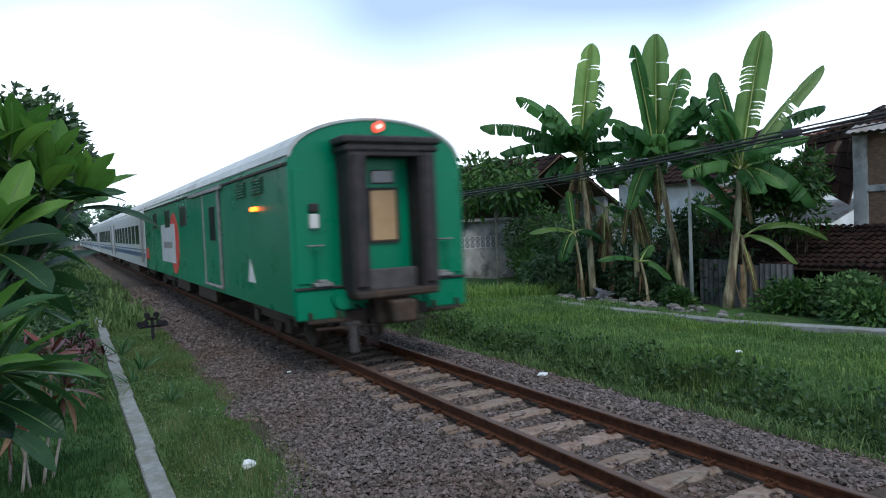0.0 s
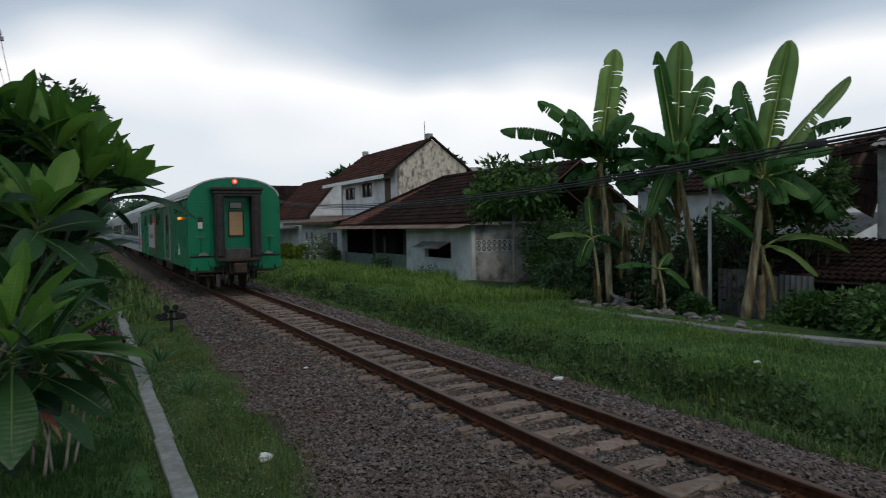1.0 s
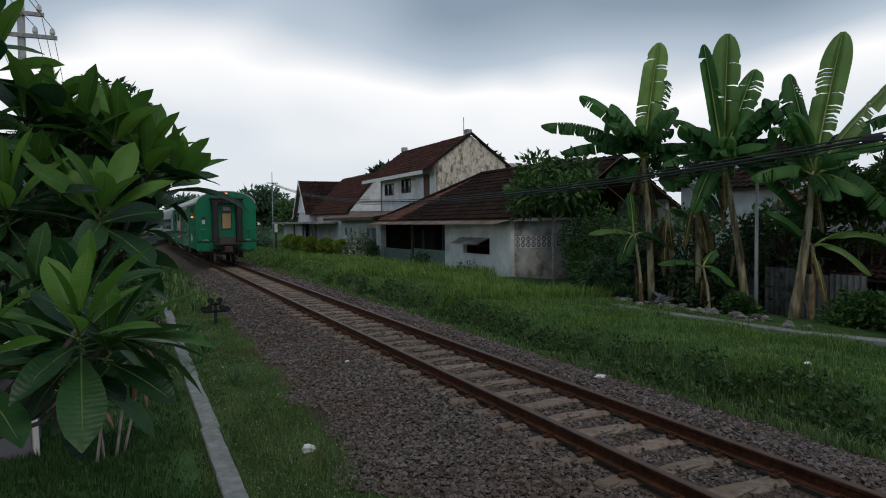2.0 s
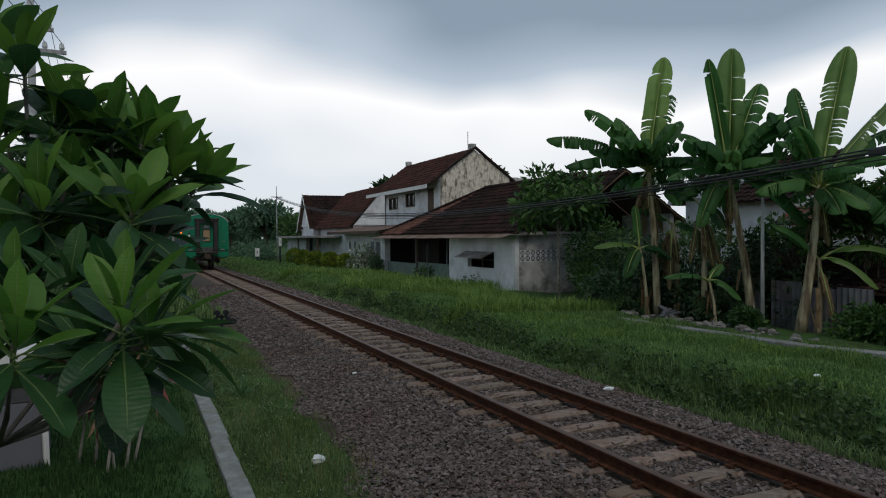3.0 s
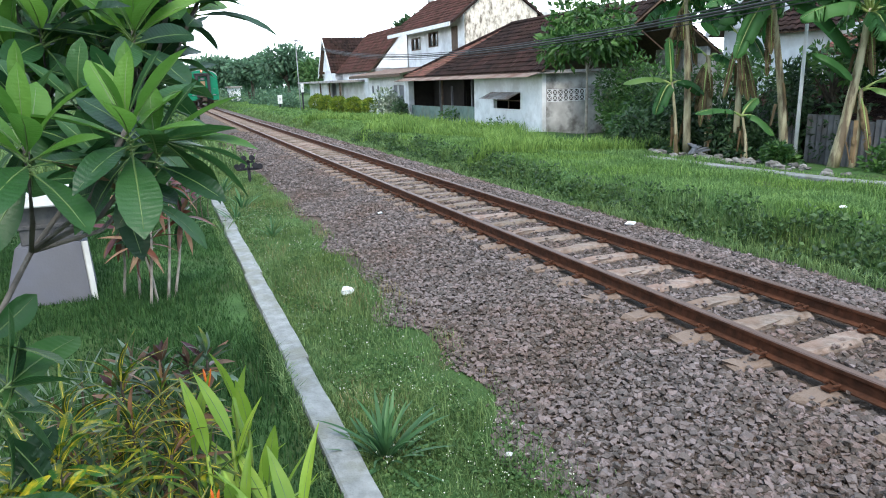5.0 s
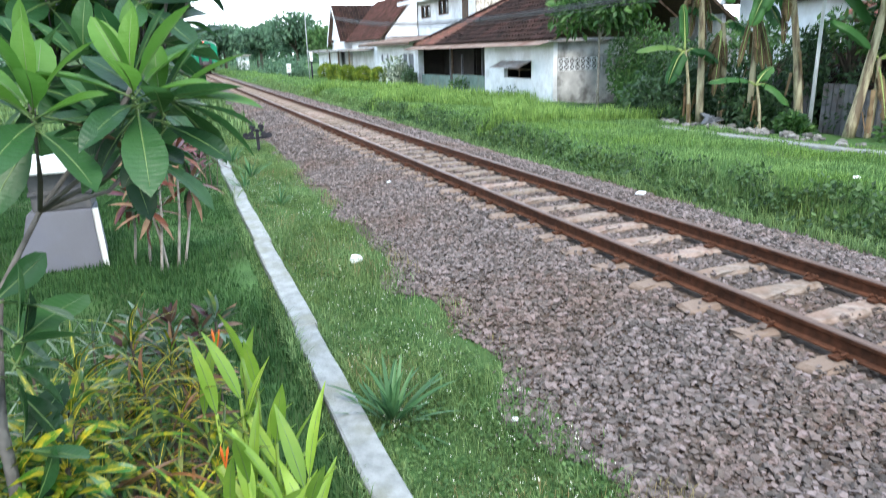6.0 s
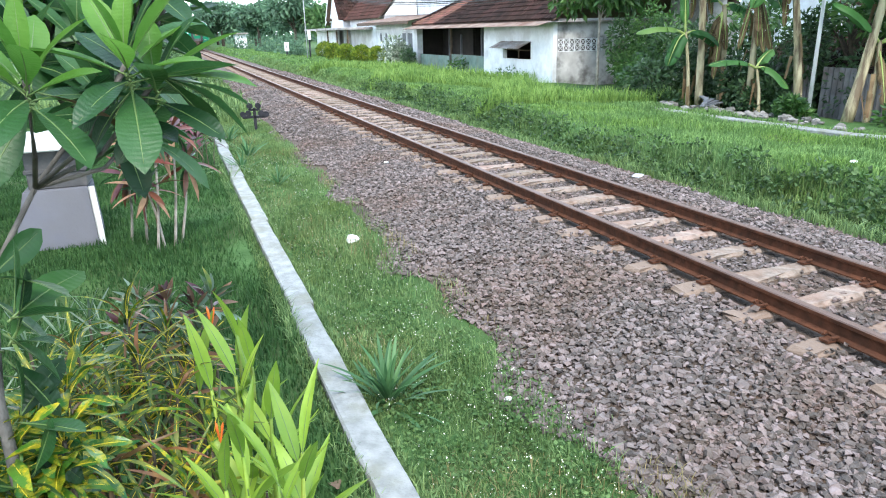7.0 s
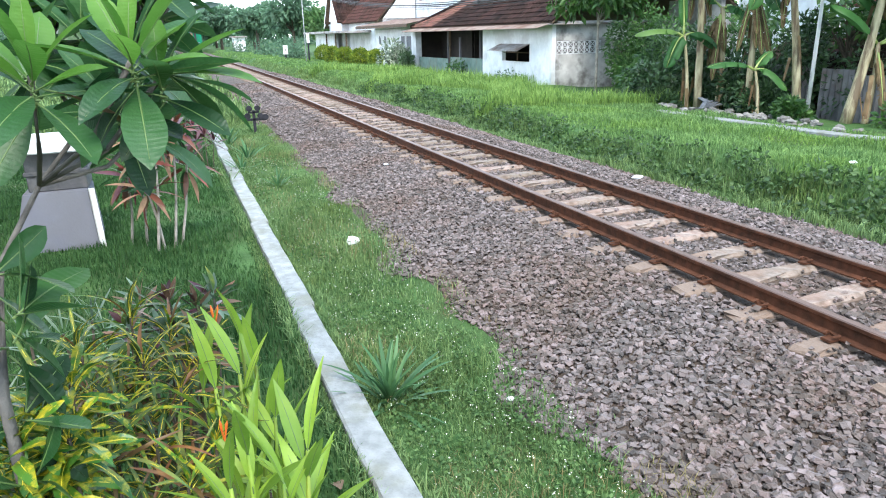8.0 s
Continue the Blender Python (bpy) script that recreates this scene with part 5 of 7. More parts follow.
def make_back_house():
    h = thing("white_back_house", label="white house with an orange tile roof behind the banana plants", category="house")
    each("wall", ((15.6, 15.8, 9.3, 14.6, GZ0, 3.3), (15.8, 22, 14.4, 14.6, GZ0, 3.3), (15.8, 22, 9.3, 9.5, GZ0, 3.3)), PLASTER, h, "white plaster wall")
    tiled_slope("roof_slope", (14.8, 9.0, 2.4), (14.8, 11.8, 2.4), (16.6, 11.8, 3.5), (16.6, 9.0, 3.5), ROOF_ORANGE, h, label="orange clay tile slope")
    part("gable", slab(bmesh.new(), [(15.8, 14.5, 3.3), (22, 14.5, 3.3), (18.9, 14.5, 5.0)], 0.1), PLASTER, h)
    tiled_slope("roof_slope", (15.2, 11.5, 3.2), (15.2, 14.8, 3.2), (18.9, 14.8, 5.1), (18.9, 11.5, 5.1), ROOF_TILE, h)
    part("sheet_roof", slab(bmesh.new(), [(13.6, 6.6, 1.7), (15.5, 6.6, 2.3), (15.5, 11.5, 2.3), (13.6, 11.5, 1.7)], 0.05), SHEET_METAL, h, "pale sheet roof")


make_back_house()
small_house("white_rear_house", "white house with a gable behind the banana plants", 17.4, 22.0, 13.6, 18.4, 3.6, 5.4, True)

fence = thing("sheet_fence", label="grey corrugated sheet fence between banana stems", category="fence")
for y in (6.2, 7.15, 8.1, 9.3, 10.3):
    part("fence_sheet", corrugated(bmesh.new(), (11.3, y, -0.6), (0, 1, 0), (0, 0, 1), 0.92, 1.35 + 0.1 * math.sin(y * 5)), SHEET_GREY, fence)
# ---- banana plants ----
RIGHT, AHEAD = Vector((0.903, -0.429, 0)), Vector((0.429, 0.903, 0))


def banana_leaf(parent, base, across, deep, rise, mat, width=0.62, tear=0.3, arch=0.35, hang=0.5):
    """A banana blade from base to base + (across, deep, rise): a midrib and two halves, torn into strips."""
    base = Vector(base)
    tip = base + RIGHT * across + AHEAD * deep + Vector((0, 0, rise))
    length = (tip - base).length
    ctrl = base.lerp(tip, 0.45) + Vector((0, 0, arch * length * 0.55))
    n = 34
    phase = random.uniform(0, 6.3)

    def at(t):
        return base * (1 - t) ** 2 + ctrl * (2 * t * (1 - t)) + tip * t * t

    def side(t):
        d = (at(min(t + 0.02, 1)) - at(max(t - 0.02, 0))).normalized()
        s = d.cross(Vector((0, 0, 1)))
        flat = max(0.0, 1 - s.length / 0.75)
        s = (s.normalized() if s.length > 0.05 else RIGHT.copy()) * (1 - flat) + RIGHT * flat * (1 if s.dot(RIGHT) >= 0 else -1)
        s.normalize()
        nrm = s.cross(d).normalized()
        if nrm.z < 0 and abs(nrm.z) > 0.2:
            nrm = -nrm
        return s, nrm
    bm = bmesh.new()
    for sgn in (-1, 1):
        torn_last, out_last = True, None
        for i in range(2, n):
            t0, t1 = i / n, (i + 1) / n

            def half(t):
                u = (t - 0.12) / 0.88
                return width / 2 * max(0.02, min(1, 4.5 * u + 0.05)) * max(0.05, max(0, 1 - ((u - 0.72) / 0.285) ** 2) ** 0.5 if u > 0.72 else 1)
            torn = t0 < 0.86 and random.random() < (0.85 * tear + 0.04) * (0.75 + 0.6 * math.sin(9 * t0 + phase + sgn))
            drop = hang * (1.0 + (random.uniform(-0.3, 0.5) if torn or torn_last else 0.0))
            ragged = random.uniform(0.84, 1.05) if torn or torn_last else 1.0
            pts = []
            for t, pull in ((t0, 0.012 * random.uniform(0.2, 1.4) if torn_last else 0), (t1, -0.012 * length * random.random() ** 2 * (1 if torn else 0))):
                s, nrm = side(t)
                w = half(t) * ragged
                c = at(t)
                mid = c + s * sgn * w * 0.55 + nrm * 0.10 * w
                out = c + s * sgn * w * math.cos(drop) - nrm * w * math.sin(drop) * 0.7 - Vector((0, 0, 0.15 * w * drop))
                d = (at(min(t + 0.02, 1)) - at(max(t - 0.02, 0))).normalized()
                pts.append((c, mid + d * pull, out + d * pull * 2))
            if not torn_last and out_last is not None:
                pts[0] = out_last
            (c0, m0, o0), (c1, m1, o1) = pts
            v = [bm.verts.new(p) for p in (c0, m0, o0, c1, m1, o1)]
            bm.faces.new((v[0], v[1], v[4], v[3]))
            bm.faces.new((v[1], v[2], v[5], v[4]))
            torn_last, out_last = torn, (c1, m1, o1)
    bmesh.ops.remove_doubles(bm, verts=bm.verts, dist=0.0005)
    leaf = part("leaf", bm, mat, parent, smooth=True)
    rib = bmesh.new()
    tube(rib, [at(k / 8) for k in range(9)], [0.034 - 0.0037 * k for k in range(9)], 6)
    part("midrib", rib, BANANA_RIB, leaf, smooth=True)
    return leaf


def banana_plant(base, crown, leaves, label, radius=0.13, dead=2):
    plant = thing("banana_plant", label=label, category="banana plant", group="banana plants behind the lawn")
    b, c = Vector(base), Vector(crown)
    bm = bmesh.new()
    steps = 9
    tube(bm, [b.lerp(c, k / steps) + RIGHT * 0.05 * math.sin(3 * k / steps) for k in range(steps + 1)], [radius * 0.8 * (1.12 - 0.5 * k / steps) * random.uniform(0.93, 1.07) for k in range(steps + 1)], 12)
    part("pseudostem", bm, BANANA_STEM, plant, "pale stem with brown dry sheaths", smooth=True)
    for k in range(4):
        # dry sheath strips peeling from the stem
        t, a = random.uniform(0.15, 0.8), random.uniform(0, 6.3)
        o = Vector((math.cos(a), math.sin(a), 0)) * radius * 1.05
        p = b.lerp(c, t)
        sheath = bmesh.new()
        s = Vector((-math.sin(a), math.cos(a), 0)) * 0.05
        slab(sheath, [p + o - s, p + o + s, p + o * 1.9 + s * 0.6 - Vector((0, 0, 0.55)), p + o * 1.9 - s * 0.6 - Vector((0, 0, 0.55))], 0.006)
        part("dry_sheath", sheath, BANANA_DEAD, plant)
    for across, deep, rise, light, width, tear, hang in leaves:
        banana_leaf(plant, c - Vector((0, 0, 0.05)), across, deep, rise, BANANA_BACKLIT if light else BANANA, width, tear, 0.12 if rise > 2.4 else (0.7 if rise < 0 else 0.42), hang)
    if radius > 0.12 and len(leaves) > 6:
        # older leaves filling the crown
        for k in range(14):
            a = 0.9 * k + random.uniform(-0.3, 0.3)
            d = random.uniform(0.9, 1.9)
            banana_leaf(plant, c - Vector((0, 0, 0.1)), d * math.cos(a), d * math.sin(a), random.uniform(-1.0, 1.5), BANANA, random.uniform(0.5, 0.75), random.uniform(0.3, 0.9), 0.5, random.uniform(0.6, 1.2))
    for k in range(dead):
        banana_leaf(plant, c - Vector((0, 0, 0.15)), random.uniform(-0.5, 0.5), random.uniform(-0.5, 0.4), -random.uniform(1.0, 1.8), BANANA_DEAD, 0.28, 0.7, 0.25, 1.1)
    return plant


banana_plant((9.5, 11.5, -0.45), (9.2, 11.55, 4.0), [
    (0.5, 0.1, 3.35, 1, 0.74, 0.2, 0.25), (-1.9, -0.3, 1.75, 0, 0.8, 0.4, 0.5), (-2.95, 0.3, 1.0, 0, 0.7, 0.95, 1.25), (-2.5, -0.6, 0.1, 0, 0.7, 0.35, 0.95),
    (-0.8, 0.5, 1.65, 0, 0.75, 0.25, 0.5), (0.8, 0.4, 2.3, 0, 0.7, 0.6, 0.6), (2.1, -0.6, 0.1, 0, 0.9, 0.12, 0.7), (1.05, 0.3, 1.5, 0, 0.75, 0.4, 0.6), (-0.6, -1.2, 0.5, 0, 0.7, 0.3, 0.7), (0.6, 1.4, 1.0, 0, 0.7, 0.3, 0.6), (0.9, -1.1, 0.2, 0, 0.7, 0.3, 0.7)],
    "tall banana plant with torn leaves and one upright pale leaf", 0.13, 4)
banana_plant((10.36, 8.82, -0.5), (9.75, 9.1, 3.65), [
    (-0.6, -0.2, 3.05, 0, 0.5, 0.05, 0.7), (0.15, 0.1, 3.4, 1, 0.8, 0.15, 0.2), (0.95, 0.3, 2.5, 0, 0.8, 0.25, 0.4), (-1.0, -0.6, -1.35, 0, 0.65, 0.15, 0.9), (2.0, -0.4, -1.5, 0, 0.7, 0.15, 0.8),
    (1.2, -0.8, 1.2, 0, 0.8, 0.3, 0.6), (-1.3, -0.5, 0.9, 0, 0.8, 0.3, 0.7), (0.5, 1.3, 1.6, 0, 0.75, 0.3, 0.6), (-0.9, 1.1, 1.3, 0, 0.75, 0.3, 0.6), (1.8, 0.5, 1.5, 0, 0.75, 0.5, 0.7), (0.6, -1.3, 0.3, 0, 0.75, 0.3, 0.7)],
    "tall banana plant with a yellowed stem and broad leaves", 0.13, 3)
banana_plant((10.42, 7.5, -0.5), (10.85, 7.3, 3.25), [
    (0.75, 0.1, 3.5, 1, 0.76, 0.6, 0.35), (-0.5, 0.2, 2.5, 0, 0.7, 0.7, 0.5), (2.4, 0.2, 2.6, 1, 0.62, 0.55, 0.7), (2.7, 0.6, 1.6, 0, 0.65, 0.35, 1.0), (1.75, -0.4, -1.1, 0, 0.95, 0.3, 0.9),
    (-0.2, 0.9, 2.3, 0, 0.75, 0.4, 0.5), (-1.15, 0.2, 1.9, 0, 0.75, 0.45, 0.7), (1.3, 1.0, 0.7, 0, 0.75, 0.3, 0.7), (-0.9, -0.7, 1.4, 0, 0.75, 0.3, 0.6), (-1.6, 0.3, 0.6, 0, 0.75, 0.3, 0.7)],
    "tall banana plant with a shredded pale leaf standing upright", 0.15)
banana_plant((10.75, 7.25, -0.5), (10.85, 7.3, 1.45), [(2.1, -0.3, -0.15, 1, 0.55, 0.05, 0.5), (1.1, -0.6, -0.7, 1, 0.45, 0.05, 0.6), (-1.1, 0.2, 0.9, 0, 0.5, 0.1, 0.6)], "young banana plant leaning on an older stem", 0.09, 1)
banana_plant((8.85, 11.2, -0.4), (8.65, 11.3, 1.7), [(-1.35, -0.2, 0.05, 1, 0.5, 0.05, 0.5), (-0.5, -0.4, -0.8, 0, 0.5, 0.05, 0.6), (-0.1, 0.1, 1.25, 0, 0.35, 0.0, 0.9), (1.0, 0.3, -0.35, 0, 0.5, 0.1, 0.6)], "small banana plant with a thin yellow stem", 0.07, 0)
banana_plant((9.6, 9.4, -0.45), (9.45, 9.5, 0.85), [(-1.25, -0.2, 0.1, 0, 0.45, 0.05, 0.5), (0.75, -0.3, -0.5, 0, 0.45, 0.05, 0.6), (0.4, 0.1, 0.45, 0, 0.4, 0, 0.6)], "banana sucker among the older stems", 0.06, 0)
banana_plant((9.9, 10.1, -0.45), (9.85, 10.15, 2.9), [(-0.8, 0.9, 0.6, 0, 0.55, 0.4, 0.8), (0.9, 0.8, 0.8, 0, 0.55, 0.4, 0.8), (0.3, -0.9, -0.6, 0, 0.5, 0.4, 0.9)], "grey-stemmed banana plant with hanging dry leaves", 0.11, 7)
banana_plant((9.9, 11.1, -0.45), (9.8, 11.2, 2.4), [(-0.9, 0.6, 0.5, 0, 0.55, 0.4, 0.8), (0.8, -0.6, -0.5, 0, 0.5, 0.4, 0.9)], "old banana stem wrapped in brown dry leaves", 0.12, 8)

# ---- trees and bushes ----


def tree(name, label, base, height, radius, n, leaf, mat, trunk_r=0.15, seed=1, squash=0.8, group="", bark=None, clumps=9):
    """Trunk, limbs and a crown of leaf clumps with gaps."""
    rs = random.Random(seed)
    t = thing(name, label=label, category="tree", group=group)
    b = Vector(base)
    top = b + Vector((0, 0, height - radius * squash))
    bm = bmesh.new()
    tube(bm, [b - Vector((0, 0, 0.1)), b.lerp(top, 0.35) + Vector((0.1 * trunk_r, 0.4 * trunk_r, 0)), b.lerp(top, 0.7), top], [trunk_r * 1.25, trunk_r, trunk_r * 0.75, trunk_r * 0.4], 9)
    part("trunk", bm, bark or BARK, t, smooth=True)
    centres, radii = [], []
    for k in range(clumps):
        a, e = 2.4 * k + rs.uniform(-0.4, 0.4), rs.uniform(-0.55, 0.95)
        d = Vector((math.cos(a) * math.cos(e), math.sin(a) * math.cos(e), math.sin(e) * squash)) * radius * rs.uniform(0.45, 0.72)
        c = top + d
        centres.append(c[:])
        rr = radius * rs.uniform(0.3, 0.5)
        radii.append((rr, rr, rr * 0.8))
        lb = bmesh.new()
        s = b.lerp(top, rs.uniform(0.55, 0.95))
        tube(lb, [s, s.lerp(c, 0.5) + Vector((0, 0, 0.1 * radius)), c], [trunk_r * 0.45, trunk_r * 0.28, trunk_r * 0.1], 6)
        part("limb", lb, bark or BARK, t)
    leaf_cloud("crown", centres, radii, n, leaf, mat, t, 0.35)
    return t


def bush(name, label, centre, radii, n, leaf, mat, group="", hollow=0.6):
    t = thing(name, label=label, category="bush", group=group)
    c = Vector(centre)
    rs = random.Random(int(abs(c.x * 31 + c.y * 17)))
    cs, rr = [], []
    for k in range(6):
        o = Vector((rs.uniform(-0.5, 0.5) * radii[0], rs.uniform(-0.5, 0.5) * radii[1], rs.uniform(-0.45, 0.4) * radii[2]))
        cs.append((c + o)[:])
        f = rs.uniform(0.5, 0.75)
        rr.append((radii[0] * f, radii[1] * f, radii[2] * f))
    for k in range(4):
        a = rs.uniform(0, 6.3)
        foot = Vector((c.x + 0.1 * math.cos(a), c.y + 0.1 * math.sin(a), float(ground_z(c.x, c.y)) - 0.05))
        bm = tube(bmesh.new(), [foot, foot.lerp(Vector(cs[k]), 0.6), cs[k]], [0.03, 0.02, 0.008], 5)
        part("stem", bm, BARK, t)
    leaf_cloud("foliage", cs, rr, n, leaf, mat, t, hollow)
    return t


tree("mango_tree", "dense dark green mango tree behind the garden", (-6.4, 27.5, -0.4), 8.5, 3.8, 9000, 0.42, FOLIAGE_DARK, 0.3, 3, 0.95, clumps=16)
tree("papaya_tree", "leafy light-barked tree beside the house wall", (9.9, 17.2, -0.5), 5.5, 1.75, 2400, 0.3, FOLIAGE, 0.05, 5, 0.9, bark=BARK_PALE, clumps=12)
tree("garden_tree", "dark leafy tree behind the banana plants", (12.8, 13.0, -0.5), 3.3, 1.3, 700, 0.24, FOLIAGE, 0.1, 8, 0.9, clumps=9)
tree("garden_tree", "dark leafy tree behind the banana plants", (12.4, 9.2, -0.5), 3.4, 1.2, 700, 0.24, FOLIAGE, 0.12, 9, 0.9, clumps=12)
tree("garden_tree", "leafy tree over the brick lean-to", (12.9, 7.4, -0.5), 4.3, 1.5, 2600, 0.24, FOLIAGE, 0.1, 10, 0.8, clumps=10)
for k, (x, y, z, rx, ry, rz, mat) in enumerate(((9.7, 14.2, 0.1, 0.7, 0.7, 0.9, FOLIAGE), (10.3, 15.0, 0.3, 0.8, 0.8, 1.1, FOLIAGE), (11.6, 16.0, 0.9, 1.0, 1.0, 1.6, FOLIAGE), (10.8, 14.5, 0.7, 1.0, 0.9, 1.6, FOLIAGE_DARK), (12.0, 13.4, 0.4, 1.0, 1.2, 1.1, FOLIAGE_DARK), (12.2, 15.2, 0.8, 1.1, 1.2, 1.3, FOLIAGE), (12.3, 11.6, 0.5, 0.9, 1.1, 1.1, FOLIAGE_DARK), (12.0, 9.4, 0.4, 0.8, 1.0, 1.1, FOLIAGE_DARK), (12.3, 17.6, 1.1, 0.8, 0.9, 1.7, FOLIAGE), (12.6, 19.3, 0.8, 0.95, 0.8, 1.6, FOLIAGE), (11.9, 18.0, 0.1, 0.6, 0.6, 0.9, FOLIAGE), (13.6, 20.4, 0.9, 0.9, 0.8, 1.7, FOLIAGE_DARK), (10.2, 11.0, 0.3, 0.5, 0.6, 0.8, FOLIAGE_DARK), (10.0, 12.3, 0.8, 0.6, 0.7, 1.4, FOLIAGE_DARK), (9.9, 9.9, 0.0, 0.45, 0.5, 0.5, FOLIAGE_DARK), (9.6, 8.3, -0.2, 0.4, 0.5, 0.4, FOLIAGE), (11.4, 9.6, 0.9, 0.6, 0.6, 1.4, FOLIAGE_DARK), (11.6, 8.4, 0.4, 0.6, 0.8, 1.0, FOLIAGE_DARK), (12.2, 6.6, 1.9, 0.8, 1.0, 0.9, FOLIAGE), (10.5, 12.6, 0.3, 0.7, 0.8, 1.0, FOLIAGE_DARK), (10.9, 10.4, 0.3, 0.6, 0.8, 1.0, FOLIAGE_DARK),
                                                (9.2, 13.1, 0.1, 0.8, 0.8, 0.8, FOLIAGE_DARK), (11.6, 12.4, 0.7, 0.9, 1.0, 1.5, FOLIAGE_DARK), (11.9, 10.9, 0.6, 0.8, 0.8, 1.4, FOLIAGE_DARK), (13.4, 18.5, 0.6, 0.8, 1.0, 1.2, FOLIAGE),
                                                (10.7, 6.0, -0.05, 0.6, 0.7, 0.55, FOLIAGE), (10.6, 4.6, 0.0, 0.7, 0.8, 0.6, FOLIAGE_LIGHT), (10.2, 3.4, -0.05, 0.7, 0.8, 0.6, FOLIAGE), (9.0, 12.2, -0.2, 0.5, 0.6, 0.4, FOLIAGE_DARK))):
    bush("shrub", "dense green shrub at the foot of the banana plants", (x, y, z), (rx, ry, rz), 450 if x > 11.5 and y < 16 else 1200, 0.18, mat, "shrubs behind the lawn")
# clipped hedge balls, variegated shrub and fig before the houses
for x, y, r in ((9.5, 61.0, 0.9), (9.0, 55.4, 0.82), (8.9, 50.6, 0.8), (9.1, 46.6, 0.76), (9.7, 44.4, 0.66)):
    ball = thing("hedge_ball", label="clipped yellow-green hedge ball in front of a house", category="bush", group="hedge balls before the houses")
    part("stem", tube(bmesh.new(), [(x, y, -0.75), (x, y, -0.2), (x, y, 0.4)], [0.06, 0.05, 0.03], 6), BARK, ball)
    leaf_cloud("foliage", [(x, y, 0.28)], [(r * 0.85, r * 0.85, r * 0.8)], 3200, 0.17, TOPIARY, ball, 0.72)
bush("variegated_shrub", "shrub with white variegated leaves before a white wall", (9.8, 41.0, 0.45), (1.2, 1.3, 1.25), 1500, 0.26, VARIEGATED)
bush("dark_shrub", "dark green shrub beside a white column", (10.3, 38.9, 0.0), (0.6, 0.8, 0.9), 800, 0.2, FOLIAGE_DARK)
bush("wall_weed", "straggly weed against the white store wall", (10.55, 25.4, -0.35), (0.4, 1.3, 0.5), 260, 0.14, FOLIAGE)
bush("wall_weed", "green weed before the corrugated gate", (10.4, 31.5, -0.2), (0.5, 0.8, 0.75), 420, 0.16, FOLIAGE)
# distance: most trees here carry the haze in their leaf colour
FAR = ((13.0, 96, 8.5, 4.0, FOLIAGE_HAZED), (16.2, 90, 6.6, 3.2, FOLIAGE_LIGHT), (20, 88, 7.0, 3.6, FOLIAGE_HAZED), (10.0, 112, 8.2, 3.6, FOLIAGE_HAZED), (5.8, 130, 9.0, 4.2, FOLIAGE_HAZED), (-4.6, 125, 9.5, 4.6, FOLIAGE_HAZED), (-5.2, 88, 8, 3.2, FOLIAGE_HAZED),
       (1.0 + 6, 160, 10, 5, FOLIAGE_HAZED), (14, 150, 10, 5, FOLIAGE_HAZED), (25, 110, 9, 5, FOLIAGE_HAZED), (-11, 100, 10, 5, FOLIAGE_HAZED), (-6.5, 60, 6.5, 2.6, FOLIAGE), (-8.5, 45, 7, 3.2, FOLIAGE_DARK), (21, 62, 9.5, 3.5, FOLIAGE_DARK), (24, 52, 10.3, 3.2, FOLIAGE_DARK))
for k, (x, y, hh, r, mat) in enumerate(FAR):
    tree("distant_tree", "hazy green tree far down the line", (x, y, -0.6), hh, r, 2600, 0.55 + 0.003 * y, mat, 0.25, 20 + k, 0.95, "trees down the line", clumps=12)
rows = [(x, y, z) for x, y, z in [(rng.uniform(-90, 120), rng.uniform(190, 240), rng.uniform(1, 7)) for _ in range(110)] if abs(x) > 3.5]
wood = leaf_cloud("far_wood", rows, [(7, 5, rng.uniform(3, 5.5)) for _ in rows], 24000, 1.5, FOLIAGE_HAZED, None, 0.6, "hazy line of trees on the horizon", "stuff")
wood["category"] = "trees"
for k, (x, y, z, r) in enumerate(((-4.6, 13.5, 0.0, 0.6), (-4.9, 17.5, 0.1, 0.8), (-4.4, 21, 0.1, 0.9), (-4.8, 26, 0.3, 1.2), (-5.0, 33, 0.4, 1.4), (-5.2, 42, 0.5, 1.6), (-5.4, 54, 0.6, 1.8), (-5.4, 70, 0.6, 2.0))):
    bush("trackside_bush", "leafy green bush beside the track bed", (x, y, z), (r, r * 1.5, r * 0.9), 900, 0.16 + 0.01 * k, FOLIAGE if k % 2 else FOLIAGE_DARK, "bushes along the garden side")
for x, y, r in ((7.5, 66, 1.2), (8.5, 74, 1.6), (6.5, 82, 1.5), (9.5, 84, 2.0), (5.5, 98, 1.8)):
    bush("trackside_bush", "leafy green bush beside the far track", (x, y, 0.2), (r, r * 1.6, r * 0.9), 900, 0.3, FOLIAGE_HAZED, "bushes along the far side")
# broad weeds on the ditch bank
cl = [(rng.uniform(2.6, 3.35), y, 0) for y in np.arange(-1.0, 24, 0.11)]
cl = [(x, y, float(ground_z(x, y)) + 0.08) for x, y, _ in cl]
tagged(leaf_cloud("bank_weeds", cl, [(0.22, 0.24, 0.13)] * len(cl), 13000, 0.075, WEED, None, 0.3, aspect=0.7), "broad-leaved dark weeds on the ditch bank", "weeds", kind="stuff")
cl = [(rng.uniform(-3.7, -2.7), rng.uniform(-2, 14)) for _ in range(120)]
cl = [(x, y, float(ground_z(x, y)) + 0.03) for x, y in cl]
tagged(leaf_cloud("verge_weeds", cl, [(0.2, 0.22, 0.06)] * len(cl), 22000, 0.03, CLOVER, None, 0.2, aspect=0.7), "small-leaved weeds in the grass verge", "weeds", kind="stuff")
fx, fy = rng.uniform(-3.6, -2.6, 1700), -2.0 + 11 * rng.uniform(0, 1, 1700) ** 1.4
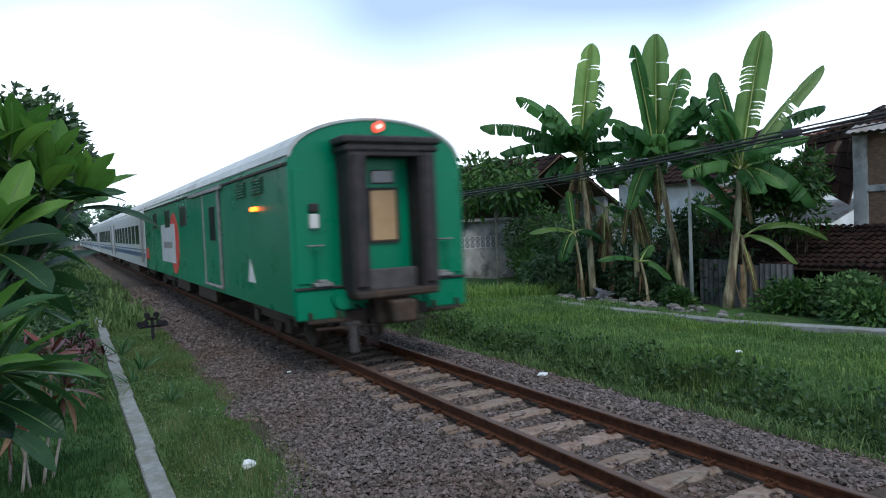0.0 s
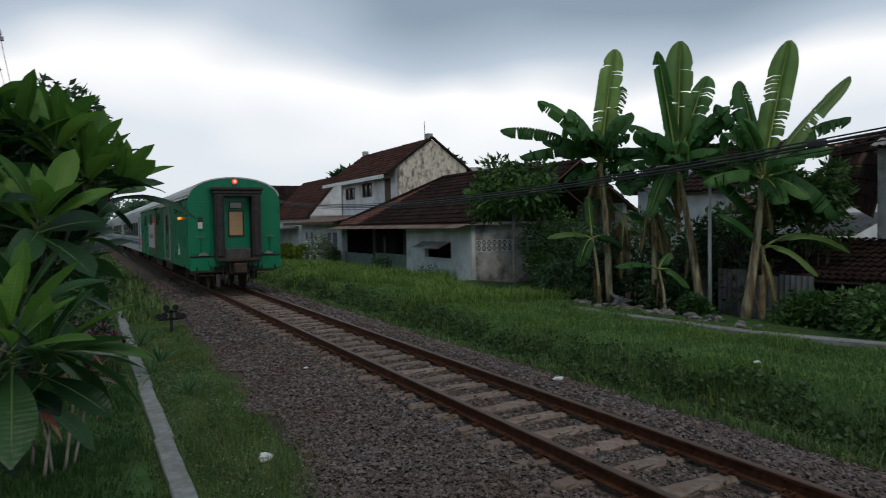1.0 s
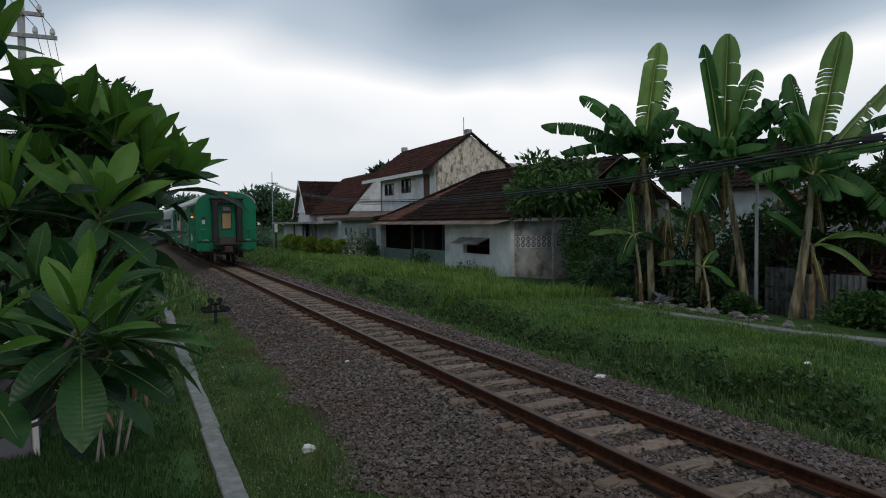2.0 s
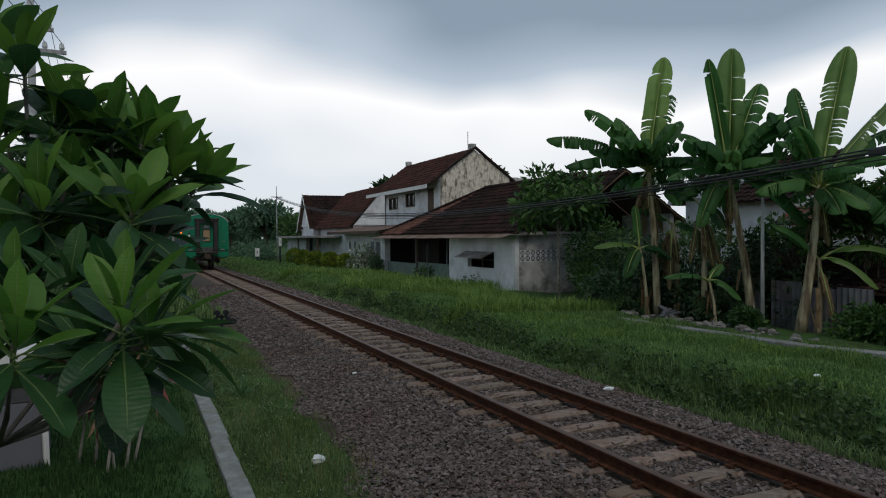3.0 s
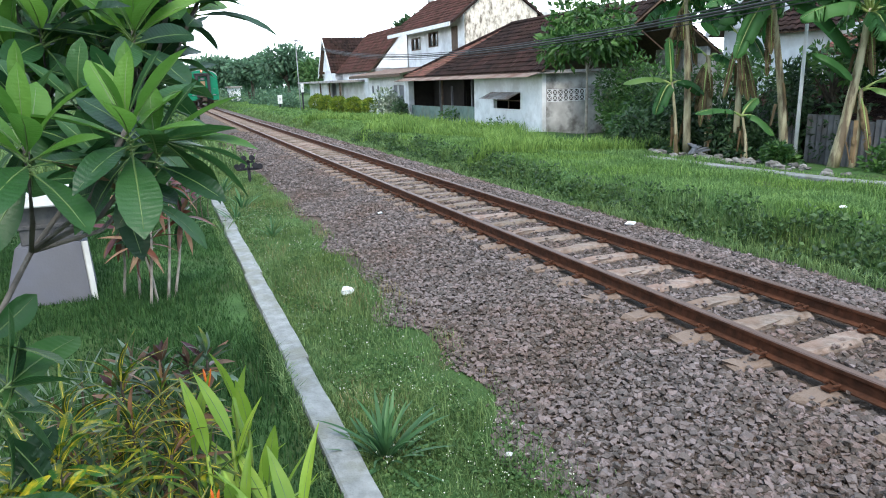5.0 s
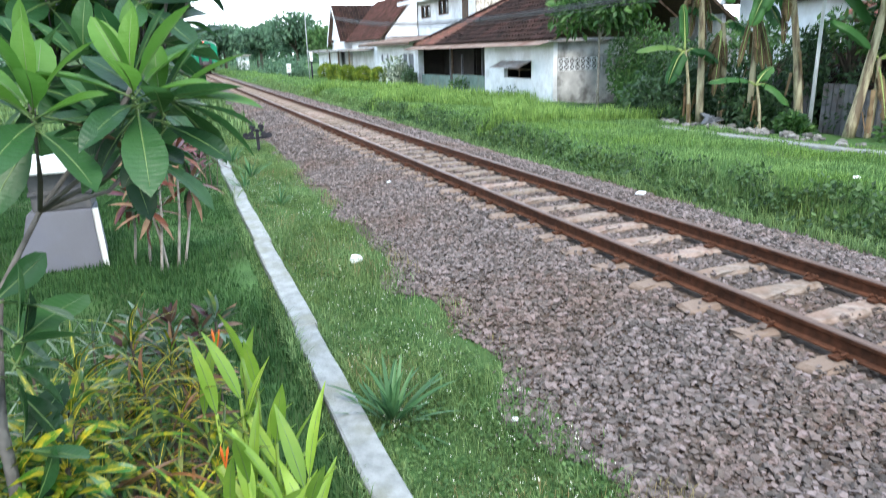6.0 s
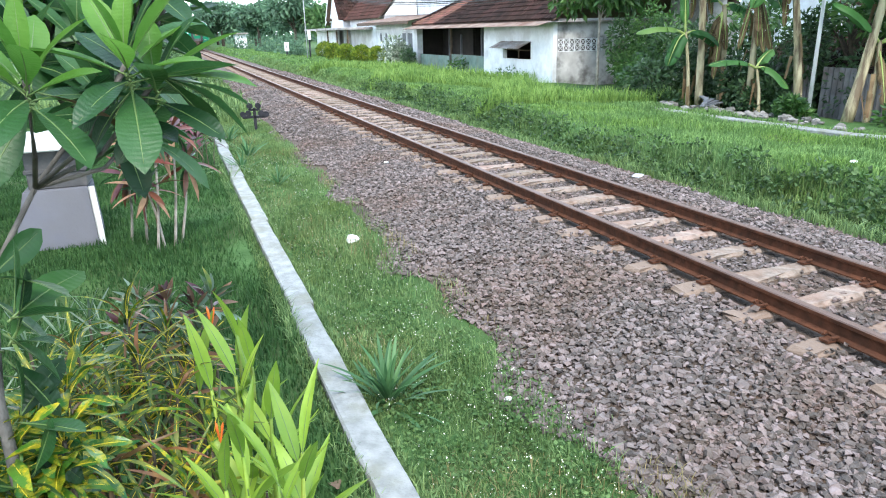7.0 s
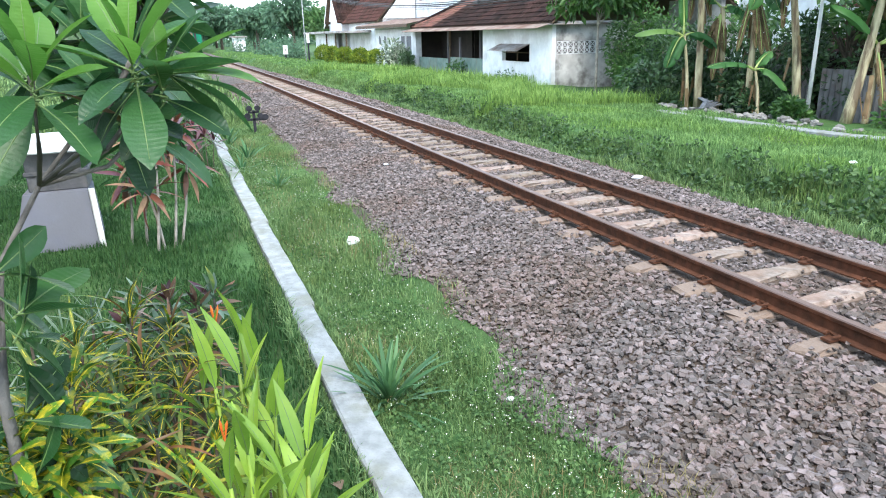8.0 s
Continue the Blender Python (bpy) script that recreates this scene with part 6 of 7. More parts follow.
tagged(leaf_cloud("white_flowers", [(a, b, float(ground_z(a, b)) + 0.12) for a, b in zip(fx, fy)], [(0.02, 0.02, 0.02)] * 1700, 1750, 0.009, FLOWER, None, 0.2, aspect=0.9), "tiny white wildflowers in the grass", "flowers", kind="stuff")
# ---- the garden in the foreground ----


def mesh_set(name, n, length, width, mat, sag=0.0, **kw):
    return [leaf_mesh(name, length * random.uniform(0.85, 1.15), width * random.uniform(0.85, 1.15), mat, droop=random.uniform(0.05, 0.4) + sag, fold=random.uniform(0.1, 0.35), **kw) for _ in range(n)]


def rosette(parent, at, axis, meshes, count, scale=1.0, spread=(10, 105), young=None, young_count=0):
    """Leaves whorled round a shoot tip, the youngest standing along its axis."""
    at, axis = Vector(at), Vector(axis).normalized()
    tilt = axis.to_track_quat("Z", "Y").to_matrix().to_4x4()
    for k in range(count):
        f = k / max(count - 1, 1)
        polar = spread[0] + (spread[1] - spread[0]) * f ** 1.1 + random.uniform(-13, 13)
        m = Matrix.Translation(at - axis * 0.07 * f) @ tilt @ leaf_pose((0, 0, 0), 137.5 * k + random.uniform(-15, 15), 90 - polar, random.uniform(-35, 35), scale * random.uniform(0.8, 1.08) * (0.75 + 0.25 * min(1, 3 * f)))
        pool = young if young and k < young_count else meshes
        m = m @ Matrix.Translation((0, 0.035 * scale, 0))
        piece("leaf", random.choice(pool), m, parent)


def make_plumeria():
    tree_ob = thing("plumeria_tree", label="plumeria tree with whorls of long glossy green leaves", category="tree")
    old = mesh_set("leaf", 6, 0.30, 0.114, PLUMERIA, rib=RIB, wavy=0.03)
    young = mesh_set("leaf", 4, 0.29, 0.108, PLUMERIA_NEW, rib=RIB)
    trunk = [(-5.03, -2.42, -0.4), (-5.06, -2.38, 0.4), (-5.07, -2.32, 1.07), (-5.06, -2.11, 1.35)]
    bm = bmesh.new()
    tube(bm, trunk, [0.026, 0.02, 0.014, 0.009], 10)
    part("trunk", bm, BARK_GREY, tree_ob, "grey trunk", smooth=True)
    fork = Vector((-5.06, -2.11, 1.35))
    limbs = {"a": Vector((-4.98, -1.85, 1.5)), "b": Vector((-4.85, -1.45, 1.66)), "c": Vector((-4.98, -1.0, 1.9)), "d": Vector((-4.68, -0.95, 1.88))}
    for names in ("a", "ab", "abc", "abd"):
        bm = bmesh.new()
        pts = [fork] + [limbs[q] for q in names]
        tube(bm, pts, [0.008 - 0.0005 * i for i in range(len(pts))], 8)
        part("branch", bm, BARK_GREY, tree_ob, smooth=True)
    # shoot tips: place, leaves, of them young
    high = [(-4.64, -1.3, 2.15, 15, 6), (-4.93, -1.3, 2.16, 13, 3), (-4.48, -0.9, 2.33, 13, 6), (-4.38, -0.85, 2.3, 12, 5), (-5.03, -0.8, 2.75, 12, 4), (-4.78, -0.7, 2.44, 12, 3), (-4.88, -0.7, 1.97, 12, 0), (-4.93, -0.7, 2.55, 12, 2),
            (-4.62, -0.8, 2.04, 13, 0), (-4.68, -1.0, 1.97, 13, 0), (-4.5, -0.6, 2.14, 12, 0), (-4.98, -1.0, 1.94, 12, 0), (-5.11, -0.9, 2.46, 12, 1), (-5.17, -1.0, 2.24, 11, 1), (-5.16, -0.7, 2.87, 11, 2), (-4.89, -0.9, 2.25, 12, 1),
            (-4.6, -0.6, 2.33, 12, 2), (-5.25, -0.8, 2.64, 11, 1), (-4.76, -1.1, 2.14, 12, 1), (-5.05, -1.2, 2.06, 11, 1), (-4.74, -0.45, 2.2, 12, 0), (-4.62, -0.35, 1.98, 11, 0), (-4.85, -0.3, 2.3, 11, 0), (-4.85, -0.7, 2.56, 11, 3), (-4.72, -0.75, 2.5, 12, 4), (-4.6, -0.8, 2.47, 12, 5), (-4.47, -0.85, 2.38, 12, 5)]
    low = [(-4.89, -2.2, 1.82, 15, 8), (-4.67, -2.15, 1.85, 15, 8), (-4.61, -2.08, 1.8, 10, 1), (-4.74, -1.85, 1.72, 13, 0), (-4.82, -1.6, 1.9, 12, 0), (-4.95, -1.7, 1.88, 12, 1), (-4.66, -1.6, 1.64, 12, 0), (-4.72, -1.4, 1.68, 11, 0), (-4.68, -1.75, 1.88, 11, 1)]
    nodes = list(limbs.values())
    for x, y, z, count, fresh in high + low:
        tip = Vector((x, y, z))
        root = min(nodes, key=lambda q: (q - tip).length + (2 if q.z > tip.z else 0))
        bm = bmesh.new()
        mid = root.lerp(tip, 0.55) + Vector((0, 0, -0.06))
        tube(bm, [root, mid, tip], [0.007, 0.007, 0.008], 7)
        part("branch", bm, BARK_GREY, tree_ob, smooth=True)
        if y > -1.35:
            axis = (tip - Vector((-4.95, -1.0, 1.3))).normalized() + Vector((random.uniform(-0.15, 0.2), random.uniform(-0.5, 0.1), 0.95))
            rosette(tree_ob, tip, axis, old, count, 1.0 if x < -4.5 else 0.92, (8, 100), young, fresh + 3)
        else:
            rosette(tree_ob, tip, (random.uniform(-0.12, 0.12), random.uniform(-0.3, 0), 1), old, count, 0.8, (12, 122), young, fresh)
    # leaves reaching out over the kerb
    for az, el, size in ((-115, 6, 0.86), (-85, -18, 0.85), (-70, -42, 0.9), (-100, 38, 0.8), (-60, -8, 0.9)):
        piece("leaf", random.choice(young if el > 0 else old), leaf_pose((-4.59, -2.1, 1.81), az, el, random.uniform(-15, 15), size), tree_ob)
    small = mesh_set("leaf", 3, 0.2, 0.085, PLUMERIA, rib=RIB)
    for x, y, z in ((-5.02, -2.26, 1.2), (-5.0, -2.3, 1.28), (-5.05, -2.2, 1.36), (-5.03, -2.36, 0.86), (-5.04, -2.3, 1.0)):
        rosette(tree_ob, (x, y, z), (0.6, -0.1, 0.6), small, 6, 1.0, (30, 110))
    piece("leaf", leaf_mesh("leaf", 0.22, 0.08, DRY_LEAF, rib=RIB), leaf_pose((-4.85, -2.15, 1.78), -70, -20), tree_ob)


make_plumeria()


def shrub_of_whorls(name, label, category, base, spots, meshes, count, stem_mat, spread=(15, 110), stem=0.008, scale=1.0):
    t = thing(name, label=label, category=category)
    base = Vector(base)
    for s in spots:
        tip = Vector(s)
        foot = base.lerp(Vector((tip.x, tip.y, base.z)), 0.55)
        bm = bmesh.new()
        tube(bm, [foot, foot.lerp(tip, 0.5) + Vector((random.uniform(-0.03, 0.03), random.uniform(-0.03, 0.03), 0)), tip], [stem * 1.3, stem, stem * 0.7], 6)
        part("stem", bm, stem_mat, t)
        lean_axis = Vector(((tip.x - foot.x) * 1.2, (tip.y - foot.y) * 1.2, 0.7))
        rosette(t, tip, lean_axis, meshes, count, scale, spread)
    return t


narrow = mesh_set("leaf", 6, 0.23, 0.019, CROTON, shape="strap", steps=6, sag=0.35, rib=YELLOW_RIB) + mesh_set("leaf", 2, 0.21, 0.017, CROTON_YELLOW, shape="strap", steps=6, sag=0.3) + mesh_set("leaf", 2, 0.2, 0.015, CROTON_STRIPED, shape="strap", steps=6, sag=0.3)
shrub_of_whorls("narrow_leaf_croton", "croton bush with narrow green and yellow leaves and red stems", "bush", (-4.82, -1.75, -0.4),
                [(-4.8, -1.74, 0.84), (-4.69, -1.83, 0.76), (-4.87, -1.95, 0.76), (-4.78, -2.0, 0.66), (-4.96, -1.83, 0.8), (-4.62, -1.7, 0.8), (-5.01, -1.59, 0.86), (-4.71, -1.52, 0.84), (-4.84, -1.46, 0.9), (-4.91, -2.09, 0.7), (-4.7, -2.15, 0.58), (-5.07, -1.83, 0.83), (-4.75, -1.85, 0.62), (-4.85, -1.7, 0.66), (-4.6, -1.95, 0.6), (-4.9, -1.62, 0.72), (-4.66, -1.62, 0.7), (-5.0, -1.72, 0.7), (-4.84, -1.85, 0.6), (-4.95, -1.98, 0.62), (-4.7, -2.0, 0.5), (-4.82, -2.12, 0.5)],
                narrow, 19, BARK, (10, 120))
broad = mesh_set("leaf", 1, 0.11, 0.035, MAROON, shape="lance") + mesh_set("leaf", 3, 0.12, 0.038, CROTON, shape="lance") + mesh_set("leaf", 2, 0.11, 0.035, DRY_LEAF, shape="lance") + mesh_set("leaf", 3, 0.11, 0.035, PALE_STRIPE, shape="lance")
shrub_of_whorls("red_leaf_croton", "croton bush with mottled red and dull green leaves", "bush", (-4.68, -1.2, -0.4),
                [(-4.82, -1.15, 0.85), (-4.71, -1.16, 0.83), (-4.6, -1.26, 0.83), (-4.53, -1.26, 0.86), (-4.59, -1.39, 0.76), (-4.75, -1.3, 0.78), (-4.88, -1.25, 0.78), (-4.65, -1.35, 0.66)], broad, 20, BARK)
bright = mesh_set("leaf", 6, 0.15, 0.036, CROTON_YELLOW, shape="obovate", wavy=0.22, sag=0.3, rib=YELLOW_RIB) + mesh_set("leaf", 4, 0.15, 0.038, CROTON_BROAD, shape="obovate", wavy=0.16, sag=0.25, rib=YELLOW_RIB)
shrub_of_whorls("yellow_croton", "croton with curly bright yellow and green leaves", "bush", (-5.0, -2.25, -0.4),
                [(-5.0, -2.29, 0.82), (-5.06, -2.38, 0.79), (-5.1, -2.09, 0.82), (-5.03, -2.07, 0.8), (-5.12, -2.25, 0.78), (-4.98, -2.18, 0.7), (-4.96, -2.28, 0.9), (-5.03, -2.2, 0.93), (-5.08, -2.3, 0.9), (-4.96, -2.12, 0.98)], bright, 20, BARK)
pale = mesh_set("leaf", 4, 0.2, 0.011, PALE_STRIPE, shape="strap", steps=6)
shrub_of_whorls("variegated_tuft", "tuft of narrow white-striped leaves", "bush", (-5.15, -1.0, -0.4), [(-5.25, -1.14, 0.72), (-5.15, -1.01, 0.7), (-5.05, -0.89, 0.7), (-5.3, -1.6, 0.7), (-5.2, -1.75, 0.66), (-5.0, -0.95, 0.66)], pale, 12, BARK)


def make_heliconia():
    plant = thing("heliconia_clump", label="clump of heliconia with light green leaves and orange bracts", category="plant")
    blades = mesh_set("leaf", 6, 0.29, 0.047, GINGER, shape="lance", rib=RIB, steps=8)
    stems = [((-4.58, -1.95), 0.95, 8), ((-4.5, -1.98), 1.0, -5), ((-4.44, -1.9), 0.98, 12), ((-4.41, -2.06), 0.86, -8), ((-4.4, -2.12), 0.78, -14), ((-4.5, -2.12), 0.74, 10), ((-4.38, -2.3), 0.66, -10), ((-4.55, -2.2), 0.68, 15), ((-4.47, -1.8), 1.04, 0), ((-4.42, -1.98), 0.8, -20), ((-4.62, -1.85), 0.9, 20), ((-4.36, -2.38), 0.92, 0), ((-4.36, -2.25), 0.8, -10), ((-4.44, -2.42), 0.86, 8), ((-4.52, -2.3), 0.9, -12), ((-4.58, -2.3), 0.8, 14)]
    for k, ((x, y), top, tilt) in enumerate(stems):
        foot, tip = Vector((x * 0.6 - 4.5 * 0.4, y + 0.12, -0.4)), Vector((x, y, top - 0.16))
        bm = bmesh.new()
        tube(bm, [foot, foot.lerp(tip, 0.5), tip], [0.011, 0.009, 0.006], 7)
        part("stem", bm, GINGER, plant, smooth=True)
        for j in range(6):
            h = 0.55 + 0.45 * j / 5
            az = 150 * j + 60 * k + random.uniform(-25, 25)
            el = 34 + 42 * (j / 5) + random.uniform(-8, 10)
            piece("leaf", random.choice(blades), leaf_pose(foot.lerp(tip, h), az, el, random.uniform(-30, 30), random.uniform(0.8, 1.15)), plant)
    for x, y, z in ((-4.55, -1.8, 0.98), (-4.575, -2.02, 0.66)):
        bm = bmesh.new()
        for a in (0, 120, 240):
            tube(bm, [(x, y, z - 0.03), (x + 0.012 * math.cos(radians(a)), y + 0.012 * math.sin(radians(a)), z + 0.03), (x + 0.016 * math.cos(radians(a)), y + 0.016 * math.sin(radians(a)), z + 0.045)], [0.002, 0.005, 0.001], 6)
        part("bract", bm, HELICONIA, plant, "bright orange bract")


make_heliconia()


def make_cordyline():
    plant = thing("cordyline_clump", label="bare-stemmed cordylines with wilted red-brown leaves", category="plant")
    blades = mesh_set("leaf", 4, 0.34, 0.06, CROTON_RED, shape="lance") + mesh_set("leaf", 2, 0.34, 0.06, DRY_LEAF, shape="lance") + mesh_set("leaf", 2, 0.32, 0.06, MAROON, shape="lance") + mesh_set("leaf", 2, 0.3, 0.06, PLUMERIA, shape="lance")
    for foot, tip in (((-5.22, 4.2), (-5.12, 4.0, 0.5)), ((-5.05, 4.1), (-5.0, 3.95, 0.68)), ((-4.93, 3.7), (-4.8, 3.9, 0.9)), ((-4.75, 3.9), (-4.6, 4.0, 0.95)), ((-4.68, 4.0), (-4.5, 4.1, 0.55)), ((-4.85, 3.8), (-4.95, 3.8, 0.35))):
        f, t = Vector((*foot, -0.42)), Vector(tip)
        bm = bmesh.new()
        tube(bm, [f, f.lerp(t, 0.5) + Vector((0.02, 0, 0)), t], [0.017, 0.014, 0.012], 7)
        part("stem", bm, BARK_PALE, plant, "pale bare stem")
        rosette(plant, t, (t - f) + Vector((0.1, -0.1, 0)), blades, 24, 1.1, (20, 150))


make_cordyline()
lily = mesh_set("leaf", 5, 0.42, 0.036, LILY, shape="strap", steps=8)
for k, (x, y, s, n) in enumerate(((-3.5, -0.25, 1.1, 55), (-3.3, 9.6, 1.3, 20), (-3.15, 6.7, 0.9, 12), (-3.55, 8.2, 1.2, 16), (-3.5, 11.5, 1.3, 18), (-4.2, 10.5, 1.2, 16), (-4.3, 7.5, 1.0, 14))):
    tuft = thing("lily_tuft", label="tuft of long green strap leaves in the grass", category="plant", group="tufts along the kerb")
    rosette(tuft, (x, y, float(ground_z(x, y)) - 0.01), (0, 0, 1), lily, n, s, (5, 70))
for x, y, z in ((-4.1, 8.3, 0.3), (-4.25, 9.3, 0.35)):
    shrub_of_whorls("maroon_plant", "plant with dark maroon leaves beside the kerb", "plant", (x, y, -0.4), [(x, y, z), (x + 0.15, y + 0.1, z - 0.12), (x - 0.15, y, z - 0.06)], mesh_set("leaf", 3, 0.24, 0.06, MAROON, shape="lance"), 11, BARK)
palm = thing("fern_shrub", label="light green shrub with arching stalks over the kerb", category="plant")
for k in range(7):
    a = radians(20 + 50 * k)
    bm = bmesh.new()
    p = [Vector((-3.85, 7.3, -0.4)) + Vector((math.cos(a), math.sin(a), 0)) * 0.45 * t + Vector((0, 0, 0.75 * t - 0.5 * t * t)) for t in (0, 0.5, 1, 1.4)]
    tube(bm, p, [0.006, 0.005, 0.004, 0.002], 5)
    part("stalk", bm, RIB, palm)
    for t in range(10):
        q = p[2].lerp(p[3], t / 10) if t > 4 else p[1].lerp(p[2], t / 5)
        piece("leaf", lily[0], leaf_pose(q, math.degrees(a) - 90 + (60 if t % 2 else -60), 5, 0, 0.3), palm)

# ---- garden pedestal ----
ped = thing("garden_pedestal", label="garden bench pedestal of grey panel, dark slate and white top", category="pedestal")
bm = bmesh.new()
vs = [bm.verts.new(p) for p in ((-6.46, 4.35, -0.5), (-5.55, 4.35, -0.5), (-5.55, 5.1, -0.5), (-6.46, 5.1, -0.5), (-6.24, 4.42, 0.3), (-5.58, 4.42, 0.3), (-5.58, 5.0, 0.3), (-6.24, 5.0, 0.3))]
for q in ((0, 1, 5, 4), (1, 2, 6, 5), (2, 3, 7, 6), (3, 0, 4, 7), (4, 5, 6, 7), (3, 2, 1, 0)):
    bm.faces.new([vs[i] for i in q])
bmesh.ops.bevel(bm, geom=bm.edges[:], offset=0.015, segments=2, affect="EDGES")
part("base", bm, GREY_PANEL, ped, "tapered grey base")
part("edge_trim", slab(bmesh.new(), [(-5.54, 4.33, -0.45), (-5.49, 4.36, -0.45), (-5.52, 4.42, 0.3), (-5.57, 4.4, 0.3)], 0.03), WHITE_PAINT, ped)
part("neck", boxes((-6.18, -5.58, 4.46, 4.98, 0.3, 0.74), bevel=0.012), DARK_STONE, ped, "dark slate neck")
part("neck_ledge", boxes((-6.2, -5.56, 4.44, 5.0, 0.48, 0.53), bevel=0.008), DARK_STONE, ped)
part("top_slab", boxes((-6.42, -5.5, 4.3, 5.1, 0.74, 0.88), bevel=0.015), WHITE_PAINT, ped, "white top slab")

# ---- wires, poles, markers, litter ----


def cable(y0, z0, y1, z1, sag, x0, x1, r):
    bm = bmesh.new()
    pts = [(x0 + (x1 - x0) * t, y0 + (y1 - y0) * t, z0 + (z1 - z0) * t - 4 * sag * t * (1 - t)) for t in [k / 40 for k in range(41)]]
    tube(bm, pts, r, 6)
    return bm


wires = thing("cable_bundle", label="black telephone cables sagging along the railway", category="cables")
for dz, dx, r, sag in ((0.0, 0.0, 0.027, 2.0), (0.06, 0.03, 0.015, 1.98), (-0.05, -0.03, 0.018, 2.02), (-0.1, 0.05, 0.011, 2.06)):
    part("cable", cable(-8.0, 4.36 + dz, 57.0, 5.75 + dz, sag, 7.0 + dx, 7.0 + dx, r), CABLE, wires)
for y in (3.2, 21.0):
    t = (y + 8) / 65
    z = 4.36 + 1.39 * t - 4 * 2.0 * t * (1 - t)
    part("splice", boxes((6.95, 7.05, y, y + 0.35, z - 0.07, z + 0.05), bevel=0.02), CABLE, wires)


def post(name, label, x, y, z0, z1, r, mat):
    t = thing(name, label=label, category="pole")
    bm = bmesh.new()
    tube(bm, [(x, y, z0), (x, y, (z0 + z1) / 2), (x, y, z1)], [r, r * 0.9, r * 0.75], 12)
    part("shaft", bm, mat, t, smooth=True)
    return t


p = post("telephone_pole", "thin grey telephone pole at the end of the cables", 7.1, 57.2, -0.6, 6.7, 0.045, POLE)
part("crossarm", boxes((6.6, 7.6, 57.12, 57.2, 5.7, 5.78)), STEEL, p)
post("telephone_pole", "thin grey telephone pole beside the lawn", 7.1, -8.3, -0.4, 5.4, 0.09, POLE)
post("white_pipe", "slim white pipe standing among banana stems", 10.85, 8.95, -0.5, 3.05, 0.055, WHITE_PAINT)
p = post("power_pole", "concrete power pole with crossarms and insulators", -7.95, 25.0, -0.5, 11.6, 0.16, POLE)
for z, a, b in ((9.05, -9.0, -6.8), (9.85, -9.0, -7.2)):
    arm = part("crossarm", boxes((a, b, 24.8, 24.92, z - 0.07, z + 0.07)), STEEL, p)
    for x in (a + 0.15, b - 0.15, b - 0.7):
        bm = bmesh.new()
        tube(bm, [(x, 24.86, z + 0.07), (x, 24.86, z + 0.15), (x, 24.86, z + 0.3), (x, 24.86, z + 0.36)], [0.05, 0.1, 0.08, 0.03], 10)
        part("insulator", bm, PORCELAIN, arm)
power = thing("power_lines", label="thin power lines running from the concrete pole", category="cables")
for x, z in ((-6.95, 9.4), (-7.5, 9.4), (-8.85, 9.4), (-7.35, 10.2)):
    part("wire", cable(24.86, z, 75.0, z - 0.6, 1.2, x, x - 1.5, 0.012), CABLE, power)
    part("wire", cable(-25.0, z, 24.86, z, 1.0, x - 2.5, x, 0.012), CABLE, power)
post("power_pole", "concrete power pole farther down the garden side", -9.4, 75.0, -0.5, 10.6, 0.16, POLE)

for x, y, zt, w in ((6.2, 62.5, 1.1, 0.42), (7.9, 60.0, 2.1, 0.28)):
    t = thing("track_marker", label="white marker board on a dark post beside the track", category="sign")
    part("post", boxes((x - 0.07, x + 0.07, y - 0.05, y + 0.05, -0.6, zt - 0.6)), BLACK_IRON, t)
    board = part("board", boxes((x - w / 2, x + w / 2, y - 0.09, y - 0.03, zt - 0.8, zt), bevel=0.01), WHITE_PAINT, t, "white board")
    part("bar", boxes((x - w / 8, x + w / 8, y - 0.1, y - 0.088, zt - 0.5, zt - 0.28)), STEEL, board)
# signal-wire pulley post beside the ballast
t = thing("wire_pulley", label="small black iron signal-wire pulley stand beside the ballast", category="pulley")
x, y = -2.68, 13.4
part("stem", boxes((x - 0.035, x + 0.035, y - 0.03, y + 0.03, -0.5, 0.18), bevel=0.006), BLACK_IRON, t)
part("arm", boxes((x - 0.3, x + 0.3, y - 0.03, y + 0.03, -0.08, -0.02), (x - 0.14, x + 0.14, y - 0.03, y + 0.03, 0.1, 0.15), bevel=0.006), BLACK_IRON, t)
for dx, dz in ((-0.28, 0.02), (-0.15, 0.04), (0.16, 0.03), (0.28, 0.0), (-0.1, 0.22), (0.1, 0.22)):
    bm = bmesh.new()
    tube(bm, [(x + dx, y - 0.05, dz), (x + dx, y - 0.02, dz), (x + dx, y + 0.02, dz), (x + dx, y + 0.05, dz)], [0.07, 0.05, 0.05, 0.07], 12)
    part("pulley_wheel", bm, BLACK_IRON, t)


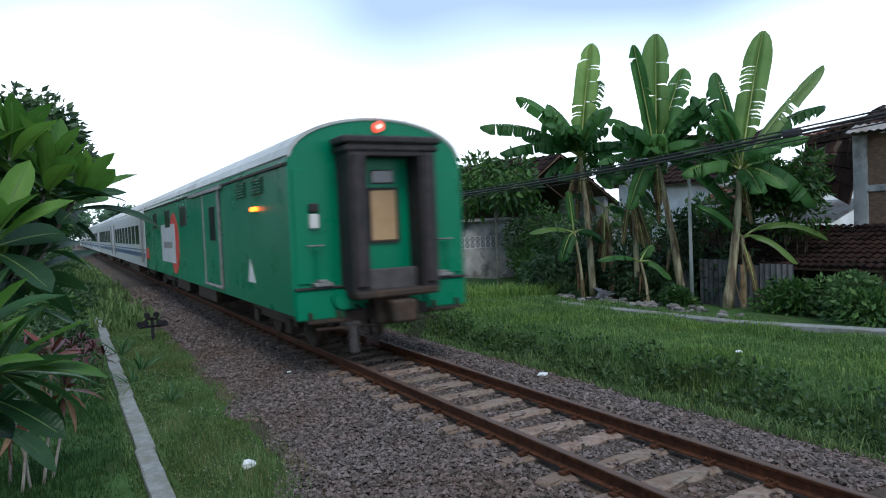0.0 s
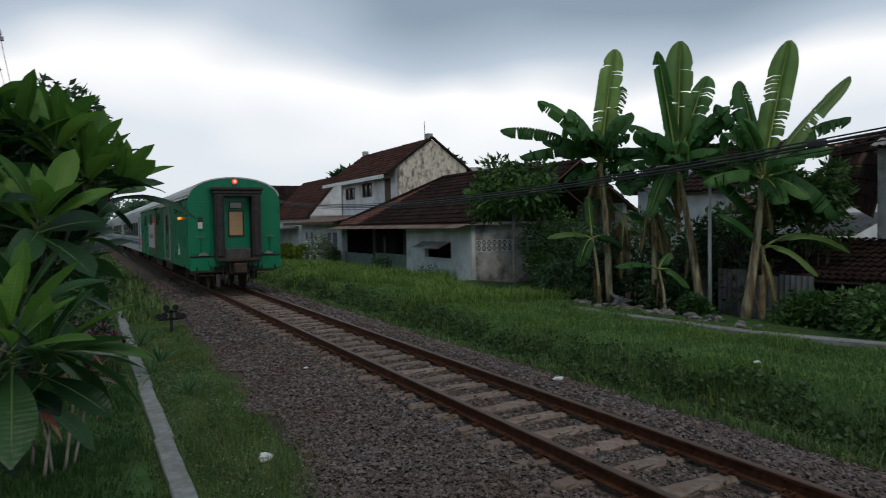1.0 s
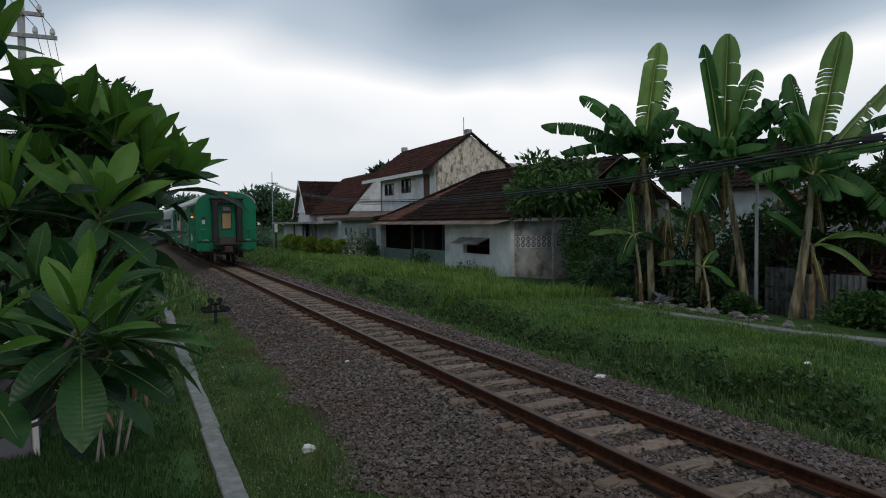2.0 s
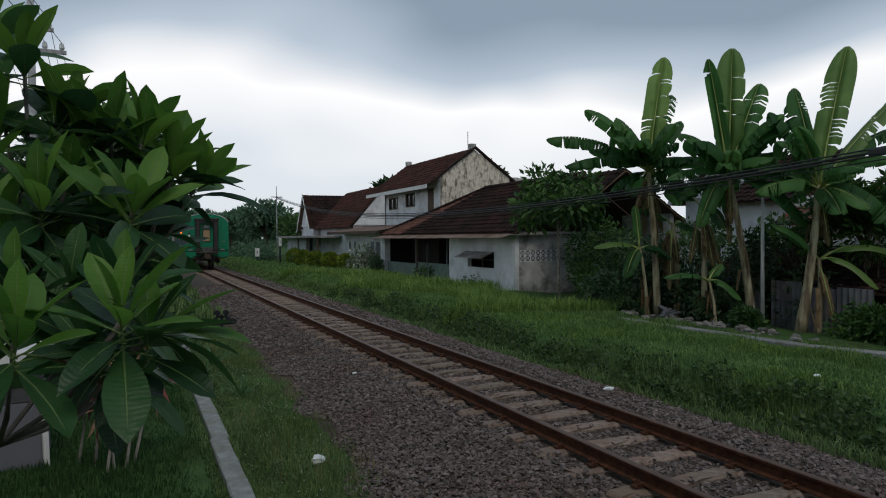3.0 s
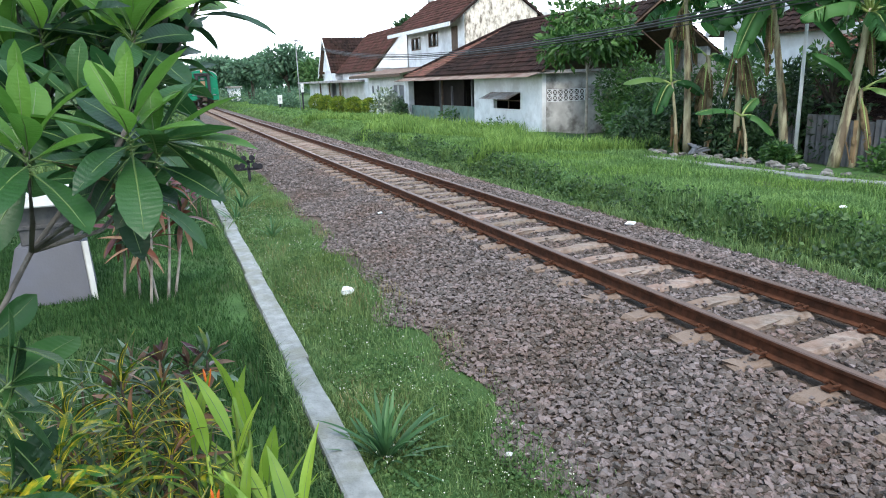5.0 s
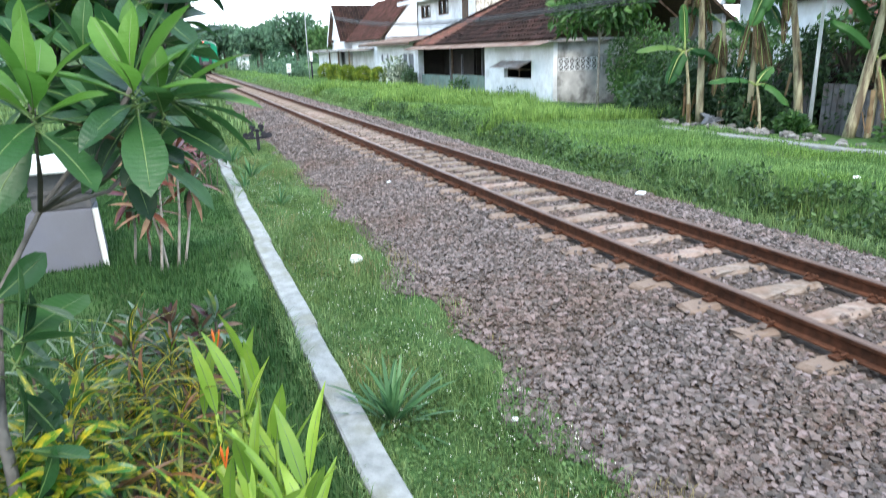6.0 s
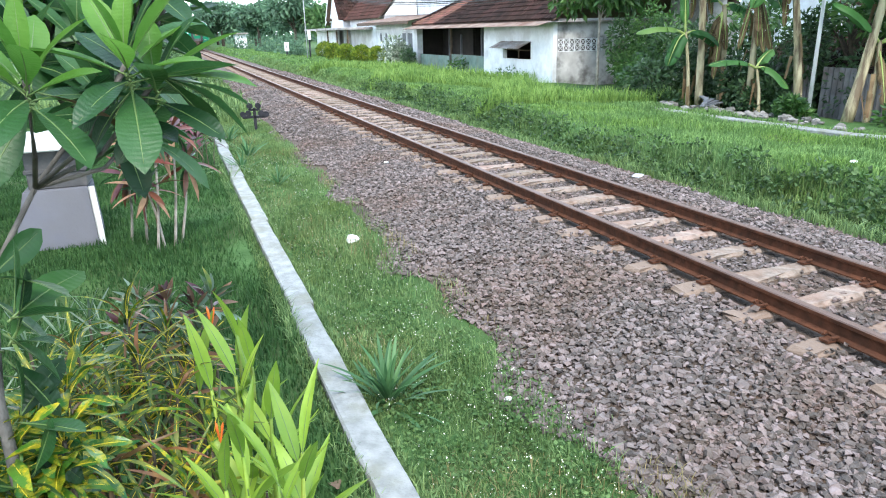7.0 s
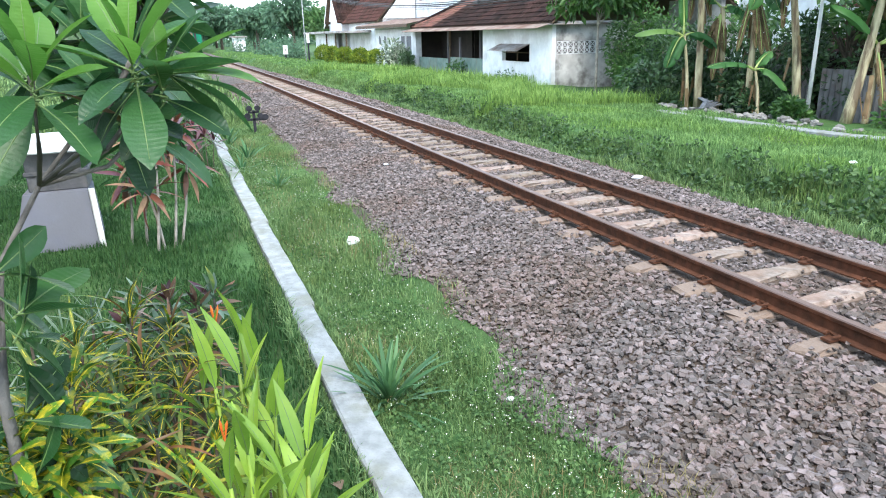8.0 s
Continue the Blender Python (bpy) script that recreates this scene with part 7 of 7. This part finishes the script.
def crumple(name, label, centre, size, mat, seed):
    rs = random.Random(seed)
    bm = bmesh.new()
    bmesh.ops.create_icosphere(bm, subdivisions=2, radius=1)
    for v in bm.verts:
        f = 0.7 + 0.5 * rs.random()
        v.co = Vector((v.co.x * f * size[0], v.co.y * f * size[1], v.co.z * f * size[2]))
    bmesh.ops.translate(bm, vec=centre, verts=bm.verts)
    ob = part(name, bm, mat)
    return tagged(ob, label, "litter" if mat is PLASTIC_BAG else "stone")


crumple("plastic_litter", "crumpled white plastic bag lying in the grass", (-2.85, 3.2, -0.36), (0.075, 0.06, 0.05), PLASTIC_BAG, 1)
crumple("plastic_litter", "scrap of white plastic on the lawn", (3.92, 2.27, 0.09), (0.07, 0.04, 0.02), PLASTIC_BAG, 2)
crumple("plastic_litter", "scrap of white plastic on the ballast edge", (1.68, 3.95, -0.2), (0.09, 0.05, 0.03), PLASTIC_BAG, 3)
crumple("plastic_litter", "small white scrap on the ballast", (-1.38, 6.6, -0.17), (0.045, 0.03, 0.02), PLASTIC_BAG, 4)
crumple("plastic_litter", "pale scrap at the grass edge", (-2.8, -0.65, -0.37), (0.022, 0.018, 0.015), PLASTIC_BAG, 5)
for k in range(80):
    x, y = 8.25 + 1.2 * random.random(), 6.2 + 6.4 * random.random()
    s = random.uniform(0.04, 0.14)
    ob = crumple("rubble_stone", "rough grey stone in a rubble heap under banana plants", (x, y, float(ground_z(x, y)) + s * 0.35), (s * random.uniform(0.7, 1.4), s * random.uniform(0.7, 1.3), s * random.uniform(0.45, 0.9)), RUBBLE, 30 + k)
    tagged(ob, group="rubble under the banana plants")
plank = thing("plank_pile", label="small pile of weathered planks on the rubble", category="planks")
for k in range(5):
    part("plank", box(bmesh.new(), -0.6, 0.6, -0.06, 0.06, 0, 0.03, m=pose(9.2, 10.6 + 0.09 * k, -0.2 + 0.035 * k, 0, 0, 20 + 9 * k)), GREY_WOOD, plank)
for k, (x, y) in enumerate(((-4.05, -1.2), (-4.3, 0.4))):
    piece_mesh = leaf_mesh("fallen_leaf", 0.16, 0.07, DRY_LEAF)
    ob = new("fallen_leaf", piece_mesh)
    ob.matrix_basis = leaf_pose((x, y, float(ground_z(x, y)) + 0.08), 40 * k, -5)
    tagged(ob, "curled brown dry leaf on the garden grass", "leaf")

motions()
